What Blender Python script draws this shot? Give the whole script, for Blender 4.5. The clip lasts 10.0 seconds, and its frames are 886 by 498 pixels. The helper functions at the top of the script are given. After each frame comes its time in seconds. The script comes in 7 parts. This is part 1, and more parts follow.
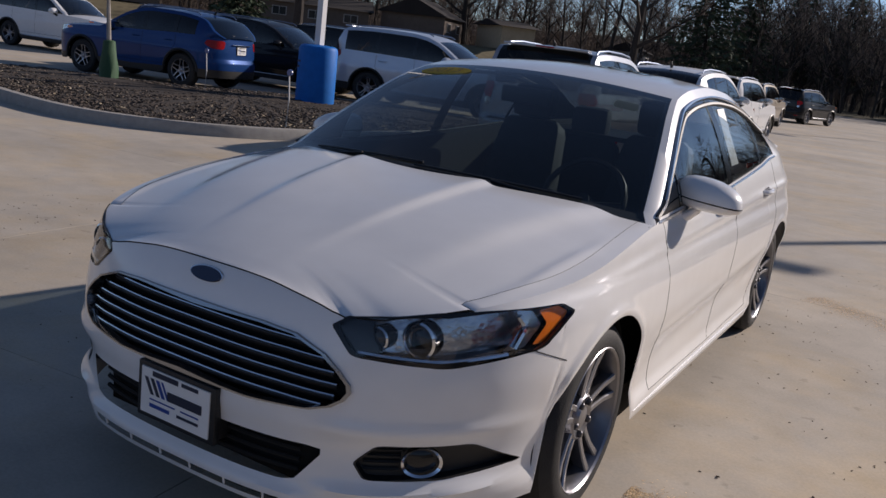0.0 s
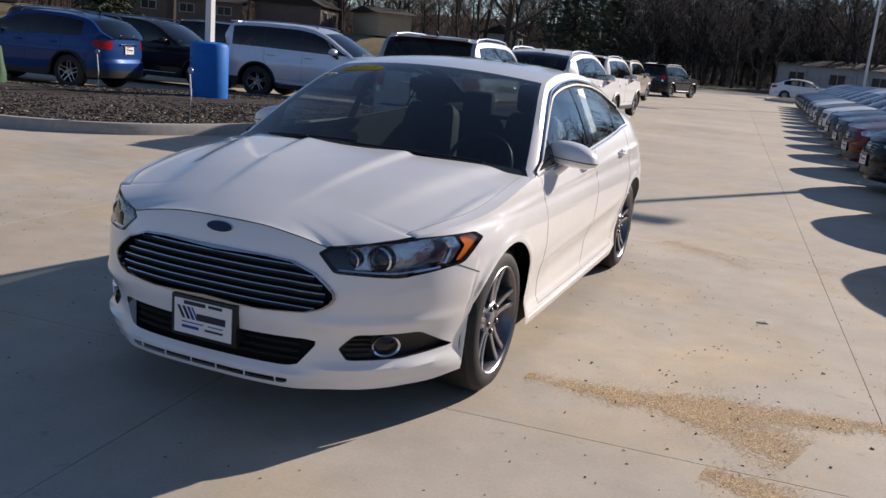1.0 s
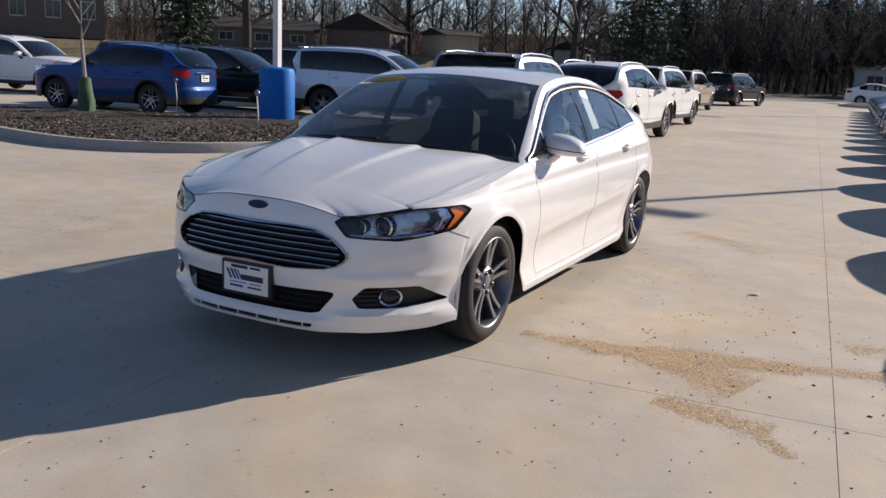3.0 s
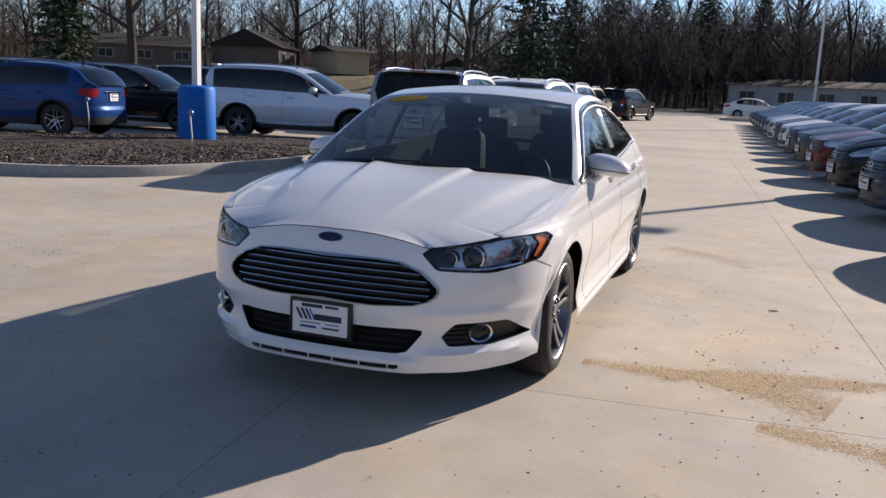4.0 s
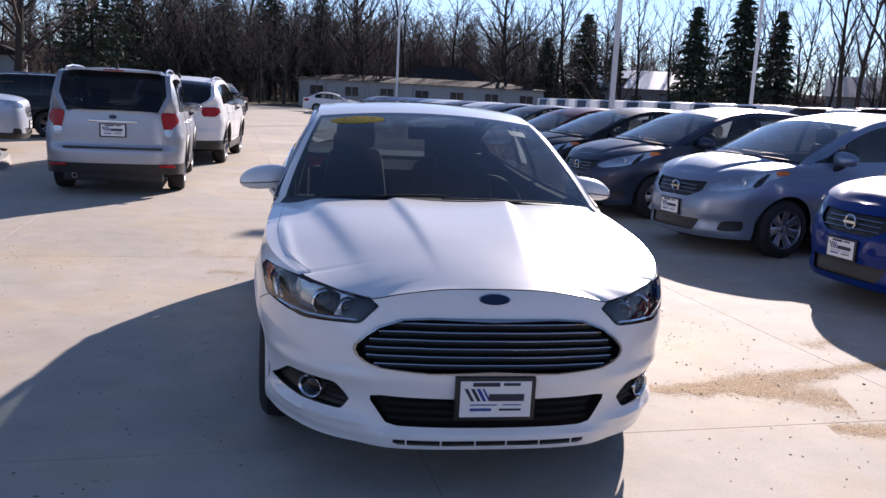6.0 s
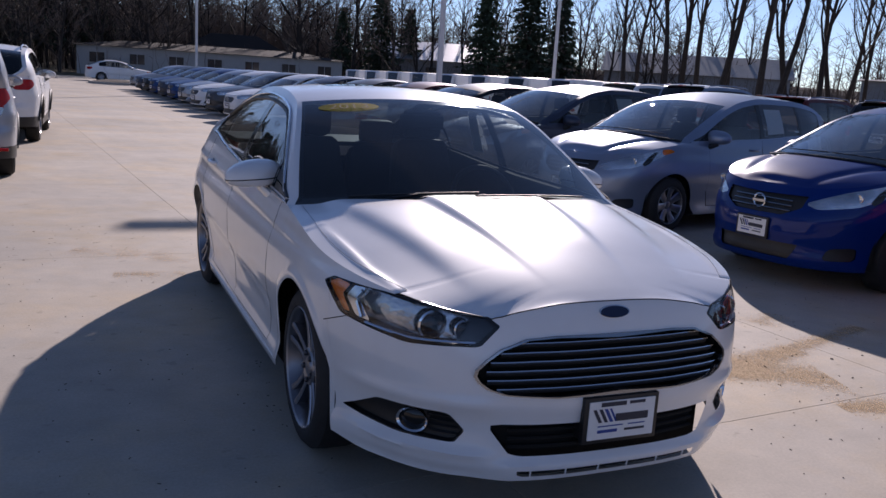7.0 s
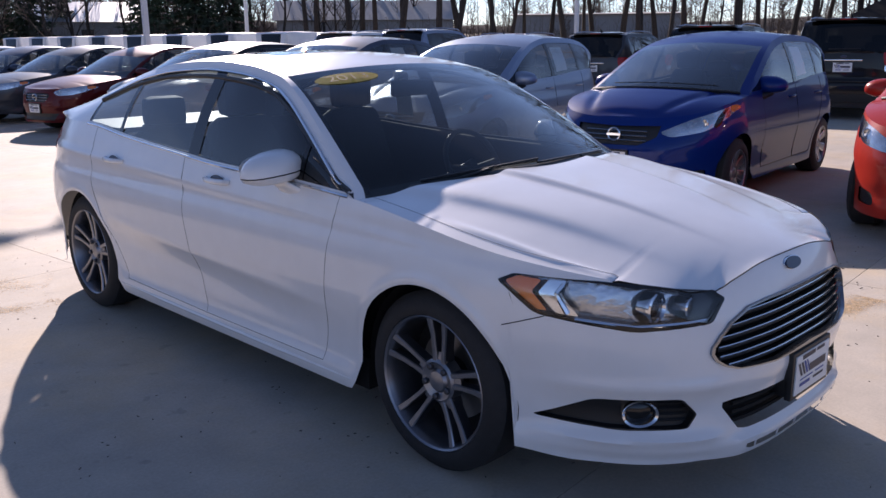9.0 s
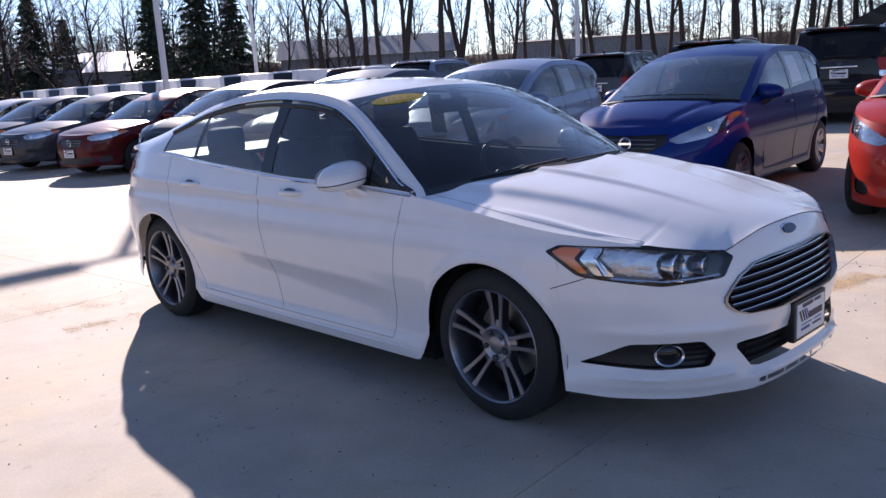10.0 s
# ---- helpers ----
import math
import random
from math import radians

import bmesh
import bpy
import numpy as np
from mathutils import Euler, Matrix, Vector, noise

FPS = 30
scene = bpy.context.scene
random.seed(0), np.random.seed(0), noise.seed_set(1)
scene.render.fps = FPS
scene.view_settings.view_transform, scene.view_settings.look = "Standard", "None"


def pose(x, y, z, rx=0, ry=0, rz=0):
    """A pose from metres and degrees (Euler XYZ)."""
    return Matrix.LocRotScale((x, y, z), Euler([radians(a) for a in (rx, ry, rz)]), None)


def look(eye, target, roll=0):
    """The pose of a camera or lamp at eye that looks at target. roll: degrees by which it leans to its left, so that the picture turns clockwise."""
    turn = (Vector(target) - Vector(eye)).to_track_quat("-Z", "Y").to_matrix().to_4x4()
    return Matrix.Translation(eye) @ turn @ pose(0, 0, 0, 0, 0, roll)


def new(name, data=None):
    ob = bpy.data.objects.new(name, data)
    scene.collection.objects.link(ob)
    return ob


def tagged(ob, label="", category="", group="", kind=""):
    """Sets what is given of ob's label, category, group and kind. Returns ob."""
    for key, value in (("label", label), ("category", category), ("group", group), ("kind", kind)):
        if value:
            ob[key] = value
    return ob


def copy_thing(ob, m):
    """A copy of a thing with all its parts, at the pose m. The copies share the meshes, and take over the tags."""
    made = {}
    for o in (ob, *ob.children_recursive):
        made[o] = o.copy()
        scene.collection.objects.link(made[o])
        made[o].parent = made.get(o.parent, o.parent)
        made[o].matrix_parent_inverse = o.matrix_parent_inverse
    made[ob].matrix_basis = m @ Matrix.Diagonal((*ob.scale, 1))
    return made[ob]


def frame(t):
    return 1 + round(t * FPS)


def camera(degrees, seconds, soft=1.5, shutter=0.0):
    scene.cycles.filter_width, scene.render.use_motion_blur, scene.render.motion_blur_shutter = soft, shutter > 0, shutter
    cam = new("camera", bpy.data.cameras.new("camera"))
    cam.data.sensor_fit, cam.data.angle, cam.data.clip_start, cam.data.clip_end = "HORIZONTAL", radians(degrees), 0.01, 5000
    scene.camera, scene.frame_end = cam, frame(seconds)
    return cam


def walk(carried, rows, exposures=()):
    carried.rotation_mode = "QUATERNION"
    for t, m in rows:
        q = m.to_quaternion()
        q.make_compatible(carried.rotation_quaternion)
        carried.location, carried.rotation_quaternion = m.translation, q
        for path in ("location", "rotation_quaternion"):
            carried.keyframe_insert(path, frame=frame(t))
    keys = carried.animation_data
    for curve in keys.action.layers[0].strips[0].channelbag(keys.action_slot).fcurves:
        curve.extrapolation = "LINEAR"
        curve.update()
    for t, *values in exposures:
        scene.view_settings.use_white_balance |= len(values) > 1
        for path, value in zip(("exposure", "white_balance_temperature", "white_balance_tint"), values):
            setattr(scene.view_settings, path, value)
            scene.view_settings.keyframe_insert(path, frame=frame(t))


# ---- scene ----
cam = camera(55.0, 10.0)
PATH = [
    (0, (1.697, -3.975, 1.459), (0.734, -2.282, 1.004), 7.2),
    (0.5, (1.845, -4.517, 1.467), (1.017, -2.755, 1.008), 7.1),
    (1, (2.013, -4.963, 1.514), (1.284, -3.158, 1.056), 5.1),
    (1.5, (2.301, -5.235, 1.524), (1.521, -3.463, 1.021), 1.8),
    (2, (2.512, -5.468, 1.514), (1.746, -3.672, 1.081), 2.1),
    (2.5, (2.709, -5.492, 1.517), (1.861, -3.735, 1.077), 2.0),
    (2.7, (2.762, -5.492, 1.494), (1.852, -3.765, 1.059), 2.3),
    (3.8, (1.961, -5.67, 1.465), (1.223, -3.85, 1.087), 4.1),
    (4, (1.73, -5.654, 1.452), (1.07, -3.804, 1.075), 2.6),
    (4.5, (1.119, -5.691, 1.469), (0.563, -3.809, 1.084), 2.6),
    (5, (0.495, -5.68, 1.482), (0.208, -3.734, 1.118), 1.7),
    (5.5, (-0.099, -5.512, 1.5), (-0.138, -3.554, 1.095), 1.5),
    (5.7, (-0.368, -5.487, 1.507), (-0.236, -3.525, 1.147), 2.7),
    (6.8, (-1.522, -4.761, 1.475), (-0.833, -2.923, 1.095), 2.5),
    (7, (-1.724, -4.691, 1.519), (-0.93, -2.896, 1.133), 3.6),
    (7.5, (-2.08, -4.307, 1.519), (-1.179, -2.56, 1.151), 1.5),
    (8, (-2.476, -3.974, 1.524), (-1.274, -2.414, 1.178), 2.4),
    (8.5, (-2.649, -3.625, 1.508), (-1.366, -2.149, 1.089), 0.7),
    (9, (-2.846, -3.452, 1.516), (-1.471, -2.079, 1.041), -0.5),
    (9.5, (-3.168, -3.492, 1.507), (-1.728, -2.176, 1.065), -2.8),
    (10, (-3.41, -3.757, 1.48), (-2.041, -2.357, 1.074), -3.6),
]
EXPOSURES = [(0.0, -0.18, 6700, 17), (0.5, 0.13, 6750, 16), (1.0, 0.32, 6800, 15), (2.5, 0.40, 6850, 15), (4.5, 0.62, 6700, 17), (5.0, 0.9, 6600, 19), (5.5, 0.95, 6550, 20), (7.0, 0.12, 6350, 25), (7.5, 0.02, 6450, 25), (8.0, 0.12, 6500, 25), (9.0, 0.74, 6600, 25), (10.0, 0.94, 6600, 25)]
walk(cam, [(t, look(eye, target, roll)) for t, eye, target, roll in PATH], EXPOSURES)

# ---- light ----
SUN_AZ = math.atan2(0.49, 0.87)      # from +y towards +x
SUN_EL = radians(23.3)
world = bpy.data.worlds.new("world")
scene.world = world
world.use_nodes = True
_n, _l = world.node_tree.nodes, world.node_tree.links
_sky = _n.new("ShaderNodeTexSky")
_sky.sky_type = "NISHITA"
_sky.sun_disc = False
_sky.sun_elevation = SUN_EL
_sky.sun_rotation = SUN_AZ
_sky.dust_density = 0.0
_sky.air_density = 0.65
_sky.ozone_density = 2.0
_bg = _n["Background"]
_bg.inputs["Strength"].default_value = 0.094
_l.new(_sky.outputs[0], _bg.inputs[0])
sun_data = bpy.data.lights.new("sun", "SUN")
sun_data.energy, sun_data.angle, sun_data.color = 4.8, radians(0.55), (1.0, 0.93, 0.84)
sun = new("sun", sun_data)
_to_sun = Vector((math.sin(SUN_AZ) * math.cos(SUN_EL), math.cos(SUN_AZ) * math.cos(SUN_EL), math.sin(SUN_EL)))
sun.matrix_world = look(_to_sun * 60, (0, 0, 0))


# ---- materials ----
def mat(name, color, rough=0.5, metal=0.0, coat=0.0, grain=0.0, grain_scale=30.0, bump=0.0, bump_scale=60.0, spec=0.5, emit=None, vary=0.0):
    """A surface with colour variation at two scales and fine relief."""
    m = bpy.data.materials.new(name)
    m.use_nodes = True
    nodes, links = m.node_tree.nodes, m.node_tree.links
    p = nodes["Principled BSDF"]
    p.inputs["Base Color"].default_value = (*color, 1)
    p.inputs["Roughness"].default_value = rough
    p.inputs["Metallic"].default_value = metal
    p.inputs["Coat Weight"].default_value = coat
    p.inputs["Coat Roughness"].default_value = 0.03
    p.inputs["Specular IOR Level"].default_value = spec
    tc = nodes.new("ShaderNodeTexCoord")
    if grain or vary:
        n1 = nodes.new("ShaderNodeTexNoise")
        n1.inputs["Scale"].default_value = grain_scale
        n1.inputs["Detail"].default_value = 6
        n2 = nodes.new("ShaderNodeTexNoise")
        n2.inputs["Scale"].default_value = grain_scale * 0.07
        n2.inputs["Detail"].default_value = 4
        links.new(tc.outputs["Object"], n1.inputs["Vector"])
        links.new(tc.outputs["Object"], n2.inputs["Vector"])
        add = nodes.new("ShaderNodeMath")
        add.operation = "ADD"
        links.new(n1.outputs["Fac"], add.inputs[0])
        links.new(n2.outputs["Fac"], add.inputs[1])
        ramp = nodes.new("ShaderNodeMapRange")
        ramp.inputs["From Min"].default_value, ramp.inputs["From Max"].default_value = 0.7, 1.3
        ramp.inputs["To Min"].default_value, ramp.inputs["To Max"].default_value = 1 - grain, 1 + grain
        links.new(add.outputs[0], ramp.inputs["Value"])
        out = ramp.outputs[0]
        if vary:
            info = nodes.new("ShaderNodeObjectInfo")
            r2 = nodes.new("ShaderNodeMapRange")
            r2.inputs["To Min"].default_value, r2.inputs["To Max"].default_value = 1 - vary, 1 + vary
            links.new(info.outputs["Random"], r2.inputs["Value"])
            mul = nodes.new("ShaderNodeMath")
            mul.operation = "MULTIPLY"
            links.new(out, mul.inputs[0])
            links.new(r2.outputs[0], mul.inputs[1])
            out = mul.outputs[0]
        sc = nodes.new("ShaderNodeVectorMath")
        sc.operation = "SCALE"
        sc.inputs[0].default_value = color
        links.new(out, sc.inputs["Scale"])
        links.new(sc.outputs[0], p.inputs["Base Color"])
    if bump:
        nb = nodes.new("ShaderNodeTexNoise")
        nb.inputs["Scale"].default_value = bump_scale
        nb.inputs["Detail"].default_value = 5
        links.new(tc.outputs["Object"], nb.inputs["Vector"])
        b = nodes.new("ShaderNodeBump")
        b.inputs["Strength"].default_value = bump
        b.inputs["Distance"].default_value = 0.01
        links.new(nb.outputs["Fac"], b.inputs["Height"])
        links.new(b.outputs[0], p.inputs["Normal"])
    if emit:
        p.inputs["Emission Color"].default_value = (*color, 1)
        p.inputs["Emission Strength"].default_value = emit
    return m


def glass_mat(name, tint, gloss_rough=0.0, dust=0.0, gloss=0.05):
    """A thin pane: clear or tinted sheet, its mirror gloss rising towards grazing, with a film of dust."""
    m = bpy.data.materials.new(name)
    m.use_nodes = True
    nodes, links = m.node_tree.nodes, m.node_tree.links
    nodes.remove(nodes["Principled BSDF"])
    tr = nodes.new("ShaderNodeBsdfTransparent")
    tr.inputs[0].default_value = (*tint, 1)
    gl = nodes.new("ShaderNodeBsdfGlossy")
    gl.inputs["Roughness"].default_value = gloss_rough
    lw = nodes.new("ShaderNodeLayerWeight")
    pw = nodes.new("ShaderNodeMath")
    pw.operation = "POWER"
    pw.inputs[1].default_value = 3.0
    ma = nodes.new("ShaderNodeMath")
    ma.operation = "MULTIPLY_ADD"
    ma.inputs[1].default_value, ma.inputs[2].default_value = 0.85, gloss
    links.new(lw.outputs["Facing"], pw.inputs[0])
    links.new(pw.outputs[0], ma.inputs[0])
    mx = nodes.new("ShaderNodeMixShader")
    links.new(ma.outputs[0], mx.inputs[0])
    links.new(tr.outputs[0], mx.inputs[1])
    links.new(gl.outputs[0], mx.inputs[2])
    last = mx
    if dust:
        tl = nodes.new("ShaderNodeBsdfTranslucent")
        tl.inputs[0].default_value = (0.75, 0.74, 0.72, 1)
        ns = nodes.new("ShaderNodeTexNoise")
        ns.inputs["Scale"].default_value, ns.inputs["Detail"].default_value = 3.0, 6.0
        rg = nodes.new("ShaderNodeMapRange")
        rg.inputs["From Min"].default_value, rg.inputs["From Max"].default_value = 0.3, 0.7
        rg.inputs["To Min"].default_value, rg.inputs["To Max"].default_value = dust * 0.5, dust * 1.4
        links.new(ns.outputs["Fac"], rg.inputs["Value"])
        last = nodes.new("ShaderNodeMixShader")
        links.new(rg.outputs[0], last.inputs[0])
        links.new(mx.outputs[0], last.inputs[1])
        links.new(tl.outputs[0], last.inputs[2])
    links.new(last.outputs[0], nodes["Material Output"].inputs[0])
    return m


def film_mat(name, color):
    """Printed film on glass: light shines half through it."""
    m = mat(name, color, rough=0.5)
    nodes, links = m.node_tree.nodes, m.node_tree.links
    tl = nodes.new("ShaderNodeBsdfTranslucent")
    tl.inputs[0].default_value = (*color, 1)
    mx = nodes.new("ShaderNodeMixShader")
    mx.inputs[0].default_value = 0.5
    links.new(nodes["Principled BSDF"].outputs[0], mx.inputs[1])
    links.new(tl.outputs[0], mx.inputs[2])
    links.new(mx.outputs[0], nodes["Material Output"].inputs[0])
    return m


def car_paint(name, color, metal=0.0, rough=0.35, flake=0.0, coat=0.45, spec=0.08, coat_rough=0.03):
    m = mat(name, color, rough=rough, metal=metal, coat=coat, grain=0.03 + flake, grain_scale=9, spec=spec)
    m.node_tree.nodes["Principled BSDF"].inputs["Coat Roughness"].default_value = coat_rough
    return m


M = {}
M["pearl"] = car_paint("pearl_white_paint", (0.83, 0.825, 0.815), metal=0.0, rough=0.34, coat=1.0, spec=0.3, coat_rough=0.11)
M["silver"] = car_paint("silver_paint", (0.38, 0.40, 0.44), metal=0.55, rough=0.33)
M["cool_silver"] = car_paint("cool_silver_paint", (0.24, 0.29, 0.38), metal=0.55, rough=0.33)
M["pale_silver"] = car_paint("pale_silver_paint", (0.55, 0.60, 0.68), metal=0.4, rough=0.33)
M["white_paint"] = car_paint("white_car_paint", (0.80, 0.80, 0.80))
M["grey_paint"] = car_paint("dark_grey_paint", (0.055, 0.06, 0.07), metal=0.4)
M["slate_paint"] = car_paint("slate_paint", (0.045, 0.055, 0.085), metal=0.4)
M["black_paint"] = car_paint("black_paint", (0.012, 0.012, 0.014))
M["blue_paint"] = car_paint("deep_blue_paint", (0.002, 0.022, 0.155), metal=0.0, coat=0.42, spec=0.05)
M["marine_paint"] = car_paint("marine_blue_paint", (0.008, 0.045, 0.17), metal=0.2)
M["red_paint"] = car_paint("red_paint", (0.40, 0.028, 0.016), metal=0.0)
M["maroon_paint"] = car_paint("maroon_paint", (0.11, 0.012, 0.012), metal=0.2)
M["tan_paint"] = car_paint("tan_paint", (0.38, 0.33, 0.27), metal=0.4)
M["glass"] = glass_mat("windscreen_glass", (0.44, 0.51, 0.52), dust=0.03)
M["lot_glass"] = glass_mat("dusty_windscreen_glass", (0.50, 0.57, 0.57), dust=0.02, gloss=0.12)
M["side_glass"] = glass_mat("side_glass", (0.68, 0.73, 0.74), dust=0.035)
M["dark_glass"] = glass_mat("privacy_glass", (0.07, 0.075, 0.08))
M["lens"] = glass_mat("clear_lens", (0.96, 0.97, 0.98))
M["black_plastic"] = mat("black_plastic", (0.014, 0.014, 0.015), rough=0.45, grain=0.15, bump=0.1, bump_scale=300)
M["gloss_black"] = mat("gloss_black", (0.008, 0.008, 0.009), rough=0.12)
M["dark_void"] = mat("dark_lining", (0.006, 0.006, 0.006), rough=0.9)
M["rubber"] = mat("tyre_rubber", (0.016, 0.016, 0.017), rough=0.75, grain=0.25, grain_scale=40, bump=0.2, bump_scale=200)
M["chrome"] = mat("chrome", (0.72, 0.73, 0.75), rough=0.12, metal=1.0)
M["dark_chrome"] = mat("dark_chrome", (0.30, 0.31, 0.33), rough=0.2, metal=1.0)
M["alloy"] = mat("machined_alloy", (0.52, 0.52, 0.54), rough=0.36, metal=1.0, grain=0.06)
M["alloy_dark"] = mat("graphite_alloy", (0.10, 0.10, 0.11), rough=0.35, metal=0.8, grain=0.08)
M["steel_disc"] = mat("brake_disc_steel", (0.28, 0.27, 0.26), rough=0.4, metal=1.0, grain=0.1)
M["amber"] = mat("amber_reflector", (0.85, 0.20, 0.02), rough=0.15, coat=1.0)
M["red_lens"] = mat("red_lamp_lens", (0.36, 0.006, 0.008), rough=0.2, spec=0.3, grain=0.25, grain_scale=30)
M["lamp_bowl"] = mat("lamp_bowl", (0.50, 0.51, 0.53), rough=0.15, metal=0.85, grain=0.3, grain_scale=14, bump=0.55, bump_scale=18)
M["alloy_grey"] = mat("grey_alloy_face", (0.30, 0.30, 0.32), rough=0.34, metal=0.9, grain=0.06)
M["alloy_barrel"] = mat("grey_alloy_barrel", (0.20, 0.20, 0.215), rough=0.32, metal=0.9, grain=0.08)
M["seat"] = mat("charcoal_seat_cloth", (0.028, 0.028, 0.030), rough=0.7, grain=0.2, bump=0.2)
M["headliner"] = mat("grey_headliner_cloth", (0.07, 0.07, 0.072), rough=0.9, grain=0.1)
M["dash"] = mat("dashboard_plastic", (0.02, 0.02, 0.022), rough=0.55, grain=0.1)
M["white_plastic"] = mat("white_card", (0.82, 0.82, 0.81), rough=0.5, grain=0.03)
M["ink_blue"] = mat("blue_ink", (0.02, 0.06, 0.30), rough=0.5)
M["ink_dark"] = mat("dark_ink", (0.02, 0.025, 0.05), rough=0.5)
M["yellow"] = film_mat("yellow_sticker_film", (0.80, 0.58, 0.06))
M["pale_film"] = film_mat("pale_sticker_film", (0.30, 0.32, 0.20))
M["badge_blue"] = mat("badge_blue_enamel", (0.006, 0.014, 0.05), rough=0.3, coat=0.3)


# ---- helpers of this scene ----
def mesh_of(bm, name, material, smooth=True, sharp=35):
    bmesh.ops.recalc_face_normals(bm, faces=bm.faces)
    me = bpy.data.meshes.new(name)
    bm.to_mesh(me)
    bm.free()
    mats = material if isinstance(material, (list, tuple)) else [material]
    for m in mats:
        me.materials.append(m)
    if smooth:
        me.polygons.foreach_set("use_smooth", [True] * len(me.polygons))
        me.set_sharp_from_angle(angle=radians(sharp))
    return me


def part(name, bm, material, parent, label="", m=None, smooth=True, sharp=35):
    ob = new(name, mesh_of(bm, name, material, smooth, sharp))
    if parent is not None:
        ob.parent = parent
    if m is not None:
        ob.matrix_basis = m
    if label:
        ob["label"] = label
    return ob


def thing(name, label, category, m=None, group="", kind=""):
    ob = new(name)
    ob.empty_display_size = 0.2
    if m is not None:
        ob.matrix_basis = m
    return tagged(ob, label, category, group, kind)


def box(bm, x0, x1, y0, y1, z0, z1, bev=0.0, mi=0):
    r = bmesh.ops.create_cube(bm, size=1)
    vs = r["verts"]
    bmesh.ops.scale(bm, vec=(x1 - x0, y1 - y0, z1 - z0), verts=vs)
    bmesh.ops.translate(bm, vec=((x0 + x1) / 2, (y0 + y1) / 2, (z0 + z1) / 2), verts=vs)
    fs = {f for v in vs for f in v.link_faces}
    for f in fs:
        f.material_index = mi
    if bev:
        es = list({e for v in vs for e in v.link_edges})
        bmesh.ops.bevel(bm, geom=es, offset=bev, segments=2, affect="EDGES", profile=0.6)
    return vs


def lathe(bm, prof, n=32, axis="x", cx=0.0, cy=0.0, cz=0.0, mi=0, closed=False):
    """Turns (along, radius) pairs round an axis."""
    rings = []
    for a, r in prof:
        ring = []
        for k in range(n):
            c, s = math.cos(2 * math.pi * k / n) * r, math.sin(2 * math.pi * k / n) * r
            co = {"x": (a, c, s), "y": (c, a, s), "z": (c, s, a)}[axis]
            ring.append(bm.verts.new((co[0] + cx, co[1] + cy, co[2] + cz)))
        rings.append(ring)
    pairs = list(zip(rings, rings[1:])) + ([(rings[-1], rings[0])] if closed else [])
    for ra, rb in pairs:
        for k in range(n):
            f = bm.faces.new((ra[k], ra[(k + 1) % n], rb[(k + 1) % n], rb[k]))
            f.material_index = mi
    return rings


def tube(bm, pts, r, n=8, mi=0, cap=True):
    """A round bar along points; r is one radius or one for each point."""
    pts = [Vector(p) for p in pts]
    rs = r if isinstance(r, (list, tuple)) else [r] * len(pts)
    rings = []
    up = Vector((0, 0, 1))
    for i, p in enumerate(pts):
        d = (pts[min(i + 1, len(pts) - 1)] - pts[max(i - 1, 0)]).normalized()
        a = d.cross(up)
        if a.length < 1e-3:
            a = d.cross(Vector((1, 0, 0)))
        a.normalize()
        b = d.cross(a)
        rings.append([bm.verts.new(p + (a * math.cos(2 * math.pi * k / n) + b * math.sin(2 * math.pi * k / n)) * rs[i]) for k in range(n)])
    for ra, rb in zip(rings, rings[1:]):
        for k in range(n):
            bm.faces.new((ra[k], ra[(k + 1) % n], rb[(k + 1) % n], rb[k])).material_index = mi
    if cap and n > 2:
        bm.faces.new(rings[0][::-1]).material_index = mi
        bm.faces.new(rings[-1]).material_index = mi


def grid_faces(bm, vs, keep=None, mi=0):
    """Faces over a table of vertices vs[i][j]."""
    for i in range(len(vs) - 1):
        for j in range(len(vs[0]) - 1):
            if keep and not keep(i, j):
                continue
            q = []
            for v in (vs[i][j], vs[i + 1][j], vs[i + 1][j + 1], vs[i][j + 1]):
                if v not in q:
                    q.append(v)
            if len(q) > 2:
                try:
                    bm.faces.new(q).material_index = mi
                except ValueError:
                    pass


def mirrored(bm, merge=0.0005):
    g = bm.verts[:] + bm.edges[:] + bm.faces[:]
    d = bmesh.ops.duplicate(bm, geom=g)
    vs = [e for e in d["geom"] if isinstance(e, bmesh.types.BMVert)]
    for v in vs:
        v.co.x = -v.co.x
    bmesh.ops.reverse_faces(bm, faces=[e for e in d["geom"] if isinstance(e, bmesh.types.BMFace)])
    if merge:
        bmesh.ops.remove_doubles(bm, verts=[v for v in bm.verts if abs(v.co.x) < 0.004], dist=merge)
    return bm


def spline(pts):
    """A smooth function through (t, value...) rows that never overshoots."""
    p = np.array(pts, float)
    x, y = p[:, 0], p[:, 1:]
    h = np.diff(x)[:, None]
    d = np.diff(y, axis=0) / h
    m = np.zeros_like(y)
    if len(x) > 2:
        a, b = d[:-1], d[1:]
        w1, w2 = 2 * h[1:] + h[:-1], h[1:] + 2 * h[:-1]
        with np.errstate(divide="ignore", invalid="ignore"):
            hm = (w1 + w2) / (w1 / a + w2 / b)
        m[1:-1] = np.where(a * b > 0, hm, 0)
    m[0], m[-1] = d[0], d[-1]

    def f(t):
        t = min(max(t, x[0]), x[-1])
        i = min(max(int(np.searchsorted(x, t, side="right")) - 1, 0), len(x) - 2)
        hh = x[i + 1] - x[i]
        s = (t - x[i]) / hh
        v = (1 + 2 * s) * (1 - s) ** 2 * y[i] + s * (1 - s) ** 2 * hh * m[i] + s * s * (3 - 2 * s) * y[i + 1] + s * s * (s - 1) * hh * m[i + 1]
        return float(v[0]) if len(v) == 1 else v
    return f


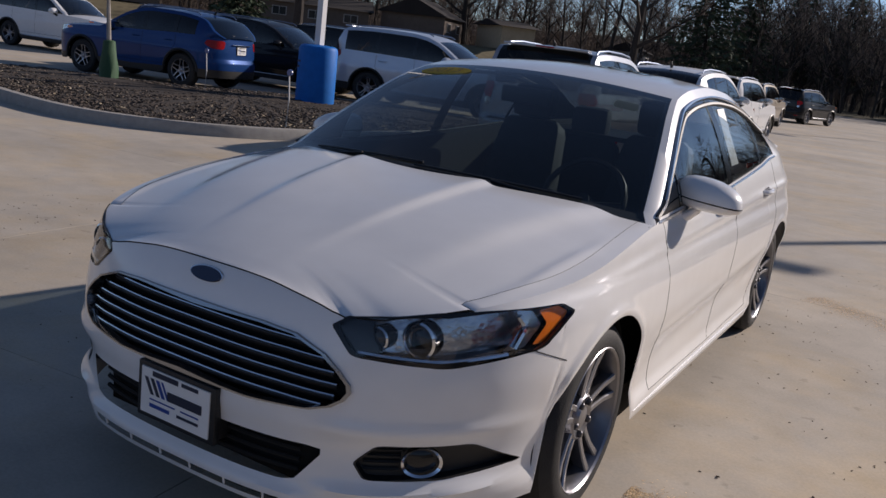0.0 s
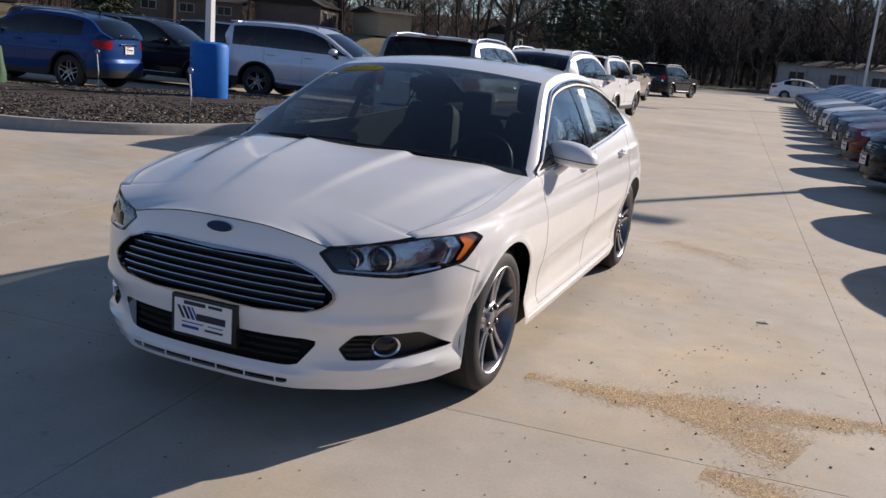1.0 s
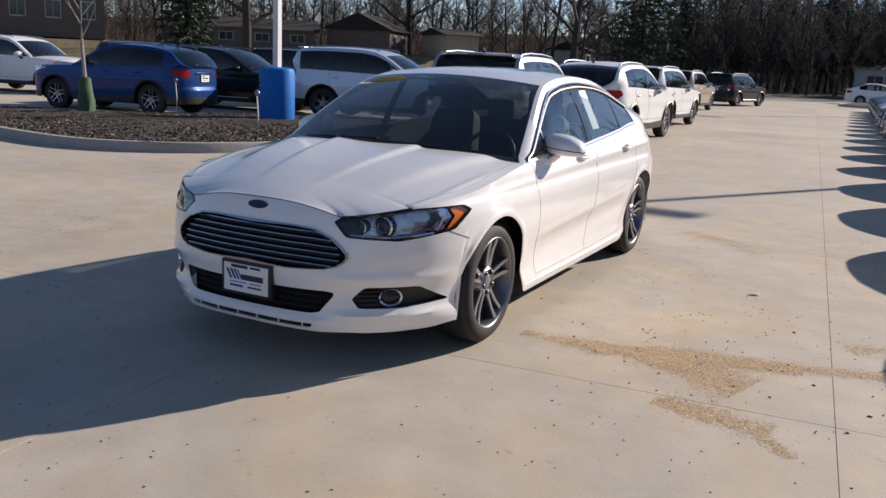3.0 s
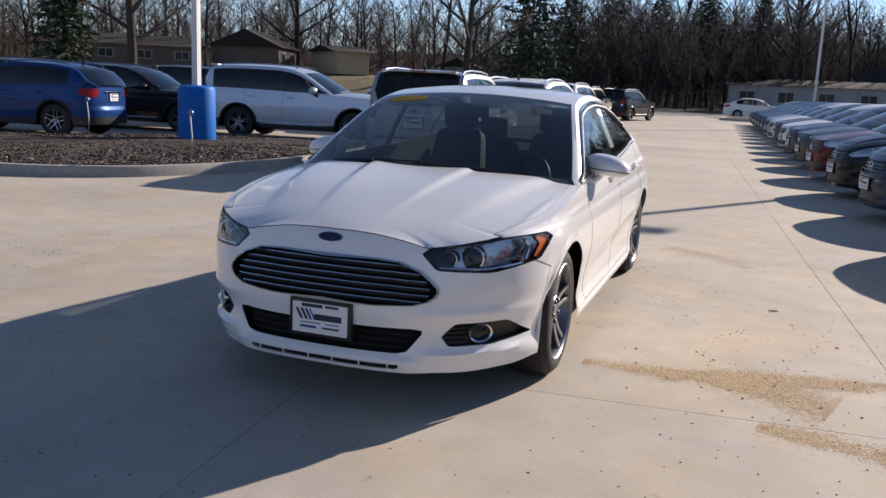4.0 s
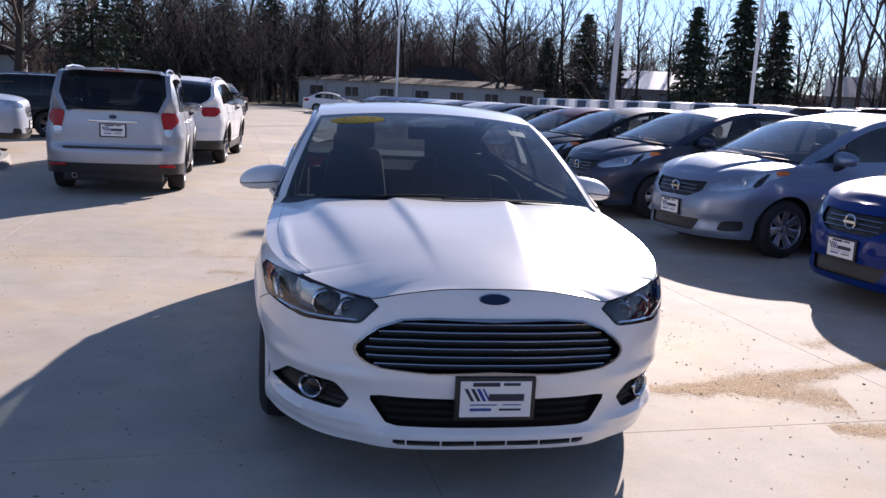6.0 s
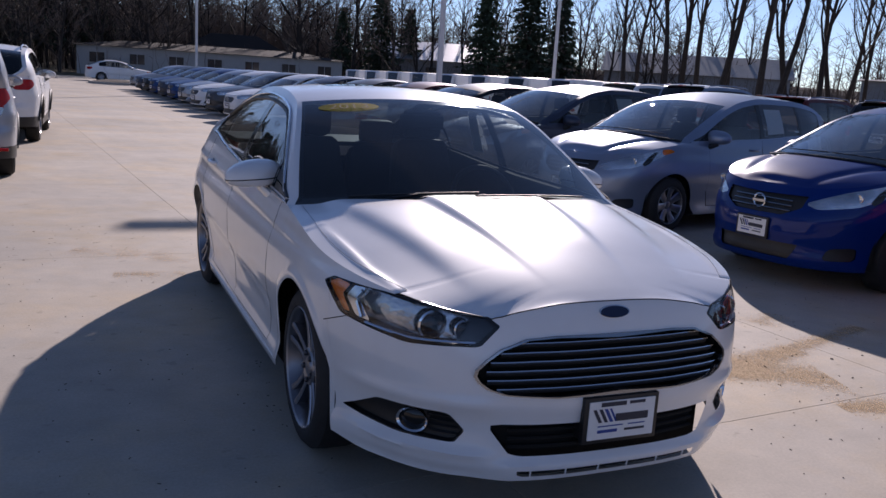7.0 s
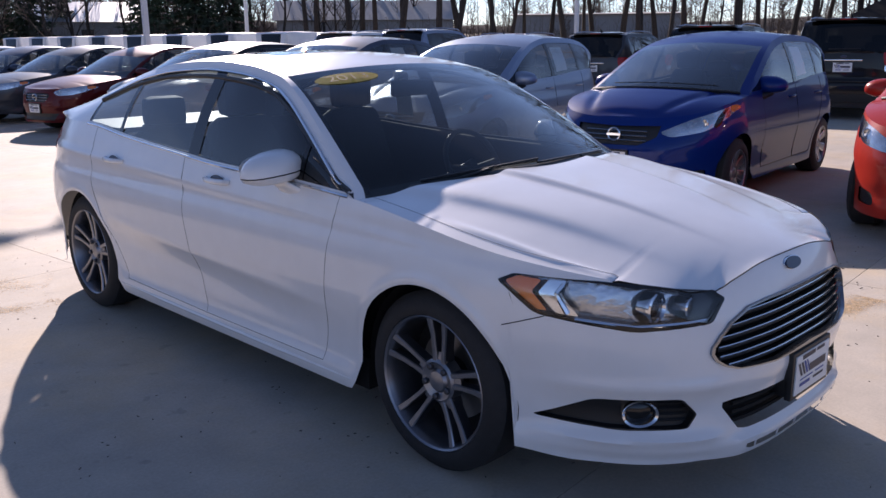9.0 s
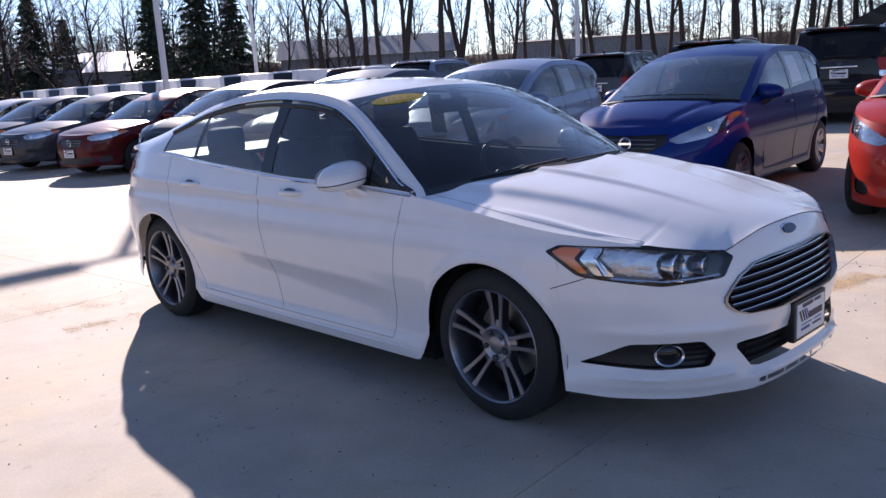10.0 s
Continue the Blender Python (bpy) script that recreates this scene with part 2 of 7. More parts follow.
def inside(poly, x, y):
    r = False
    n = len(poly)
    for i in range(n):
        (x0, y0), (x1, y1) = poly[i], poly[(i + 1) % n]
        if (y0 > y) != (y1 > y) and x < (x1 - x0) * (y - y0) / (y1 - y0) + x0:
            r = not r
    return r


def nearest_on(poly, x, y):
    best, bp = 1e9, None
    n = len(poly)
    for i in range(n):
        (x0, y0), (x1, y1) = poly[i], poly[(i + 1) % n]
        dx, dy = x1 - x0, y1 - y0
        t = max(0, min(1, ((x - x0) * dx + (y - y0) * dy) / (dx * dx + dy * dy + 1e-12)))
        px, py = x0 + t * dx, y0 + t * dy
        d = (px - x) ** 2 + (py - y) ** 2
        if d < best:
            best, bp = d, (px, py)
    return bp


def rounded(poly, r=0.25, n=4):
    """Rounds the corners of a polygon: r is the share of each side that a corner takes."""
    out = []
    k = len(poly)
    for i in range(k):
        p0, p1, p2 = Vector(poly[i - 1]), Vector(poly[i]), Vector(poly[(i + 1) % k])
        a, b = p1 + (p0 - p1) * r, p1 + (p2 - p1) * r
        for j in range(n + 1):
            t = j / n
            q = a * (1 - t) ** 2 + p1 * 2 * t * (1 - t) + b * t * t
            out.append((q.x, q.y))
    return out


# ---- cars ----
class Shell:
    """The lower body of a car: a wall that wraps round its plan, from sill to shoulder. Front towards -y, left side at +x."""

    def __init__(self, c, fine):
        self.c = c
        W, yF, yR = c["half_width"], c["front"], c["rear"]
        nf, mf, lf = c["nose"]
        nr, mr, lr = c["tail"]
        wb, ra = c["wheelbase"] / 2, c["arch"]
        pts = []
        k = int(34 * fine) + 6
        for i in range(k):
            th = math.pi / 2 * i / k
            pts.append((W * math.sin(th) ** (2 / nf), yF + lf * (1 - math.cos(th) ** (2 / mf))))
        ys = set(np.linspace(yF + lf, yR - lr, int(36 * fine) + 6).round(3).tolist())
        for yc in (-wb, wb):
            for a in range(0, 181, 9 if fine > 1 else 15):
                ys.add(round(yc - ra * math.cos(radians(a)), 4))
            ys.add(round(yc - ra - 0.004, 4))
            ys.add(round(yc + ra + 0.004, 4))
        ys |= {round(y, 4) for y in c["breaks"]}
        ys = sorted(y for y in ys if yF + lf <= y <= yR - lr)
        ys = [y for i, y in enumerate(ys) if i == 0 or y - ys[i - 1] > 0.003]
        pts += [(W, y) for y in ys]
        for i in range(1, k + 1):
            th = math.pi / 2 * (1 - i / k)
            pts.append((W * math.sin(th) ** (2 / nr), yR - lr * (1 - math.cos(th) ** (2 / mr))))
        self.pts = np.array(pts)
        self.pts[-1, 0] = 0
        seg = np.linalg.norm(np.diff(self.pts, axis=0), axis=1)
        self.a = np.r_[0, np.cumsum(seg)]
        t = np.gradient(self.pts, axis=0)
        t[0], t[-1] = (1, 0), (-1, 0)
        n = np.stack([-t[:, 1] * -1, -t[:, 0]], 1)
        n /= np.linalg.norm(n, axis=1)[:, None] + 1e-9
        self.n = n
        self.pf, self.ps, self.pr = spline(c["front_profile"]), spline(c["side_profile"]), spline(c["rear_profile"])
        self.top = spline(c["shoulder"])
        self.bot = spline(c["sill"])
        self.rows = int(22 * fine) + 6

    def at_a(self, a):
        x = np.interp(a, self.a, self.pts[:, 0])
        y = np.interp(a, self.a, self.pts[:, 1])
        n = np.array([np.interp(a, self.a, self.n[:, 0]), np.interp(a, self.a, self.n[:, 1])])
        return x, y, n / (np.linalg.norm(n) + 1e-9)

    def P(self, a, z, out=0.0):
        x, y, n = self.at_a(a)
        f, s, r = max(-n[1], 0) ** 2, n[0] ** 2, max(n[1], 0) ** 2
        d = (f * self.pf(z) + s * self.ps(z) + r * self.pr(z)) / (f + s + r + 1e-9) + out
        if "extra" in self.c:
            d += self.c["extra"](x, y, z)
        return Vector((max(x + n[0] * d, 0) if a > 1e-4 and a < self.a[-1] - 1e-4 else 0, y + n[1] * d, z))

    def z_bottom(self, y, x):
        c = self.c
        z = self.bot(y)
        for yc in (-c["wheelbase"] / 2, c["wheelbase"] / 2):
            dy = abs(y - yc)
            if c["arch"] <= dy < c["arch"] + 0.10 and abs(y) < abs(yc):
                z += (c["wheel_r"] - z) * (1 - (dy - c["arch"]) / 0.10) ** 2.5
            if dy < c["arch"] and x > c["half_width"] * 0.8:
                z = max(z, c["wheel_r"] + math.sqrt(max(c["arch"] ** 2 - dy * dy, 0)))
        return z

    def a_of_x(self, x):
        """The place along the wall, at the front, of a distance from the middle."""
        k = int(np.argmax(self.pts[:, 0] >= self.c["half_width"] - 1e-6))
        return float(np.interp(x, self.pts[:k + 1, 0], self.a[:k + 1]))

    def a_of_y(self, y):
        k0 = int(np.argmin(self.pts[:, 1]))
        return float(np.interp(y, self.pts[:, 1], self.a))

    def a_of_x_rear(self, x):
        k = len(self.pts) - 1 - int(np.argmax(self.pts[::-1, 0] >= self.c["half_width"] - 1e-6))
        return float(np.interp(x, self.pts[k:, 0][::-1], self.a[k:][::-1]))

    def table(self):
        out = []
        for (x, y), a in zip(self.pts, self.a):
            z0, z1 = self.z_bottom(y, x), self.top(y)
            out.append([(a, z0 + (z1 - z0) * j / self.rows) for j in range(self.rows + 1)])
        return out

    def split(self, polys):
        """Sorts the wall's faces into those outside all outlines and those inside each; the edges follow the outlines."""
        tab = self.table()
        I, J = len(tab), len(tab[0])
        own = np.full((I - 1, J - 1), -1)
        for k, poly in enumerate(polys):
            p = np.array(poly)
            lo, hi = p.min(0), p.max(0)
            for i in range(I - 1):
                if tab[i + 1][0][0] < lo[0] or tab[i][0][0] > hi[0]:
                    continue
                for j in range(J - 1):
                    ca = (tab[i][j][0] + tab[i + 1][j + 1][0]) / 2
                    cz = (tab[i][j][1] + tab[i + 1][j][1] + tab[i + 1][j + 1][1] + tab[i][j + 1][1]) / 4
                    if lo[1] <= cz <= hi[1] and inside(poly, ca, cz):
                        own[i, j] = k
        co = [list(r) for r in tab]
        for i in range(I):
            for j in range(J):
                ks = {own[p, q] for p in (i - 1, i) for q in (j - 1, j) if 0 <= p < I - 1 and 0 <= q < J - 1}
                if len(ks) > 1:
                    k = max(ks)
                    a, z = nearest_on(polys[k], *tab[i][j])
                    if i == 0:
                        a = 0.0
                    co[i][j] = (max(a, 0.0), z)
        return co, own

    def mesh(self, co, own, which, out=0.0, flip=False):
        bm = bmesh.new()
        vs = {}

        def v(i, j):
            if (i, j) not in vs:
                vs[i, j] = bm.verts.new(self.P(*co[i][j], out=out))
            return vs[i, j]
        I, J = own.shape
        for i in range(I):
            for j in range(J):
                if own[i, j] == which:
                    bm.faces.new((v(i, j), v(i + 1, j), v(i + 1, j + 1), v(i, j + 1)))
        return mirrored(bm)


def rim_band(bm, sh, poly, depth_out, depth_in, close=True, width=0.0):
    """A band along an outline on the wall: stands out by depth_out and reaches in by depth_in."""
    n = len(poly)
    cx, cz = np.mean([p[0] for p in poly]), np.mean([p[1] for p in poly])
    rings = []
    for k in range(4):
        ring = []
        for a, z in poly:
            d = math.hypot(a - cx, z - cz) + 1e-6
            w = width if k in (1, 2) else 0
            aa, zz = a - (a - cx) / d * (width if k >= 2 else 0), z - (z - cz) / d * (width if k >= 2 else 0)
            o = (-0.004, depth_out, depth_out, -depth_in)[k]
            sg = 1 if aa >= 0 else -1
            p = sh.P(abs(aa), zz, out=o)
            ring.append(bm.verts.new((p.x * sg, p.y, p.z)))
        rings.append(ring)
    for ra, rb in zip(rings, rings[1:]):
        for k in range(n):
            bm.faces.new((ra[k], ra[(k + 1) % n], rb[(k + 1) % n], rb[k]))


def wheel(parent, c, x, y, side, style, fine):
    """Tyre, rim and brake; side is +1 on the car's left."""
    R, rr, w = c["wheel_r"], c["rim_r"], 0.115
    n = 48 if fine > 1 else 20
    m = pose(x, y, R, 0, 0, 0 if side > 0 else 180)
    bm = bmesh.new()
    prof = [(-w, rr), (-w - 0.006, rr + 0.02), (-w + 0.004, R - 0.03), (-w + 0.03, R - 0.004), (-0.04, R), (0.04, R), (w - 0.03, R - 0.004), (w - 0.004, R - 0.03), (w + 0.006, rr + 0.02), (w, rr), (w - 0.03, rr - 0.01), (-w + 0.03, rr - 0.01)]
    lathe(bm, prof, n, "x", closed=True)
    w_ob = part("wheel", bm, M["rubber"], parent, m=m)
    w_ob.name = "wheel"
    bm = bmesh.new()
    lathe(bm, [(w - 0.002, rr - 0.002), (w + 0.001, rr - 0.005), (w - 0.006, rr - 0.011)], n, "x", mi=3)
    lathe(bm, [(w - 0.006, rr - 0.011), (w - 0.03, rr - 0.024), (-w, rr - 0.03)], n, "x", mi=4)
    lathe(bm, [(-0.03, rr - 0.03), (-0.035, 0.02)], n, "x", mi=1)
    k, double = style
    hub_x = w - 0.035

    def blade(stations, lo=0.045):
        """A spoke through (angle, radius, side shift, half width, out) stations: flat face, bright chamfers, deep sides."""
        loops = []
        for a, r, sh_, hw, xx in stations:
            d, e = Vector((0, math.cos(a), math.sin(a))), Vector((0, -math.sin(a), math.cos(a)))
            loops.append([bm.verts.new(d * r + e * (sh_ + hw * s) + Vector((xx - dx, 0, 0))) for s, dx in ((-1.0, lo), (-1.0, 0.006), (-0.72, 0), (0.72, 0), (1.0, 0.006), (1.0, lo))])
        for la, lb in zip(loops, loops[1:]):
            for q in range(5):
                f = bm.faces.new((la[q], la[q + 1], lb[q + 1], lb[q]))
                f.material_index = (0 if double == "star" else 3) if q == 2 else (0 if q in (1, 3) else 2)
    for i in range(k):
        a0 = 2 * math.pi * i / k + math.pi / 2 - 0.08
        if double == "star":
            for sg in (-1, 1):
                blade([(a0 + 0.63 * sg, 0.05, 0, 0.012, hub_x + 0.004), (a0 + 0.50 * sg, 0.10, 0, 0.011, hub_x + 0.012), (a0 + 0.24 * sg, 0.16, 0, 0.010, hub_x + 0.02), (a0 + 0.20 * sg, rr - 0.016, 0, 0.012, hub_x + 0.03)])
            blade([(a0 - 0.26, rr - 0.022, 0, 0.010, hub_x + 0.03), (a0, rr - 0.016, 0, 0.010, hub_x + 0.03), (a0 + 0.26, rr - 0.022, 0, 0.010, hub_x + 0.03)])
        elif double:
            blade([(a0, 0.05, 0, 0.030, hub_x - 0.004), (a0, 0.085, 0, 0.032, hub_x - 0.006), (a0, 0.108, 0, 0.020, hub_x - 0.012)])
            for sg in (-1, 1):
                blade([(a0, 0.07, 0.019 * sg, 0.012, hub_x), (a0, 0.115, 0.0225 * sg, 0.010, hub_x + 0.002), (a0, 0.175, 0.029 * sg, 0.0105, hub_x + 0.009), (a0, rr - 0.014, 0.038 * sg, 0.014, hub_x + 0.024)])
        else:
            blade([(a0, 0.055, 0, 0.034, hub_x + 0.004), (a0, 0.055 + (rr - 0.077) * 0.5, 0, 0.040, hub_x + 0.008), (a0, rr - 0.022, 0, 0.05, hub_x + 0.026)])
    lathe(bm, [(hub_x - 0.05, 0.085), (hub_x - 0.004, 0.082), (hub_x + 0.004, 0.072), (hub_x - 0.006, 0.045), (hub_x + 0.004, 0.036), (hub_x + 0.008, 0.02), (hub_x + 0.009, 0.001)], 24, "x", mi=3)
    rim = part("rim", bm, [M["alloy"], M["dark_void"], M["alloy_dark"], M["alloy_grey"], M["alloy_barrel"]], w_ob, sharp=30)
    if fine > 1:
        bm = bmesh.new()
        lathe(bm, [(-0.02, 0.165), (-0.012, 0.165), (-0.012, 0.07)], 40, "x")
        part("brake_disc", bm, M["steel_disc"], w_ob)
        for i in range(5):
            a = 2 * math.pi * (i + 0.5) / 5 + math.pi / 2 - 0.08
            bm = bmesh.new()
            lathe(bm, [(hub_x - 0.02, 0.0125), (hub_x + 0.010, 0.0125), (hub_x + 0.014, 0.008), (hub_x + 0.014, 0.0005)], 8, "x", cy=0.058 * math.cos(a), cz=0.058 * math.sin(a))
            part("lug_nut", bm, M["alloy_dark"], w_ob)
    return w_ob


def seat(parent, x, y, z, fine, w=0.26, back=0.66, mt=None):
    mt = mt or M["seat"]
    bm = bmesh.new()
    box(bm, x - w, x + w, y - 0.28, y + 0.24, z - 0.1, z + 0.06, 0.05)
    v = box(bm, x - w * 0.95, x + w * 0.95, y + 0.16, y + 0.30, z, z + back, 0.06)
    bmesh.ops.rotate(bm, verts=[q for q in bm.verts if q.co.z > z + 0.08 or q.co.y > y + 0.25], cent=(x, y + 0.2, z), matrix=Matrix.Rotation(radians(-14), 3, "X"))
    for q in bm.verts:
        f = (q.co.z - z) / back
        if f > 0.15:
            q.co.x = x + (q.co.x - x) * (1 - 0.30 * min(1, f) ** 2)
            q.co.z -= 0.10 * f * (abs(q.co.x - x) / w) ** 2
    s = part("seat", bm, mt, parent)
    bm = bmesh.new()
    box(bm, x - 0.13, x + 0.13, y + 0.31, y + 0.42, z + back - 0.05, z + back + 0.14, 0.05)
    tube(bm, [(x - 0.06, y + 0.37, z + back - 0.1), (x - 0.06, y + 0.37, z + back + 0.05)], 0.008, 6)
    tube(bm, [(x + 0.06, y + 0.37, z + back - 0.1), (x + 0.06, y + 0.37, z + back + 0.05)], 0.008, 6)
    part("headrest", bm, mt, s)
    return s


def build_car(c, label, category, paint, fine=1.0, seats=True):
    """One car from its sheet c, standing at the origin, front towards -y."""
    root = thing(c["name"], label, category)
    sh = Shell(c, fine)
    outl = c["outlines"](sh)
    names = list(outl)
    polys = [outl[k][0] for k in names]
    co, own = sh.split(polys)
    body_bm = sh.mesh(co, own, -1)
    pm = M[paint] if isinstance(paint, str) else paint

    # top edge of the wall
    E = [sh.P(*r[-1]) for r in co]
    yA, yC = c["rail"][0][1], c["rail"][-1][1]
    iA = int(np.argmin([abs(p[1] - yA) for p in sh.pts]))
    iC = int(np.argmin([abs(p[1] - yC) for p in sh.pts]))

    # hood and deck
    def cap(idx, ycen, zc, pw, crease, nT, fall=None):
        rows = []
        for i in idx:
            e, yc = E[i], ycen(i)
            row = []
            for k in range(nT + 1):
                t = k / nT
                x, y = e.x * (1 - t), e.y + (yc - e.y) * (1 - (1 - t) ** 2)
                r = 1 - t
                if fall:
                    rest = e.z - zc(e.y) + fall(e.y) * e.x * e.x
                    row.append(Vector((x, y, zc(y) - fall(y) * x * x + rest * r ** pw + (crease(x, y) * (1 - r ** 6) if crease else 0))))
                    continue
                row.append(Vector((x, y, e.z + (zc(yc) - e.z) * (1 - r ** pw) + (crease(x, y) * (1 - r ** 6) if crease else 0))))
            rows.append(row)
        return rows
    iF = list(range(0, iA + 1))
    aA = sh.a[iA]
    y0, y1 = E[0].y, yA - c["cowl_bow"] - 0.03
    hood_rows = cap(iF, lambda i: y0 + (y1 - y0) * (sh.a[i] / aA) ** 1.5, spline(c["hood_line"]), c.get("hood_pw", 2.6), c.get("crease"), c.get("hood_cols", int(10 * fine) + 6), spline(c["hood_fall"]) if "hood_fall" in c else None)
    iB = list(range(iC, len(E)))
    aL, aC = sh.a[-1], sh.a[iC]
    yd0, yd1 = yC + c["rear_bow"], E[-1].y
    deck_rows = cap(iB, lambda i: yd0 + (yd1 - yd0) * (1 - ((aL - sh.a[i]) / (aL - aC)) ** 1.5), spline(c["deck_line"]), 3.0, None, int(6 * fine) + 4)
    ncut = c.get("hood_cut", 1)
    fender = bmesh.new()
    i_h = next((i for i in iF if E[i].x > c.get("hood_corner", 0.62)), iA)
    vt = [[fender.verts.new(p) for p in r[:ncut + 1]] for r in hood_rows[i_h:]]
    grid_faces(fender, vt)
    vt = [[fender.verts.new(p) for p in r] for r in deck_rows]
    grid_faces(fender, vt)
    mirrored(fender)
    tmp = bpy.data.meshes.new("tmp")
    fender.to_mesh(tmp)
    fender.free()
    body_bm.from_mesh(tmp)
    bpy.data.meshes.remove(tmp)
    bmesh.ops.remove_doubles(body_bm, verts=body_bm.verts, dist=0.0006)
    hb = bmesh.new()
    vt = [[hb.verts.new(p) for p in r] for r in hood_rows]
    grid_faces(hb, vt, lambda i, j: i < i_h or j >= ncut)
    bmesh.ops.delete(hb, geom=[v for v in hb.verts if not v.link_faces], context="VERTS")
    mirrored(hb)
    bmesh.ops.remove_doubles(hb, verts=hb.verts, dist=0.0006)

    # greenhouse
    ry = np.array([p[1] for p in c["rail"]])
    RL = spline([(p[1], p[0], p[2]) for p in c["rail"]]) if not c.get("boxy") else None
    if RL is None:
        def RL(y):
            return np.array([np.interp(y, ry, [p[0] for p in c["rail"]]), np.interp(y, ry, [p[2] for p in c["rail"]])])
    ys = set(np.linspace(yA, yC, int(30 * fine) + 12).round(3).tolist()) | set(ry.round(3).tolist())
    brk = {round(v, 3) for w in c["windows"] for v in w[:2]} | {round(v, 3) for v in (c["header"], c["backlight"])}
    ys = sorted(ys | brk)
    ys = [y for i, y in enumerate(ys) if i == 0 or y - ys[i - 1] > 0.004 or y in brk]
    lo, hi = c.get("belt_gap", 0.02), c.get("rail_gap", 0.05)
    nV = 8
    side = []
    for y in ys:
        x, z = RL(y)
        B = sh.P(sh.a_of_y(y), sh.top(y))
        R = Vector((min(x, B.x), y, max(z, B.z)))
        if y == ys[0] or y == ys[-1]:
            R = B.copy()
        h = max(R.z - B.z, 1e-3)
        l, u = min(lo / h, 0.45), max(1 - hi / h, 0.55)
        vv = [0.0] + [l + (u - l) * k / nV for k in range(nV + 1)] + [1.0]
        bow = c.get("side_bow", 0.02) * min(1, h / 0.3)
        side.append([B.lerp(R, v) + Vector((bow * math.sin(math.pi * v), 0, 0)) for v in vv])
    kinds = []
    for a, b in zip(ys, ys[1:]):
        m_ = (a + b) / 2
        hit = [k for k, w in enumerate(c["windows"]) if w[0] <= m_ <= w[1]]
        between = c["windows"][0][0] < m_ < c["windows"][-1][1]
        kinds.append(hit[0] if hit else (-2 if between else -1))
    gh = bmesh.new()
    vs = [[gh.verts.new(p) for p in r] for r in side]
    grid_faces(gh, vs, lambda i, j: not (1 <= j <= nV) or kinds[i] == -1)
    # top
    nS = int(10 * fine) + 6
    ss = [1.0, c.get("pillar", 0.93)] + [c.get("pillar", 0.93) * (1 - k / nS) for k in range(1, nS + 1)]
    bow_f = spline(c["bow"])
    crown = spline(c["crown"])
    top = []
    for y, sd in zip(ys, side):
        R = sd[-1]
        top.append([Vector((R.x * s, y - bow_f(y) * (1 - s * s), R.z + crown(y) * (1 - s * s))) for s in ss])
    vs = [[gh.verts.new(p) for p in r] for r in top]
    is_glass = [y < c["header"] - 1e-4 or y > c["backlight"] - 1e-4 for y in ys[:-1]]
    grid_faces(gh, vs, lambda i, j: j == 0 or not is_glass[i])
    mirrored(gh)
    bmesh.ops.remove_doubles(gh, verts=gh.verts, dist=0.0006)
    lining = gh.copy()
    for v in lining.verts:
        d = Vector((-v.co.x, 0, 0.95 - v.co.z))
        v.co += d.normalized() * 0.016
    body = part("body", body_bm, pm, root, sharp=40)
    hood = part("hood", hb, pm, root, sharp=40)
    part("roof", gh, pm, root, sharp=40)
    if fine >= 1:
        part("headliner", lining, M["headliner"], root, sharp=40)
    else:
        lining.free()
    # panes
    for test, nm, mt in ((lambda y: y < c["header"] - 1e-4, "windshield", c.get("front_glass", "glass")), (lambda y: y > c["backlight"] - 1e-4, "rear_window", c.get("rear_glass", "dark_glass"))):
        b = bmesh.new()
        vs = [[b.verts.new(p) for p in r[1:]] for r in top]
        grid_faces(b, vs, lambda i, j: test(ys[i]))
        bmesh.ops.delete(b, geom=[v for v in b.verts if not v.link_faces], context="VERTS")
        part(nm, mirrored(b), M[mt], root, sharp=180).visible_shadow = not (c.get("clear_cabin") and nm == "windshield")
    for sx, nm in ((1, "left"), (-1, "right")):
        for k, w in enumerate(c["windows"]):
            b = bmesh.new()
            vs = [[b.verts.new((p.x * sx - 0.004 * sx, p.y, p.z)) for p in r] for r in side]
            grid_faces(b, vs, lambda i, j: kinds[i] == k and 1 <= j <= nV)
            bmesh.ops.delete(b, geom=[v for v in b.verts if not v.link_faces], context="VERTS")
            part("side_window", b, M[w[2]], root, sharp=180)
        for g0, g1 in zip(c["windows"], c["windows"][1:]):
            b = bmesh.new()
            vs = [[b.verts.new((p.x * sx, p.y, p.z)) for p in r] for r in side]
            grid_faces(b, vs, lambda i, j: kinds[i] == -2 and 1 <= j <= nV and g0[1] - 1e-3 <= (ys[i] + ys[i + 1]) / 2 <= g1[0] + 1e-3)
            bmesh.ops.delete(b, geom=[v for v in b.verts if not v.link_faces], context="VERTS")
            part("window_pillar", b, M["gloss_black"], root)
        if c.get("window_trim"):
            b = bmesh.new()
            yy = [i for i, y in enumerate(ys) if c["windows"][0][0] - 1e-4 <= y <= c["windows"][-1][1] + 1e-4]
            tube(b, [((side[i][1].x + 0.009) * sx, side[i][1].y, side[i][1].z - 0.013) for i in yy], 0.007, 6)
            tube(b, [((side[i][-2].x + 0.008) * sx, side[i][-2].y, side[i][-2].z) for i in yy], 0.007, 6)
            part("window_trim", b, M[c["window_trim"]], root, "bright trim round the side windows")
            b = bmesh.new()
            tube(b, [((side[i][-2].x * 0.92 + side[i][1].x * 0.08 + 0.004) * sx, side[i][1].y, side[i][-2].z * 0.92 + side[i][1].z * 0.08) for i in yy], 0.011, 6)
            part("window_seal", b, M["black_plastic"], root)
    # cowl between hood and windshield
    b = bmesh.new()
    h0, t0 = hood_rows[-1], top[0]
    n = 12
    ra, rb = [], []
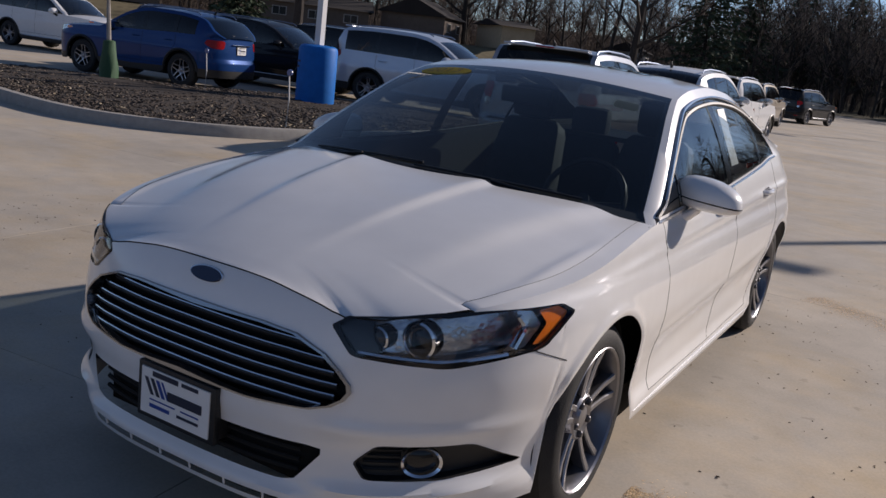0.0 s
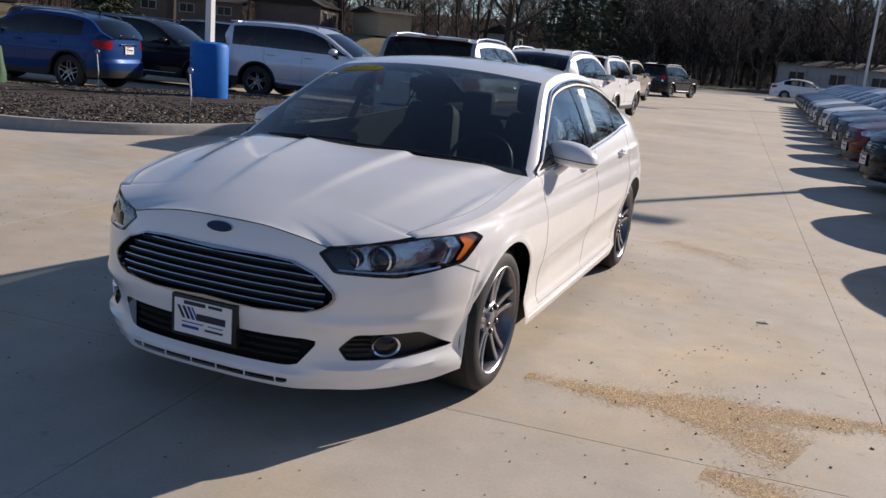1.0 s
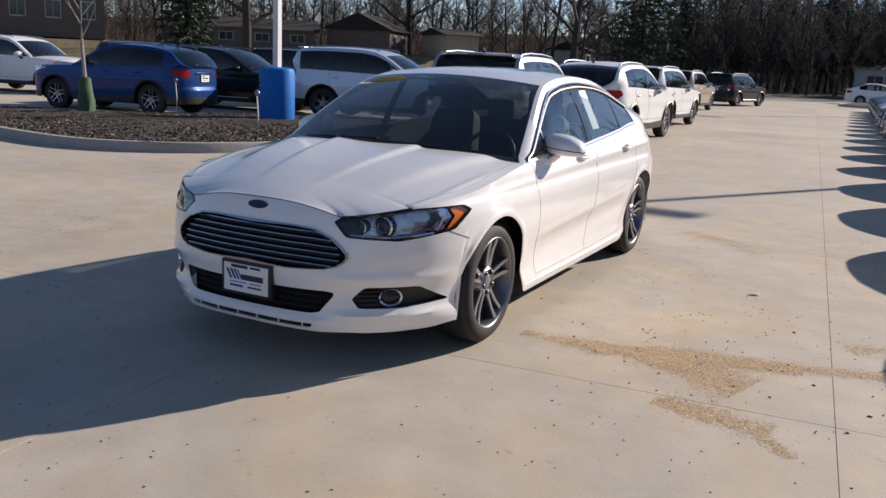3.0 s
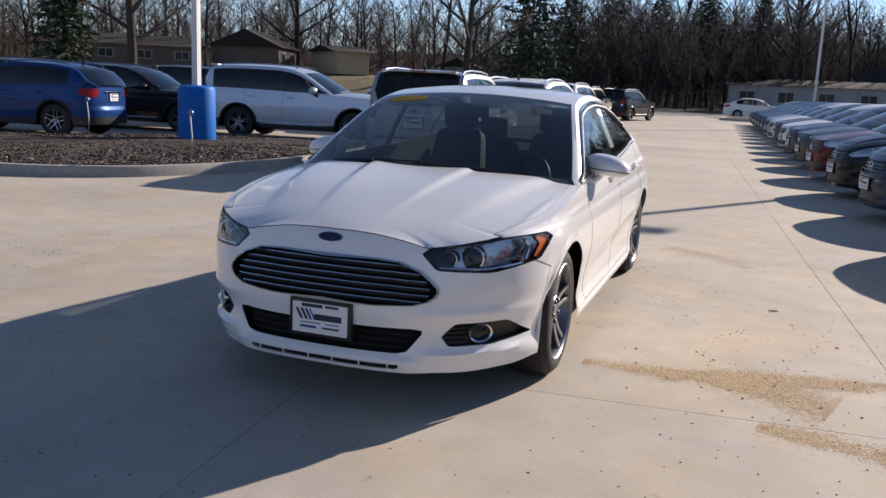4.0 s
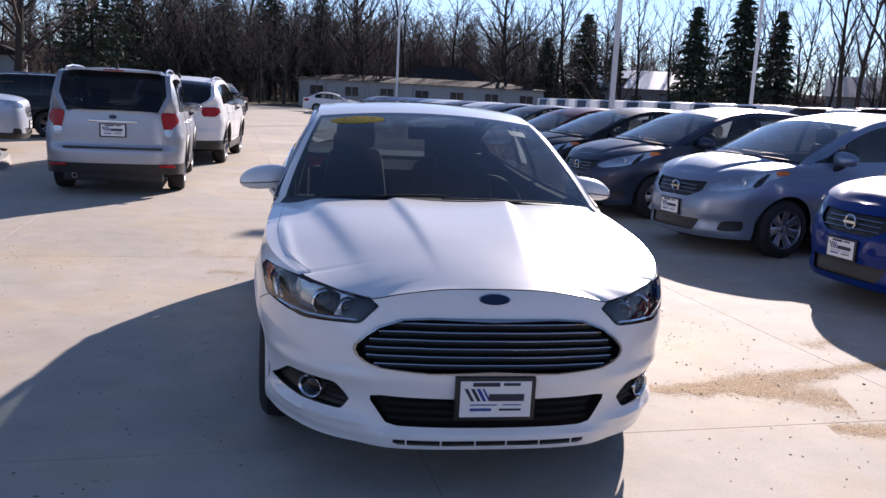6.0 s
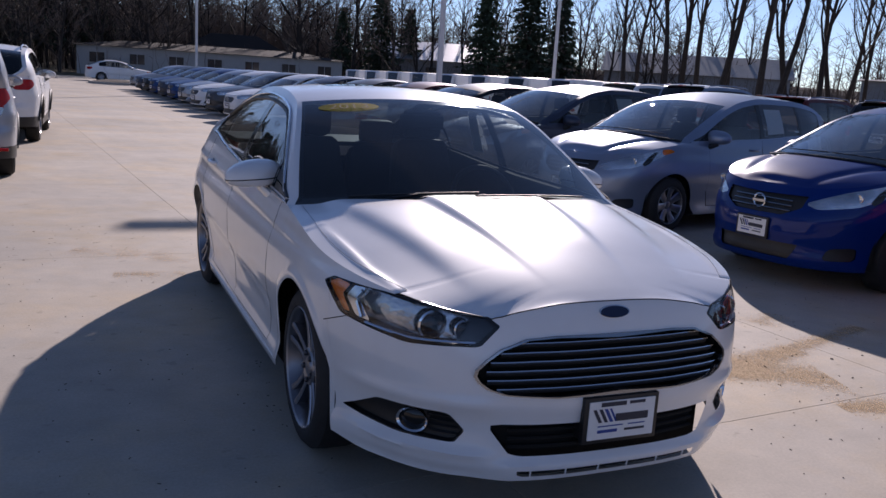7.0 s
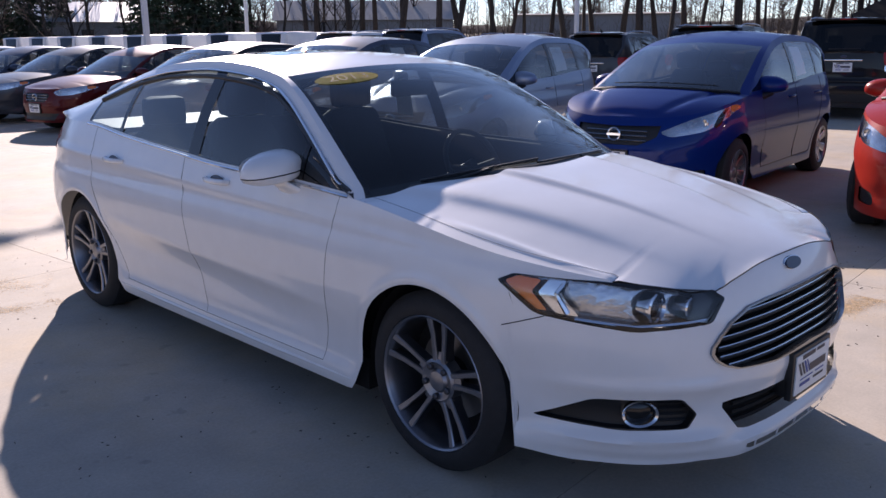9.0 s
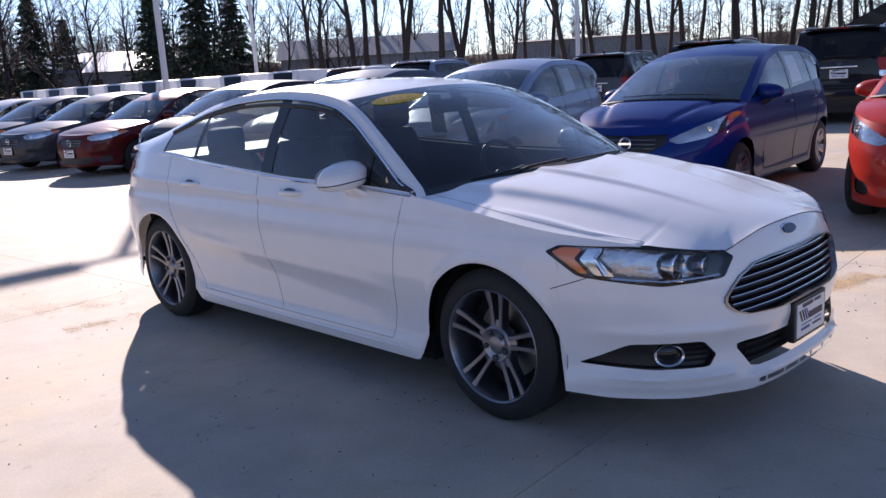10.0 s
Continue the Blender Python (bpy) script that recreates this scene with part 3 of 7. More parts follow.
    for k in range(n + 1):
        q = 1 - k / n
        i = min(range(len(h0)), key=lambda i: abs(h0[i].x - E[iA].x * q))
        ra.append(b.verts.new((h0[i].x, h0[i].y - 0.01, h0[i].z - 0.012)))
        s = q
        R = side[0][-1]
        rb.append(b.verts.new((R.x * s, ys[0] - bow_f(ys[0]) * (1 - s * s) + 0.05, R.z + crown(ys[0]) * (1 - s * s) + 0.018)))
    grid_faces(b, [ra, rb])
    part("cowl", mirrored(b), M["black_plastic"], root)
    # outlined pieces of the wall
    made = {}
    for k, nm in enumerate(names):
        poly, mt, off, pname = outl[nm]
        if mt == "paint":
            mt = pm
        else:
            mt = M[mt]
        b = sh.mesh(co, own, k, out=off)
        if not b.faces:
            b.free()
            continue
        # one piece for each side where it doesn't cross the middle
        if min(p[0] for p in poly) > 0.01 and max(p[0] for p in poly) < sh.a[-1] - 0.01:
            me = mesh_of(b, pname, mt, True, 60)
            for sx in (1, -1):
                b2 = bmesh.new()
                b2.from_mesh(me)
                bmesh.ops.delete(b2, geom=[v for v in b2.verts if v.co.x * sx < 0], context="VERTS")
                made[nm, sx] = part(pname, b2, mt, root, sharp=60)
            bpy.data.meshes.remove(me)
        else:
            made[nm, 0] = part(pname, b, mt, root, sharp=60)
    # underbody, wheel wells
    b = bmesh.new()
    W, wb = c["half_width"], c["wheelbase"] / 2
    box(b, -W + 0.22, W - 0.22, c["front"] + 0.55, c["rear"] - 0.45, c["clear"] + 0.02, c["clear"] + 0.16)
    for x0, x1 in ((-W + 0.09, -W + 0.22), (W - 0.22, W - 0.09)):
        box(b, x0, x1, -wb + c["arch"] + 0.03, wb - c["arch"] - 0.03, c["clear"] + 0.03, c["clear"] + 0.16)
    part("underbody", b, M["dark_void"], root)
    b = bmesh.new()
    box(b, -0.52, 0.52, c["front"] + 0.20, c["front"] + 0.24, c["clear"] + 0.04, sh.top(c["front"]) - 0.09)
    part("radiator", b, M["dark_void"], root)
    for sx in (1, -1):
        for yc in (-wb, wb):
            b = bmesh.new()
            R = c["arch"] + 0.004
            x_in, x_out = 0.52 * W, W - 0.08
            ra = [b.verts.new((x_in * sx, yc - R * math.cos(q), c["wheel_r"] + R * math.sin(q))) for q in np.linspace(-0.3, math.pi + 0.3, 24)]
            rb = [b.verts.new((x_out * sx, yc - R * math.cos(q), c["wheel_r"] + R * math.sin(q))) for q in np.linspace(-0.3, math.pi + 0.3, 24)]
            grid_faces(b, [ra, rb])
            b.faces.new(ra)
            part("wheel_well", b, M["dark_void"], root)
            wheel(root, c, (W - c.get("wheel_in", 0.15)) * sx, yc, sx, c["spokes"], fine)
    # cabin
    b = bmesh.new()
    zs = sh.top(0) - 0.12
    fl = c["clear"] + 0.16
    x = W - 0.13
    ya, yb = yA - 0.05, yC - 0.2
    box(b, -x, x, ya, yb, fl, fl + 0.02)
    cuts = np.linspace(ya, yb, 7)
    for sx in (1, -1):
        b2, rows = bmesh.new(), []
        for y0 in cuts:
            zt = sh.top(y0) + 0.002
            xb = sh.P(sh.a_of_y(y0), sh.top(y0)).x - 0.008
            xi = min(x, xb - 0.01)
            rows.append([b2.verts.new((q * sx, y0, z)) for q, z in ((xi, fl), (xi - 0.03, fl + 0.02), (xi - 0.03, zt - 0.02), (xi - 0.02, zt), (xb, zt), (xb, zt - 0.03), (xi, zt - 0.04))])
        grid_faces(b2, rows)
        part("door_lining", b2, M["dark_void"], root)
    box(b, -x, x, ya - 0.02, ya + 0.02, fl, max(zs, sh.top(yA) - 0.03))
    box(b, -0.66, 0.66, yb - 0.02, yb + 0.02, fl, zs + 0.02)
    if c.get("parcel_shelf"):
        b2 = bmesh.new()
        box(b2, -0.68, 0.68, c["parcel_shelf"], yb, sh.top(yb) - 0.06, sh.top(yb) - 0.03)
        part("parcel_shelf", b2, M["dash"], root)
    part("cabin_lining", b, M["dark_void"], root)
    b = bmesh.new()
    box(b, -x, x, yA - c["cowl_bow"] * 0.5, yA + 0.42, zs - 0.16, zs + 0.03, 0.05)
    part("dashboard", b, M["dash"], root)
    if seats:
        zseat = c["clear"] + 0.38
        ys_ = c.get("seat_y", yA + 1.05)
        for sx in (1, -1):
            seat(root, 0.37 * sx, ys_, zseat, fine)
            seat(root, 0.36 * sx, ys_ + 0.88, zseat + 0.02, fine, back=0.52, w=0.3)
        b = bmesh.new()
        ang = Matrix.Translation((0.37, yA + 0.55, zs + 0.04)) @ Matrix.Rotation(radians(62), 4, "X")
        tube(b, [ang @ Vector((0.185 * math.cos(q), 0.185 * math.sin(q), 0)) for q in np.linspace(0, 2 * math.pi, 25)], 0.014, 8, cap=False)
        tube(b, [ang @ Vector((-0.18, 0, 0)), ang @ Vector((0, -0.02, -0.02)), ang @ Vector((0.18, 0, 0))], 0.016, 6)
        tube(b, [ang @ Vector((0, 0, 0)), ang @ Vector((0, 0, -0.25))], 0.03, 8)
        part("steering_wheel", b, M["dash"], root)
    # mirrors
    for sx in (1, -1):
        if c.get("own_mirror"):
            continue
        mx, my, mz = c["mirror"]
        b = bmesh.new()
        bmesh.ops.create_uvsphere(b, u_segments=20, v_segments=12, radius=1)
        for v in b.verts:
            p = v.co
            k = 1.0 if p.y < 0 else 0.45
            v.co = Vector((math.copysign(abs(p.x) ** 0.8, p.x) * 0.14, p.y * 0.105 * k, (abs(p.z) ** 0.8 * 0.088 if p.z > 0 else -abs(p.z) ** 0.6 * 0.068) * (1 - 0.22 * p.x)))
        for v in b.verts:
            v.co = Vector(((v.co.x + mx - 0.135) * sx, v.co.y + my - v.co.x * -0.15, v.co.z + mz))
        mo = part("mirror", b, pm, root)
        b = bmesh.new()
        bx = sh.P(sh.a_of_y(my + 0.02), sh.top(my)).x
        tube(b, [((mx - 0.12) * sx, my - 0.03, mz - 0.055), ((mx - 0.17) * sx, my - 0.06, mz - 0.085), ((bx - 0.03) * sx, my - 0.11, sh.top(my) - 0.055)], [0.028, 0.030, 0.042], 10)
        part("mirror_arm", b, M["black_plastic"], mo)
        b = bmesh.new()
        lathe(b, [(0, 0.085), (0.002, 0.0005)], 20, "y", cx=0, cy=0, cz=0)
        for v in b.verts:
            v.co = Vector((v.co.x * 1.25 + (mx - 0.12) * sx, v.co.y + my + 0.047, v.co.z * 0.75 + mz))
        part("mirror_glass", b, M["chrome"], mo)
    # panel gaps
    return root, sh, dict(outl=outl, body=body, hood=hood, side=side, ys=ys, top=top, E=E, made=made, iA=iA, hood_rows=hood_rows, ncut=ncut, i_h=i_h, iC=iC, deck_rows=deck_rows)


# sheet of the white sedan in the middle of the lot
def sedan_outlines(sh):
    A, Y = sh.a_of_x, sh.a_of_y
    AR = sh.a_of_x_rear
    gr = [(-0.3, 0.702), (A(0.25), 0.702), (A(0.36), 0.694), (A(0.45), 0.660), (A(0.495), 0.624), (A(0.524), 0.592), (A(0.528), 0.572), (A(0.515), 0.551), (A(0.485), 0.530), (A(0.43), 0.513), (A(0.25), 0.500), (-0.3, 0.496)]
    hl = rounded([(A(0.450), 0.732), (A(0.515), 0.664), (A(0.72), 0.652), (Y(-1.87), 0.690), (Y(-1.735), 0.780), (Y(-1.79), 0.806), (A(0.79), 0.803), (A(0.70), 0.792), (A(0.62), 0.776), (A(0.49), 0.758)], 0.12, 3)
    fog = rounded([(A(0.545), 0.368), (A(0.575), 0.324), (A(0.74), 0.320), (A(0.872), 0.336), (A(0.845), 0.368), (A(0.79), 0.424), (A(0.60), 0.430)], 0.14, 3)
    slot = [(-0.3, 0.243), (A(0.385), 0.243), (A(0.36), 0.222), (-0.3, 0.222)]
    low = [(-0.3, 0.395), (A(0.42), 0.405), (A(0.475), 0.395), (A(0.40), 0.300), (A(0.36), 0.290), (-0.3, 0.285)]
    tail = rounded([(AR(0.50), 0.98), (AR(0.52), 0.88), (AR(0.72), 0.85), (Y(2.02), 0.89), (Y(1.88), 0.985), (Y(1.98), 1.02), (AR(0.7), 1.005)], 0.2, 3)
    d1 = [(Y(-0.86), 0.50), (Y(-0.81), 0.265), (Y(0.095), 0.265), (Y(0.16), 0.53), (Y(0.285), 1.0), (Y(0.42), 1.5), (Y(-0.94), 1.5), (Y(-0.92), 0.95)]
    d2 = [(Y(0.095), 0.265), (Y(0.92), 0.275), (Y(1.00), 0.42), (Y(1.25), 0.80), (Y(1.32), 1.0), (Y(1.40), 1.5), (Y(0.42), 1.5), (Y(0.285), 1.0), (Y(0.16), 0.53)]
    return {"grille": (gr, "dark_void", -0.05, "grille_backing"), "headlamp": (hl, "lamp_bowl", -0.06, "headlamp_bowl"), "fog": (fog, "black_plastic", -0.03, "fog_recess"),
            "intake": (low, "dark_void", -0.05, "lower_intake"), "slot": (slot, "black_plastic", -0.02, "chin_slot"), "tail": (tail, "red_lens", 0.004, "tail_lamp"), "front_door": (d1, "paint", 0.0, "front_door"), "rear_door": (d2, "paint", 0.0, "rear_door")}


def bell(v, c, w):
    return math.exp(-((v - c) / w) ** 2)


def sedan_extra(x, y, z):
    """Sculpture of the white sedan's skin: bumper ledges, shoulder crease, hollow along the doors."""
    d = 0.0
    if y < -1.75:
        k = max(0.0, min(1.0, (x - 0.40) / 0.12)) * max(0.0, min(1.0, (-1.79 - y) / 0.28))
        d += k * (0.019 * bell(z, 0.290, 0.016) - 0.014 * bell(z, 0.375, 0.055) - 0.026 * bell(z, 0.215, 0.04) + 0.010 * bell(z, 0.470, 0.022))
        d += (1 - max(0.0, min(1.0, (x - 0.40) / 0.12))) * 0.010 * bell(z, 0.262, 0.014)
    else:
        k = max(0.0, min(1.0, (y + 1.75) / 0.5)) * max(0.0, min(1.0, (2.3 - y) / 0.4))
        d += k * 0.007 * bell(z, 0.838 + 0.030 * (y + 1.2), 0.020)
        k2 = max(0.0, min(1.0, (y + 1.0) / 0.35)) * max(0.0, min(1.0, (1.15 - y) / 0.35))
        d += k2 * (-0.013 * bell(z, 0.40 + 0.045 * (y + 1.0), 0.07) + 0.006 * bell(z, 0.50 + 0.05 * (y + 1.0), 0.025))
        for yc in (-1.425, 1.425):
            r = math.hypot(y - yc, z - 0.335)
            d += 0.008 * bell(r, 0.385, 0.022)
    return d


def sedan_crease(x, y):
    """The raised middle of the hood, in two steps down to each side."""
    t = (y + 2.20) / 1.20
    x1, x2 = 0.45 + 0.28 * t, 0.175 + 0.15 * t
    f = max(0.0, min(1.0, (y + 2.24) / 0.85))
    f = f * f * (3 - 2 * f)
    ax = abs(x)
    xr = 0.845 if y > -1.45 else 0.845 - 0.10 * (-1.45 - y) - 0.17 * max(0.0, -1.85 - y)
    lip = 0.016 * max(0.0, min(1.0, (-1.25 - y) / 0.3)) * max(0.0, min(1.0, (y + 2.2) / 0.25)) * bell(ax, xr - 0.035, 0.020)
    return lip + f * (0.028 / (1 + math.exp((ax - x1) / 0.018)) * (0.35 + 0.65 * min(1, ax / x1) ** 2) + 0.019 / (1 + math.exp((ax - x2) / 0.009)) * (0.3 + 0.7 * min(1, ax / x2) ** 2))


SEDAN = dict(
    name="sedan", clear_cabin=True, extra=sedan_extra, half_width=0.926, front=-2.385, rear=2.475, nose=(3.0, 2.3, 0.985), tail=(2.6, 2.1, 0.95), wheelbase=2.85, arch=0.368, wheel_r=0.335, rim_r=0.252, clear=0.15,
    breaks=(-1.02, 2.20), outlines=sedan_outlines, spokes=(5, True), crease=sedan_crease, hood_pw=5.0, hood_fall=[(-2.4, 0.28), (-2.25, 0.25), (-2.02, 0.180), (-1.85, 0.135), (-1.70, 0.108), (-1.4, 0.090), (-1.0, 0.070), (-0.6, 0.06)], hood_cut=4, hood_cols=64, hood_corner=0.715,
    front_profile=[(0.12, -0.10), (0.18, -0.02), (0.24, 0.005), (0.29, -0.012), (0.40, -0.012), (0.47, 0.0), (0.55, -0.012), (0.65, -0.035), (0.72, -0.060), (0.77, -0.085), (0.80, -0.105), (0.84, -0.145), (1.1, -0.35)],
    side_profile=[(0.12, -0.09), (0.20, -0.035), (0.25, -0.028), (0.31, -0.045), (0.45, -0.030), (0.62, -0.004), (0.72, -0.006), (0.80, -0.022), (0.83, -0.036), (0.90, -0.048), (0.97, -0.075), (1.10, -0.14)],
    rear_profile=[(0.12, -0.14), (0.22, -0.05), (0.35, -0.01), (0.50, 0.0), (0.70, -0.02), (0.90, -0.05), (1.0, -0.06), (1.10, -0.10)],
    shoulder=[(-2.386, 0.802), (-2.381, 0.798), (-2.370, 0.787), (-2.350, 0.772), (-2.328, 0.758), (-2.28, 0.760), (-2.24, 0.772), (-2.1, 0.803), (-1.9, 0.832), (-1.74, 0.852), (-1.4, 0.900), (-1.0, 0.945), (-0.6, 0.965), (0.0, 0.978), (0.3, 0.995), (1.0, 1.040), (1.35, 1.070), (1.7, 1.080), (2.1, 1.075), (2.3, 1.06), (2.5, 1.03)],
    sill=[(-2.4, 0.205), (-2.2, 0.200), (-2.0, 0.200), (-1.8, 0.212), (-1.0, 0.185), (1.0, 0.185), (1.8, 0.22), (2.5, 0.24)],
    rail=[(0.845, -1.02, 0.942), (0.79, -0.80, 1.090), (0.735, -0.60, 1.212), (0.685, -0.42, 1.310), (0.645, -0.24, 1.375), (0.625, 0.05, 1.418), (0.610, 0.35, 1.430), (0.605, 0.70, 1.415), (0.610, 1.05, 1.365), (0.630, 1.35, 1.285), (0.665, 1.65, 1.195), (0.700, 1.95, 1.125), (0.76, 2.20, 1.07)],
    parcel_shelf=1.30, cowl_bow=0.22, rear_bow=0.12, header=-0.27, backlight=1.0, seat_y=0.15, pillar=0.965,
    bow=[(-1.02, 0.22), (-0.27, 0.10), (0.4, 0.0), (1.0, -0.07), (2.2, -0.12)],
    crown=[(-1.02, 0.055), (-0.27, 0.045), (0.4, 0.042), (1.0, 0.05), (2.2, 0.035)],
    hood_line=[(-2.4, 0.765), (-2.28, 0.803), (-2.2, 0.829), (-2.1, 0.857), (-1.95, 0.892), (-1.8, 0.922), (-1.5, 0.966), (-1.25, 0.994), (-0.6, 1.01)], deck_line=[(2.0, 1.125), (2.25, 1.130), (2.45, 1.12), (2.6, 1.07)],
    windows=[(-0.965, -0.66, "dark_glass"), (-0.635, 0.165, "side_glass"), (0.265, 1.00, "side_glass"), (1.04, 1.46, "side_glass")], rear_glass="glass", window_trim="chrome", belt_gap=0.014, rail_gap=0.040,
    mirror=(1.06, -0.55, 1.03), own_mirror=True, wheel_in=0.155)


def generic_outlines(p):
    """Outlines of lamps, grille, intake, doors on a car's wall from a few heights and widths."""
    def f(sh):
        A, Y, AR = sh.a_of_x, sh.a_of_y, sh.a_of_x_rear
        W = sh.c["half_width"]
        z = p["lamp_z"]
        gx, g0, g1 = p["grille"]
        gr = [(-0.3, g1), (A(gx * 0.8), g1), (A(gx), (g0 + g1) / 2 + 0.03), (A(gx * 0.7), g0), (-0.3, g0 - 0.005)]
        hl = rounded([(A(p["lamp_in"]), z - 0.02), (A(p["lamp_in"] + 0.08), z - 0.09), (A(W * 0.80), z - 0.075), (Y(p["lamp_y"]), z + 0.035), (Y(p["lamp_y"] - 0.1), z + 0.075), (A(W * 0.75), z + 0.06)], 0.22, 2)
        if "sweep" in p:
            k = p["sweep"]
            hl = rounded([(A(p["lamp_in"]), z - 0.07), (A(p["lamp_in"] + 0.10), z - 0.105), (A(W * 0.84), z - 0.06), (Y(p["lamp_y"] - 0.12), z + k * 0.7), (Y(p["lamp_y"]), z + k), (Y(p["lamp_y"] - 0.22), z + k * 0.95), (A(W * 0.78), z + 0.045), (A(p["lamp_in"] + 0.14), z - 0.01)], 0.15, 2)
            z = z + k - 0.062
            gr = [(-0.3, g1), (A(gx), g1 + 0.02), (A(gx * 0.92), (g0 + g1) / 2), (A(gx * 0.55), g0), (-0.3, g0 - 0.005)]
        am = rounded([(Y(p["lamp_y"] - 0.20), z + 0.0), (Y(p["lamp_y"] - 0.02), z + 0.04), (Y(p["lamp_y"] - 0.10), z + 0.068), (Y(p["lamp_y"] - 0.22), z + 0.058)], 0.2, 2)
        ix, i0, i1 = p["intake"]
        low = [(-0.3, i1), (A(ix), i1), (A(ix * 0.85), i0), (-0.3, i0)]
        fog = rounded([(A(W * 0.66), i0 + 0.02), (A(W * 0.86), i0 + 0.03), (A(W * 0.86), i0 + 0.14), (A(W * 0.70), i0 + 0.12)], 0.25, 2)
        tx0, ty, t0, t1 = p["tail"]
        tl = rounded([(AR(tx0), t1), (AR(tx0 + 0.04), t0), (Y(ty + 0.15), t0), (Y(ty), (t0 + t1) / 2), (Y(ty + 0.05), t1)], 0.2, 2)
        s = p["door"]
        d1 = [(Y(s[0]), 0.45), (Y(s[0] + 0.05), s[3]), (Y(s[1] - 0.01), s[3]), (Y(s[1]), 2), (Y(s[0]), 2)]
        d2 = [(Y(s[1]), s[3]), (Y(s[2] - 0.3), s[3]), (Y(s[2] - 0.2), 0.55), (Y(s[2]), 0.85), (Y(s[2]), 2), (Y(s[1] + 0.01), 2)]
        out = {"grille": (gr, "black_plastic", -0.02, "grille"), "lamp": (hl, "headlamp", 0.002, "headlamp"), "amber": (am, "amber", 0.002, "turn_signal"),
               "intake": (low, "black_plastic", -0.02, "lower_intake"), "fog": (fog, "black_plastic", -0.012, "fog_recess"), "tail": (tl, "red_lens", 0.006, "tail_lamp"),
               "front_door": (d1, "paint", 0.0015, "front_door"), "rear_door": (d2, "paint", 0.0015, "rear_door")}
        if "cladding" in p:
            zc = p["cladding"]
            out["cladding"] = ([(-0.3, -1), (sh.a[-1] + 0.3, -1), (sh.a[-1] + 0.3, zc + p.get("clad_rear", 0.14)), (Y(sh.c["rear"] - 0.5), zc + p.get("clad_rear", 0.14)), (Y(sh.c["rear"] - 0.9), zc), (Y(0), zc - 0.05), (Y(sh.c["front"] + 0.8), zc), (-0.3, zc - 0.08)], "black_plastic", 0.006, "cladding")
        if "reverse" in p:
            out["reverse"] = (rounded([(AR(tx0 + 0.03), t0 - 0.004), (AR(tx0 + 0.05), p["reverse"]), (Y(ty + 0.17), p["reverse"]), (Y(ty + 0.13), t0 - 0.004)], 0.15, 2), "headlamp", 0.004, "reverse_lamp")
        if "rear_dark" in p:
            z0, z1, w = p["rear_dark"]
            out["plate_recess"] = ([(AR(w), z0), (sh.a[-1] + 0.3, z0), (sh.a[-1] + 0.3, z1), (AR(w), z1)], "paint", -0.03, "plate_recess")
        return out
    return f


M["headlamp"] = mat("headlamp_lens", (0.42, 0.43, 0.45), rough=0.16, metal=0.9, coat=1.0, grain=0.5, grain_scale=10, bump=0.35, bump_scale=14)

def hatch_crease(x, y):
    t = (y + 2.0) / 0.7
    x1 = 0.26 + 0.24 * t
    f = max(0.0, min(1.0, (y + 1.98) / 0.3))
    return -0.018 * f * bell(abs(x), x1 + 0.05, 0.05)


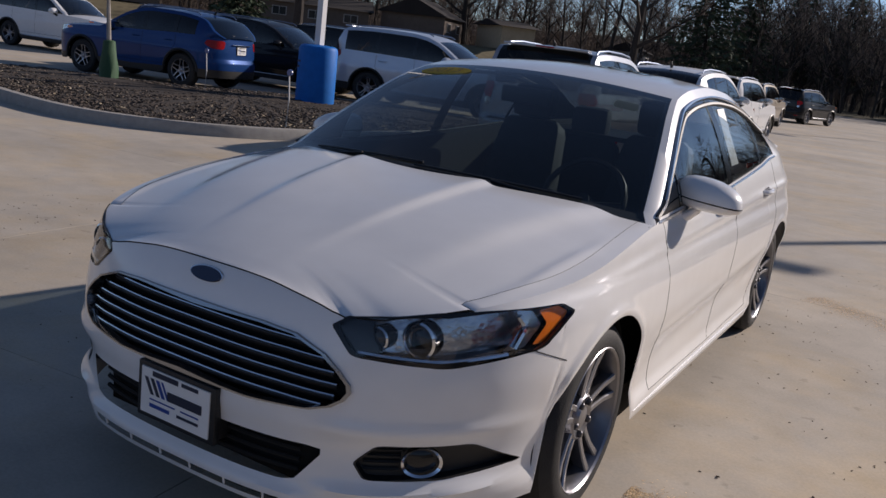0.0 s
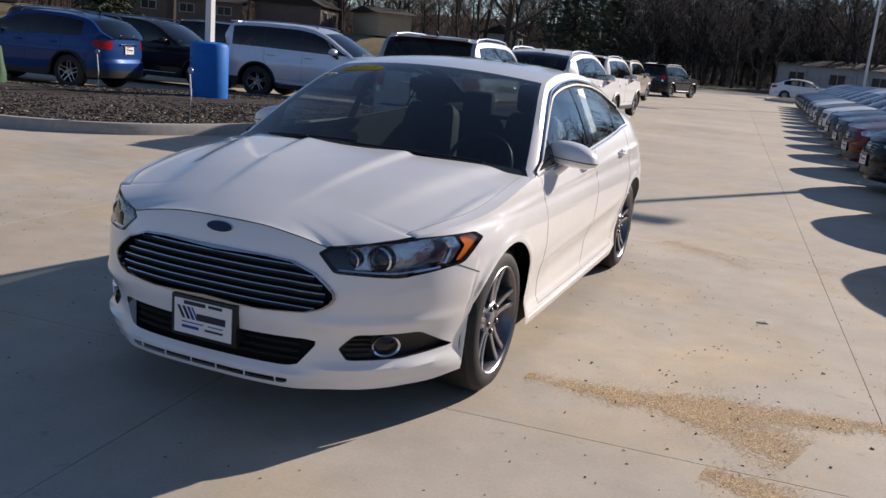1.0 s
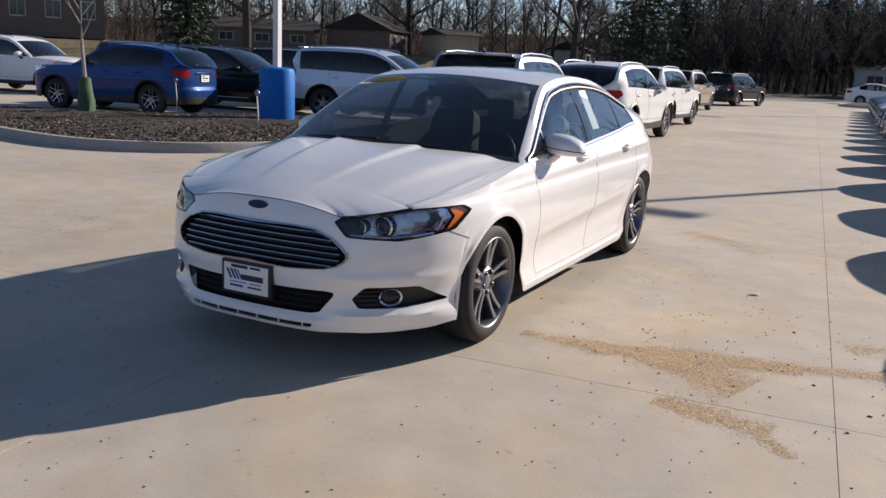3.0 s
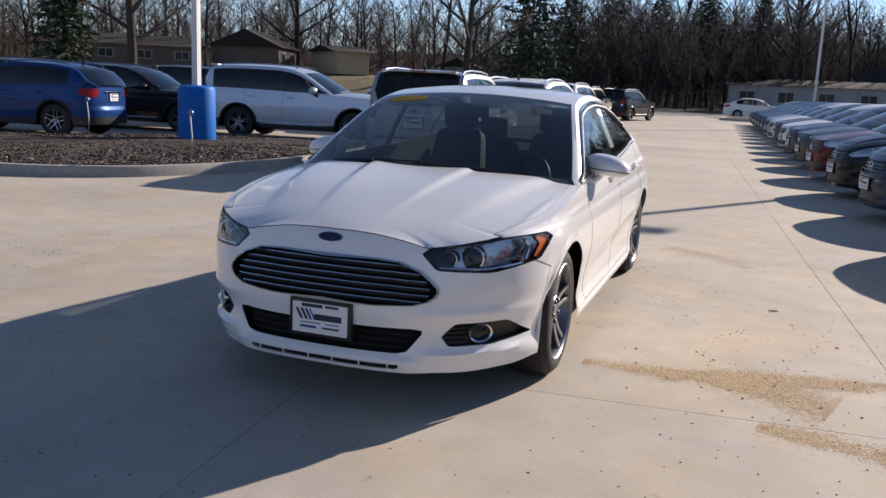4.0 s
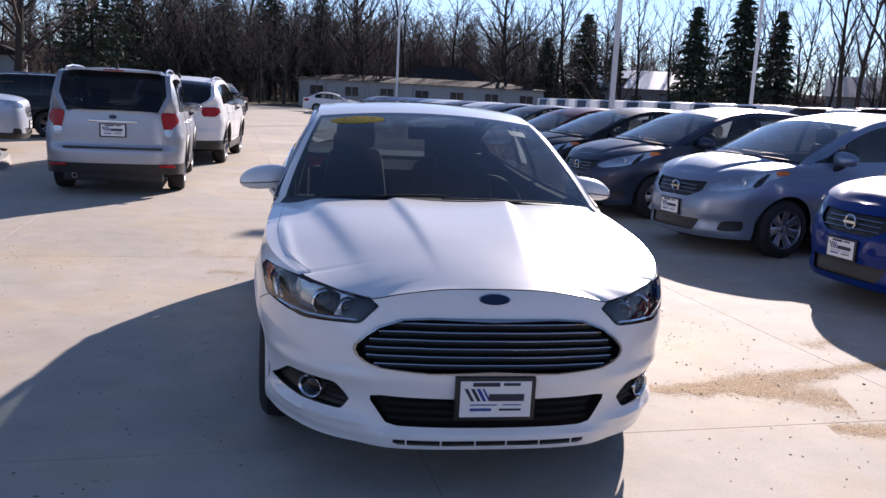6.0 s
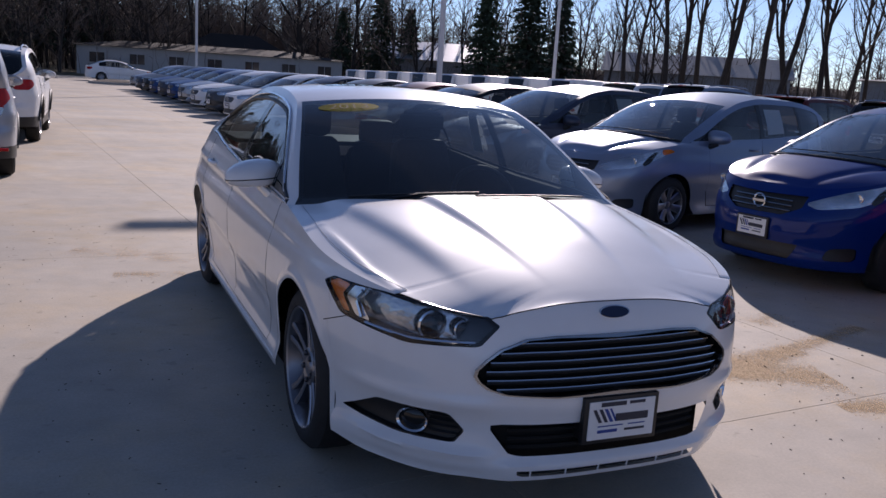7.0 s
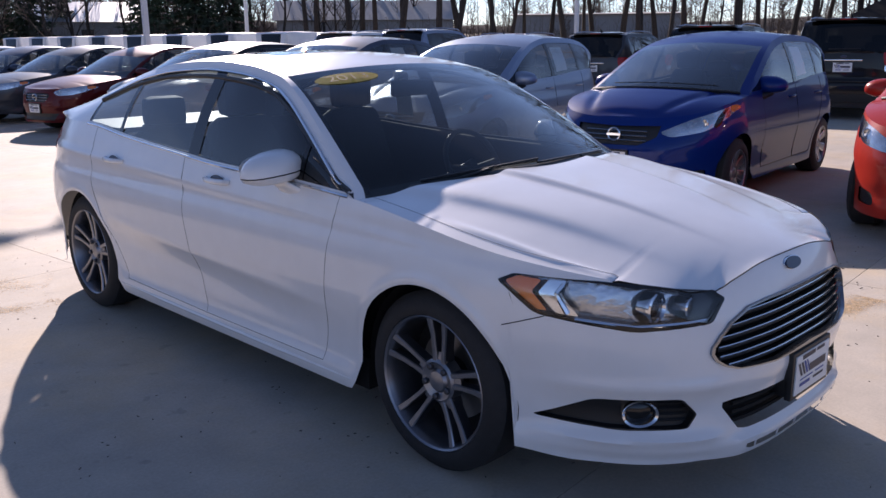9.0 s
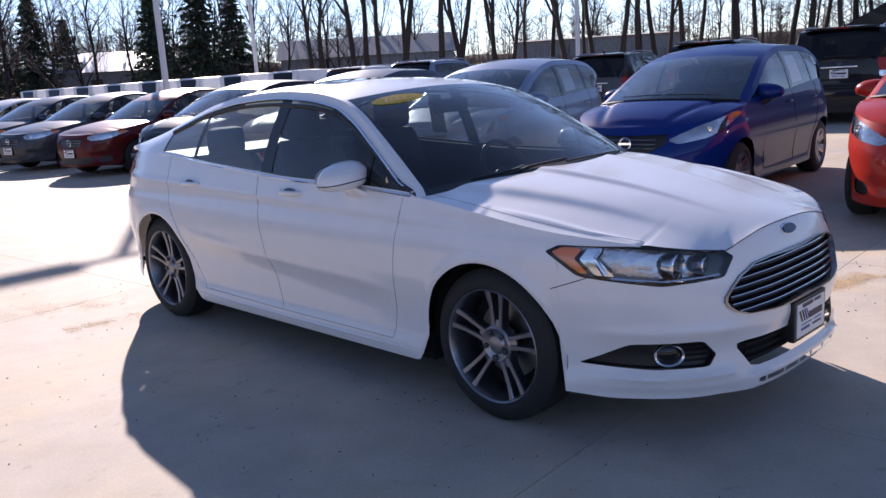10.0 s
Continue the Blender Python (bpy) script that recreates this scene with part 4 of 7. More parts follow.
HATCH = dict(
    name="hatchback", front_glass="lot_glass", half_width=0.848, front=-2.13, rear=2.01, nose=(2.8, 2.2, 0.95), tail=(3.2, 2.4, 0.7), wheelbase=2.60, arch=0.345, wheel_r=0.305, rim_r=0.205, clear=0.15,
    breaks=(-1.08, 1.95), outlines=generic_outlines(dict(lamp_z=0.76, lamp_in=0.40, lamp_y=-1.27, sweep=0.14, grille=(0.42, 0.58, 0.725), intake=(0.40, 0.24, 0.36), tail=(0.58, 1.62, 0.78, 1.02), door=(-0.72, 0.28, 1.15, 0.28))),
    spokes=(7, False), hood_pw=2.4, hood_cut=1,
    front_profile=[(0.12, -0.12), (0.2, -0.03), (0.26, -0.005), (0.34, -0.02), (0.44, 0.0), (0.55, -0.012), (0.68, -0.06), (0.76, -0.11), (0.82, -0.17), (0.9, -0.25), (1.3, -0.5)],
    side_profile=[(0.12, -0.09), (0.20, -0.03), (0.3, -0.04), (0.45, -0.025), (0.62, 0.0), (0.76, -0.012), (0.84, -0.03), (0.95, -0.05), (1.10, -0.10), (1.3, -0.2)],
    rear_profile=[(0.12, -0.12), (0.22, -0.02), (0.45, 0.0), (0.55, -0.03), (0.8, -0.05), (1.0, -0.08), (1.2, -0.15)],
    shoulder=[(-2.2, 0.79), (-1.9, 0.835), (-1.5, 0.915), (-1.1, 0.965), (-0.5, 0.985), (0.3, 1.01), (1.2, 1.06), (2.1, 1.08)],
    sill=[(-2.2, 0.18), (-1.0, 0.19), (1.0, 0.19), (2.1, 0.26)],
    rail=[(0.775, -1.08, 0.975), (0.72, -0.70, 1.165), (0.66, -0.30, 1.345), (0.61, 0.05, 1.44), (0.59, 0.45, 1.485), (0.58, 1.0, 1.48), (0.58, 1.5, 1.43), (0.62, 1.72, 1.33), (0.72, 1.95, 1.085)],
    cowl_bow=0.30, rear_bow=0.03, header=-0.22, backlight=1.52, pillar=0.92, bow=[(-1.1, 0.30), (-0.22, 0.10), (0.5, 0.0), (1.5, -0.03), (2.0, -0.04)], crown=[(-1.1, 0.05), (0.5, 0.05), (1.95, 0.02)],
    hood_line=[(-2.2, 0.79), (-1.98, 0.81), (-1.85, 0.89), (-1.6, 0.975), (-1.38, 1.025), (-1.0, 1.05)], crease=hatch_crease, hood_cols=36, deck_line=[(1.8, 1.1), (2.1, 1.08)],
    windows=[(-0.98, -0.66, "dark_glass"), (-0.62, 0.26, "side_glass"), (0.34, 1.08, "side_glass"), (1.14, 1.62, "dark_glass")], mirror=(0.98, -0.62, 1.03), wheel_in=0.14, belt_gap=0.02, rail_gap=0.06)

SMALL_SEDAN = dict(SEDAN)
del SMALL_SEDAN["hood_fall"]
SMALL_SEDAN.update(
    name="compact_sedan", front_glass="lot_glass", half_width=0.87, front=-2.20, rear=2.28, nose=(2.8, 2.2, 0.95), tail=(3.2, 2.3, 0.8), wheelbase=2.65, arch=0.345, wheel_r=0.31, rim_r=0.205, crease=None, spokes=(8, False), hood_cut=1, hood_pw=2.7,
    outlines=generic_outlines(dict(lamp_z=0.745, lamp_in=0.42, lamp_y=-1.48, grille=(0.36, 0.55, 0.70), intake=(0.5, 0.24, 0.36), tail=(0.5, 1.85, 0.78, 0.96), door=(-0.80, 0.20, 1.15, 0.27))),
    shoulder=[(-2.3, 0.76), (-2.0, 0.785), (-1.6, 0.84), (-1.0, 0.915), (-0.6, 0.95), (0.0, 0.975), (1.0, 1.005), (1.7, 1.03), (2.3, 1.03)], breaks=(-0.85, 2.05),
    rail=[(0.79, -0.85, 0.93), (0.72, -0.48, 1.14), (0.65, -0.12, 1.315), (0.60, 0.22, 1.41), (0.58, 0.55, 1.445), (0.575, 0.90, 1.435), (0.58, 1.25, 1.36), (0.61, 1.60, 1.22), (0.70, 2.05, 1.035)],
    hood_line=[(-2.3, 0.76), (-2.08, 0.772), (-1.9, 0.835), (-1.6, 0.905), (-1.3, 0.955), (-1.0, 0.98), (-0.6, 0.99)], deck_line=[(1.9, 1.07), (2.1, 1.07), (2.25, 1.03), (2.5, 0.95)],
    bow=[(-0.85, 0.28), (-0.05, 0.10), (0.5, 0.0), (1.15, -0.08), (2.05, -0.10)], crown=[(-0.85, 0.05), (0.5, 0.045), (2.05, 0.03)], backlight=1.05,
    windows=[(-0.74, -0.50, "dark_glass"), (-0.47, 0.18, "side_glass"), (0.27, 1.00, "side_glass"), (1.05, 1.45, "dark_glass")], window_trim=None, mirror=(1.0, -0.55, 1.0), own_mirror=False, wheel_in=0.14)

SUV = dict(
    name="suv", front_glass="lot_glass", half_width=0.90, front=-2.27, rear=2.33, nose=(3.8, 2.6, 0.72), tail=(4.0, 2.6, 0.6), wheelbase=2.67, arch=0.415, wheel_r=0.36, rim_r=0.235, clear=0.21,
    breaks=(-0.80, 2.26), outlines=generic_outlines(dict(lamp_z=0.93, lamp_in=0.48, lamp_y=-1.62, grille=(0.45, 0.66, 0.86), intake=(0.5, 0.33, 0.46), tail=(0.61, 2.04, 0.905, 1.11), reverse=0.80, door=(-0.75, 0.30, 1.18, 0.45), cladding=0.40, clad_rear=0.035)),
    spokes=(5, True), hood_pw=3.0, hood_cut=1,
    front_profile=[(0.15, -0.16), (0.26, -0.04), (0.36, 0.0), (0.55, 0.0), (0.75, -0.01), (0.90, -0.03), (0.98, -0.06), (1.06, -0.14), (1.4, -0.4)],
    side_profile=[(0.15, -0.09), (0.26, -0.03), (0.40, -0.02), (0.6, -0.005), (0.78, 0.0), (0.9, -0.02), (1.0, -0.035), (1.1, -0.055), (1.3, -0.12)],
    rear_profile=[(0.15, -0.12), (0.28, -0.02), (0.5, 0.0), (0.62, -0.005), (0.66, -0.04), (0.85, -0.05), (1.1, -0.07), (1.3, -0.12)],
    shoulder=[(-2.3, 0.965), (-2.0, 0.995), (-1.5, 1.03), (-1.0, 1.055), (0.0, 1.075), (1.2, 1.105), (2.4, 1.12)],
    sill=[(-2.3, 0.24), (-1.8, 0.26), (-0.9, 0.25), (0.9, 0.25), (1.8, 0.28), (2.4, 0.30)],
    rail=[(0.83, -0.80, 1.06), (0.79, -0.48, 1.29), (0.75, -0.15, 1.50), (0.73, 0.15, 1.60), (0.72, 0.5, 1.64), (0.715, 1.2, 1.65), (0.705, 1.95, 1.615), (0.71, 2.06, 1.54), (0.745, 2.16, 1.34), (0.80, 2.26, 1.12)],
    cowl_bow=0.24, rear_bow=0.03, header=-0.12, backlight=1.98, pillar=0.91, bow=[(-0.8, 0.24), (-0.1, 0.08), (0.5, 0.0), (2.0, -0.03), (2.3, -0.03)], crown=[(-1.0, 0.04), (0.5, 0.045), (2.0, 0.04), (2.3, 0.02)],
    hood_line=[(-2.3, 0.97), (-2.18, 1.00), (-2.05, 1.055), (-1.6, 1.105), (-1.2, 1.125), (-0.8, 1.14)], deck_line=[(2.2, 1.14), (2.4, 1.12)],
    windows=[(-0.68, -0.42, "dark_glass"), (-0.39, 0.29, "dark_glass"), (0.36, 1.14, "dark_glass"), (1.22, 1.96, "dark_glass")], mirror=(1.05, -0.40, 1.14), wheel_in=0.15, belt_gap=0.02, rail_gap=0.07)

CROSSOVER = dict(SUV)
CROSSOVER.update(
    name="crossover", half_width=0.89, front=-2.20, rear=2.24, wheelbase=2.63, tail=(3.2, 2.4, 0.7), breaks=(-0.80, 2.16), spokes=(5, "star"),
    outlines=generic_outlines(dict(lamp_z=0.90, lamp_in=0.48, lamp_y=-1.55, grille=(0.42, 0.64, 0.82), intake=(0.5, 0.33, 0.46), tail=(0.50, 1.86, 0.88, 1.05), door=(-0.75, 0.30, 1.15, 0.45), cladding=0.42, clad_rear=0.03)),
    shoulder=[(-2.3, 0.93), (-2.0, 0.955), (-1.5, 1.00), (-1.0, 1.03), (0.0, 1.05), (1.2, 1.09), (2.3, 1.10)],
    rail=[(0.82, -0.85, 1.035), (0.77, -0.50, 1.25), (0.72, -0.15, 1.43), (0.69, 0.15, 1.52), (0.68, 0.5, 1.555), (0.675, 1.1, 1.54), (0.675, 1.55, 1.485), (0.685, 1.75, 1.43), (0.72, 1.98, 1.24), (0.79, 2.16, 1.095)],
    hood_line=[(-2.3, 0.93), (-2.12, 0.96), (-2.0, 1.01), (-1.6, 1.06), (-1.2, 1.085), (-0.8, 1.10)], deck_line=[(2.1, 1.12), (2.3, 1.10)], header=-0.12, backlight=1.60,
    bow=[(-0.85, 0.24), (-0.1, 0.08), (0.5, 0.0), (1.6, -0.06), (2.2, -0.06)], crown=[(-1.0, 0.04), (0.5, 0.045), (2.2, 0.03)],
    windows=[(-0.68, -0.42, "dark_glass"), (-0.39, 0.29, "dark_glass"), (0.36, 1.08, "dark_glass"), (1.16, 1.62, "dark_glass")], mirror=(1.04, -0.42, 1.10), rear_glass="dark_glass")

VAN = dict(SUV)
VAN.update(
    name="van", pillar=0.66, nose=(3.2, 2.4, 0.85), half_width=0.87, front=-2.35, rear=2.38, wheelbase=2.93, clear=0.17, arch=0.36, wheel_r=0.32, rim_r=0.2, boxy=True, spokes=(6, False),
    outlines=generic_outlines(dict(lamp_z=0.86, lamp_in=0.48, lamp_y=-1.75, grille=(0.4, 0.6, 0.78), intake=(0.5, 0.28, 0.42), tail=(0.70, 2.20, 0.80, 1.10), door=(-0.95, 0.10, 1.1, 0.33))),
    rail=[(0.80, -1.25, 1.05), (0.75, -0.85, 1.40), (0.72, -0.45, 1.70), (0.71, -0.1, 1.80), (0.71, 1.0, 1.83), (0.71, 2.20, 1.82), (0.72, 2.27, 1.76), (0.80, 2.33, 1.12)], breaks=(-1.25, 2.33), header=-0.4, backlight=2.265,
    bow=[(-1.25, 0.25), (-0.4, 0.06), (0.5, 0.0), (2.4, 0.0)], crown=[(-1.3, 0.04), (0.5, 0.04), (2.4, 0.02)], windows=[(-1.1, -0.8, "dark_glass"), (-0.76, 0.05, "side_glass")], hood_line=[(-2.4, 0.93), (-2.25, 0.95), (-2.1, 1.02), (-1.5, 1.09), (-1.0, 1.12)])


def plate(parent, m, w=0.30, h=0.15, frame_mat="black_plastic", marks=True):
    """A dealer's card in a plate frame, its unreadable print as bars. Faces -y of m."""
    b = bmesh.new()
    box(b, -w / 2 - 0.018, w / 2 + 0.018, -0.004, 0.02, -h / 2 - 0.016, h / 2 + 0.014, 0.004)
    fr = part("plate_frame", b, M[frame_mat], parent, m=m)
    b = bmesh.new()
    box(b, -w / 2, w / 2, -0.008, 0.0, -h / 2, h / 2)
    part("plate_card", b, M["white_plastic"], fr, smooth=False)
    if marks:
        for x0, x1, z0, z1, lean, mt in ((-0.33, 0.05, 0.36, 0.47, 0.0, "ink_dark"), (0.10, 0.34, 0.38, 0.46, 0.0, "ink_dark"), (-0.40, -0.35, -0.05, 0.30, 0.05, "ink_dark"), (-0.31, -0.26, -0.05, 0.30, 0.05, "ink_dark"), (-0.23, -0.18, -0.05, 0.30, 0.05, "ink_blue"), (-0.15, -0.12, -0.05, 0.30, 0.05, "ink_blue"),
                                         (-0.10, 0.40, -0.05, 0.15, 0.0, "ink_dark"), (-0.36, 0.02, -0.17, -0.14, 0.0, "ink_blue"), (0.10, 0.36, -0.17, -0.14, 0.0, "ink_blue"), (-0.36, -0.06, -0.33, -0.25, 0.0, "ink_blue"), (0.05, 0.36, -0.32, -0.26, 0.0, "ink_dark")):
            b = bmesh.new()
            for v in box(b, x0 * w, x1 * w, -0.0095, -0.0085, z0 * h, z1 * h):
                v.co.x -= lean * w * (v.co.z / h - (z0 + z1) / 2) / (z1 - z0) * 2
            part("print_bar", b, M[mt], fr, smooth=False)
    return fr


def arch_trims(root, sh, r=0.026):
    """Black mouldings round the wheel openings."""
    c = sh.c
    for yc in (-c["wheelbase"] / 2, c["wheelbase"] / 2):
        pts = [sh.P(sh.a_of_y(yc - (c["arch"] + 0.012) * math.cos(q)), c["wheel_r"] + (c["arch"] + 0.012) * math.sin(q), 0.0) for q in np.linspace(0.05, math.pi - 0.05, 15)]
        for sx in (1, -1):
            b = bmesh.new()
            tube(b, [(p.x * sx, p.y, p.z) for p in pts], r, 6)
            part("arch_trim", b, M["black_plastic"], root)


def rails(root, c, mt="cool_silver"):
    k, dz = (0.86, -0.105) if c["name"] == "crossover" else (1.0, 0.0)
    for sx in (1, -1):
        b = bmesh.new()
        tube(b, [(0.64 * sx * (0.95 if dz else 1), y * k, z + dz) for y, z in ((0.02, 1.63), (0.12, 1.675), (0.6, 1.70), (1.3, 1.70), (1.75, 1.67), (1.84, 1.62))], 0.014, 8)
        part("roof_rail", b, M[mt], root)
    b = bmesh.new()
    tube(b, [(0, 1.70 * k, 1.66 + dz), (0, 1.74 * k, 1.72 + dz), (0, 1.80 * k, 1.76 + dz)], [0.03, 0.02, 0.006], 8)
    part("antenna_fin", b, M["black_plastic"], root)


def rear_fittings(root, sh, zb=1.02):
    b = bmesh.new()
    y = sh.P(sh.a[-1], 0.9).y
    box(b, -0.30, 0.30, y - 0.01, y + 0.02, 0.975, 1.0, 0.006)
    part("tailgate_trim", b, M["chrome"], root)
    plate(root, pose(0, y + 0.012, 0.87, 0, 0, 180))
    b = bmesh.new()
    yw = 2.275 if sh.c["name"] == "suv" else 2.14
    tube(b, [(-0.25, yw, 1.17), (0.25, yw, 1.17)], 0.012, 6)
    part("rear_wiper", b, M["black_plastic"], root)


def bar(name, parent, pts, r, mt, n=6):
    b = bmesh.new()
    tube(b, pts, r, n)
    return part(name, b, M[mt] if isinstance(mt, str) else mt, parent)


def front_fittings(root, sh, z, plate_z, badge_r=0.055, bars=3, gx=0.3, g0=0.6, g1=0.72):
    for k in range(bars):
        zz = g0 + (g1 - g0) * (k + 0.5) / bars
        pts = []
        for x in np.linspace(-gx, gx, 9):
            p = sh.P(sh.a_of_x(abs(x)), zz, -0.006)
            pts.append((math.copysign(p.x, x), p.y, p.z))
        bar("grille_bar", root, pts, 0.007, "dark_chrome")
    p = sh.P(0, z, 0.012)
    b = bmesh.new()
    for q in range(1):
        tube(b, [(badge_r * math.cos(a), p.y, z + badge_r * math.sin(a)) for a in np.linspace(0, 2 * math.pi, 21)], 0.008, 6, cap=False)
    box(b, -badge_r * 1.15, badge_r * 1.15, p.y - 0.01, p.y, z - 0.01, z + 0.01)
    part("badge", b, M["chrome"], root)
    p = sh.P(0, plate_z, 0.012)
    plate(root, pose(0, p.y, plate_z), w=0.28, h=0.14)
    # wipers on the cowl
    c = sh.c
    yA = c["rail"][0][1]
    zc = c["rail"][0][2]
    for x0, x1 in ((0.05, 0.55), (-0.45, 0.02)):
        b = bmesh.new()
        pts = []
        for x in np.linspace(x0, x1, 6):
            s = x / 0.8
            pts.append((x, yA - c["cowl_bow"] * (1 - s * s) + 0.06, zc + 0.05 * (1 - s * s) + 0.045))
        tube(b, pts, 0.005, 6)
        part("wiper", b, M["black_plastic"], root)


def patch(sh, poly, out, rings=4):
    """A piece of the wall inside an outline, lifted by out."""
    bm = bmesh.new()
    ca, cz = np.mean([p[0] for p in poly]), np.mean([p[1] for p in poly])
    prev = None
    for k in range(rings):
        f = 1 - k / rings
        cur = [bm.verts.new(sh.P(ca + (a - ca) * f, cz + (z - cz) * f, out)) for a, z in poly]
        if prev:
            for q in range(len(cur)):
                bm.faces.new((prev[q], prev[(q + 1) % len(cur)], cur[(q + 1) % len(cur)], cur[q]))
        prev = cur
    c0 = bm.verts.new(sh.P(ca, cz, out))
    for q in range(len(prev)):
        bm.faces.new((prev[q], prev[(q + 1) % len(prev)], c0))
    return bm


def flip_x(bm):
    for v in bm.verts:
        v.co.x = -v.co.x
    bmesh.ops.reverse_faces(bm, faces=bm.faces)
    return bm


def lamp_fittings(root, sh, info):
    """Dark bezel, bright bowl ring and lens inside each swept-back headlamp."""
    for sx in (1, -1):
        lamp = info["made"]["lamp", sx]
        poly = info["outl"]["lamp"][0]
        ca, cz = np.mean([p[0] for p in poly]), np.mean([p[1] for p in poly])
        b = patch(sh, [(ca + (a - ca) * 0.97, cz + (z - cz) * 0.93) for a, z in poly], 0.0045, 4)
        bz = part("lens_cover", b if sx > 0 else flip_x(b), M["lens"], lamp)
        bz.visible_shadow = False
        for f, g, mt, o in ((0.30, 0.20, "gloss_black", 0.003), (-0.05, 0.30, "black_plastic", 0.001)):
            b = patch(sh, [(ca + (max(p[0] for p in poly) - ca) * f + (a - ca) * g, cz + 0.055 * f + (z - cz) * 0.62) for a, z in poly], o, 3)
            part("lamp_bezel", b if sx > 0 else flip_x(b), M[mt], lamp)
        p = sh.P(ca - 0.03, cz - 0.012, 0.0)
        b = bmesh.new()
        lathe(b, [(0.006, 0.034), (-0.006, 0.036), (-0.008, 0.031), (-0.002, 0.024), (0.0, 0.001)], 18, "y", cx=p.x, cy=p.y, cz=p.z)
        part("lamp_ring", b if sx > 0 else flip_x(b), M["chrome"], lamp)
    # raised wiper arms and dark strip at the foot of the windshield
    t0 = info["top"][0]
    b = bmesh.new()
    tube(b, [(q.x, q.y - 0.006, q.z + 0.012) for q in t0[1:]] + [(-q.x, q.y - 0.006, q.z + 0.012) for q in reversed(t0[1:-1])], 0.014, 6)
    part("cowl_strip", b, M["black_plastic"], root)


def side_fittings(root, sh, info, paint, yh, zh, sill=None):
    """Door seams and handles on both sides, and a bright strip along the sill where there is one."""
    Y = sh.a_of_y
    O = info["outl"]
    for sx in (1, -1):
        for key in ("front_door", "rear_door"):
            poly = O[key][0]
            ztop = lambda a: sh.top(float(np.interp(a, sh.a, sh.pts[:, 1]))) - 0.004
            pts = []
            for a0, z0 in poly:
                pts.append((a0, min(z0, ztop(a0))))
            b = bmesh.new()
            line = []
            for (a0, z0), (a1, z1) in zip(pts, pts[1:]):
                if z0 > ztop(a0) - 0.01 and z1 > ztop(a1) - 0.01:
                    continue
                line += [sh.P(a0 + (a1 - a0) * t, z0 + (z1 - z0) * t, 0.0015) for t in np.linspace(0, 1, 8)]
            tube(b, [(p.x * sx, p.y, p.z) for p in line], 0.003, 4)
            part("door_seam", b, M["dark_void"], root)
        for y in yh:
            b = bmesh.new()
            tube(b, [((sh.P(Y(y - 0.1 + 0.2 * t), zh, -0.002 + 0.03 * math.sin(math.pi * t) ** 0.5).x) * sx, y - 0.1 + 0.2 * t, zh) for t in np.linspace(0, 1, 7)], 0.012, 6)
            part("door_handle", b, paint, root)
        if sill:
            b = bmesh.new()
            tube(b, [(sh.P(Y(y), sill, 0.012).x * sx, y, sill) for y in np.linspace(-0.75, 0.8, 12)], 0.012, 6)
            part("sill_trim", b, M["chrome"], root)


def tail_fittings(root, sh):
    """Roof spoiler, bumper step, round badge, reflectors and exhaust at the tail of the tall wagon."""
    # last box is an added black block standing for shade under the bumper
    for x0, x1, y0, y1, z0, z1, nm, mt in ((-0.60, 0.60, 1.93, 2.10, 1.635, 1.665, "roof_spoiler", None), (-0.13, 0.13, 2.095, 2.108, 1.642, 1.658, "brake_lamp", "red_lens"), (-0.62, 0.62, 2.24, 2.335, 0.630, 0.650, "bumper_pad", "black_plastic"), (-0.78, -0.58, 2.27, 2.325, 0.395, 0.43, "reflector", "red_lens"), (0.58, 0.78, 2.27, 2.325, 0.395, 0.43, "reflector", "red_lens"), (-0.62, 0.62, 2.02, 2.26, 0.20, 0.33, "rear_valance", "black_plastic")):
        b = bmesh.new()
        box(b, x0, x1, y0, y1, z0, z1, 0.008)
        part(nm, b, M[mt] if mt else M["silver"], root)
    b = bmesh.new()
    lathe(b, [(0.0, 0.035), (0.10, 0.035), (0.10, 0.028), (0.02, 0.028)], 14, "y", cx=0.48, cy=2.20, cz=0.27)
    part("exhaust_pipe", b, M["dark_chrome"], root)
    b = bmesh.new()
    y = sh.P(sh.a[-1], 1.05).y
    lathe(b, [(-0.01, 0.052), (0.008, 0.05), (0.012, 0.0005)], 20, "y", cy=y)
    for v in b.verts:
        v.co.z = v.co.z * 0.55 + 1.045
    part("badge", b, M["badge_blue"], root)


def window_sheet(root, info, y0, y1, v0, v1, sx=1):
    """A paper sheet stuck inside a side window, following the glass."""
    ys, side = info["ys"], info["side"]
    b = bmesh.new()
    rows = []
    for y in np.linspace(y0, y1, 4):
        lo = Vector([np.interp(y, ys, [r[1][k] for r in side]) for k in range(3)])
        hi_ = Vector([np.interp(y, ys, [r[-2][k] for r in side]) for k in range(3)])
        rows.append([b.verts.new(((lo.lerp(hi_, v).x - 0.014 + 0.016 * math.sin(math.pi * v)) * sx, y, lo.lerp(hi_, v).z)) for v in np.linspace(v0, v1, 4)])
    grid_faces(b, rows)
    bmesh.ops.solidify(b, geom=b.faces[:], thickness=0.002)
    part("window_sheet", b, M["white_plastic"], root, "white paper sheet inside the side glass", smooth=False)


def turned(h):
    """Degrees for a car whose nose points along h."""
    return math.degrees(math.atan2(h[0], -h[1]))


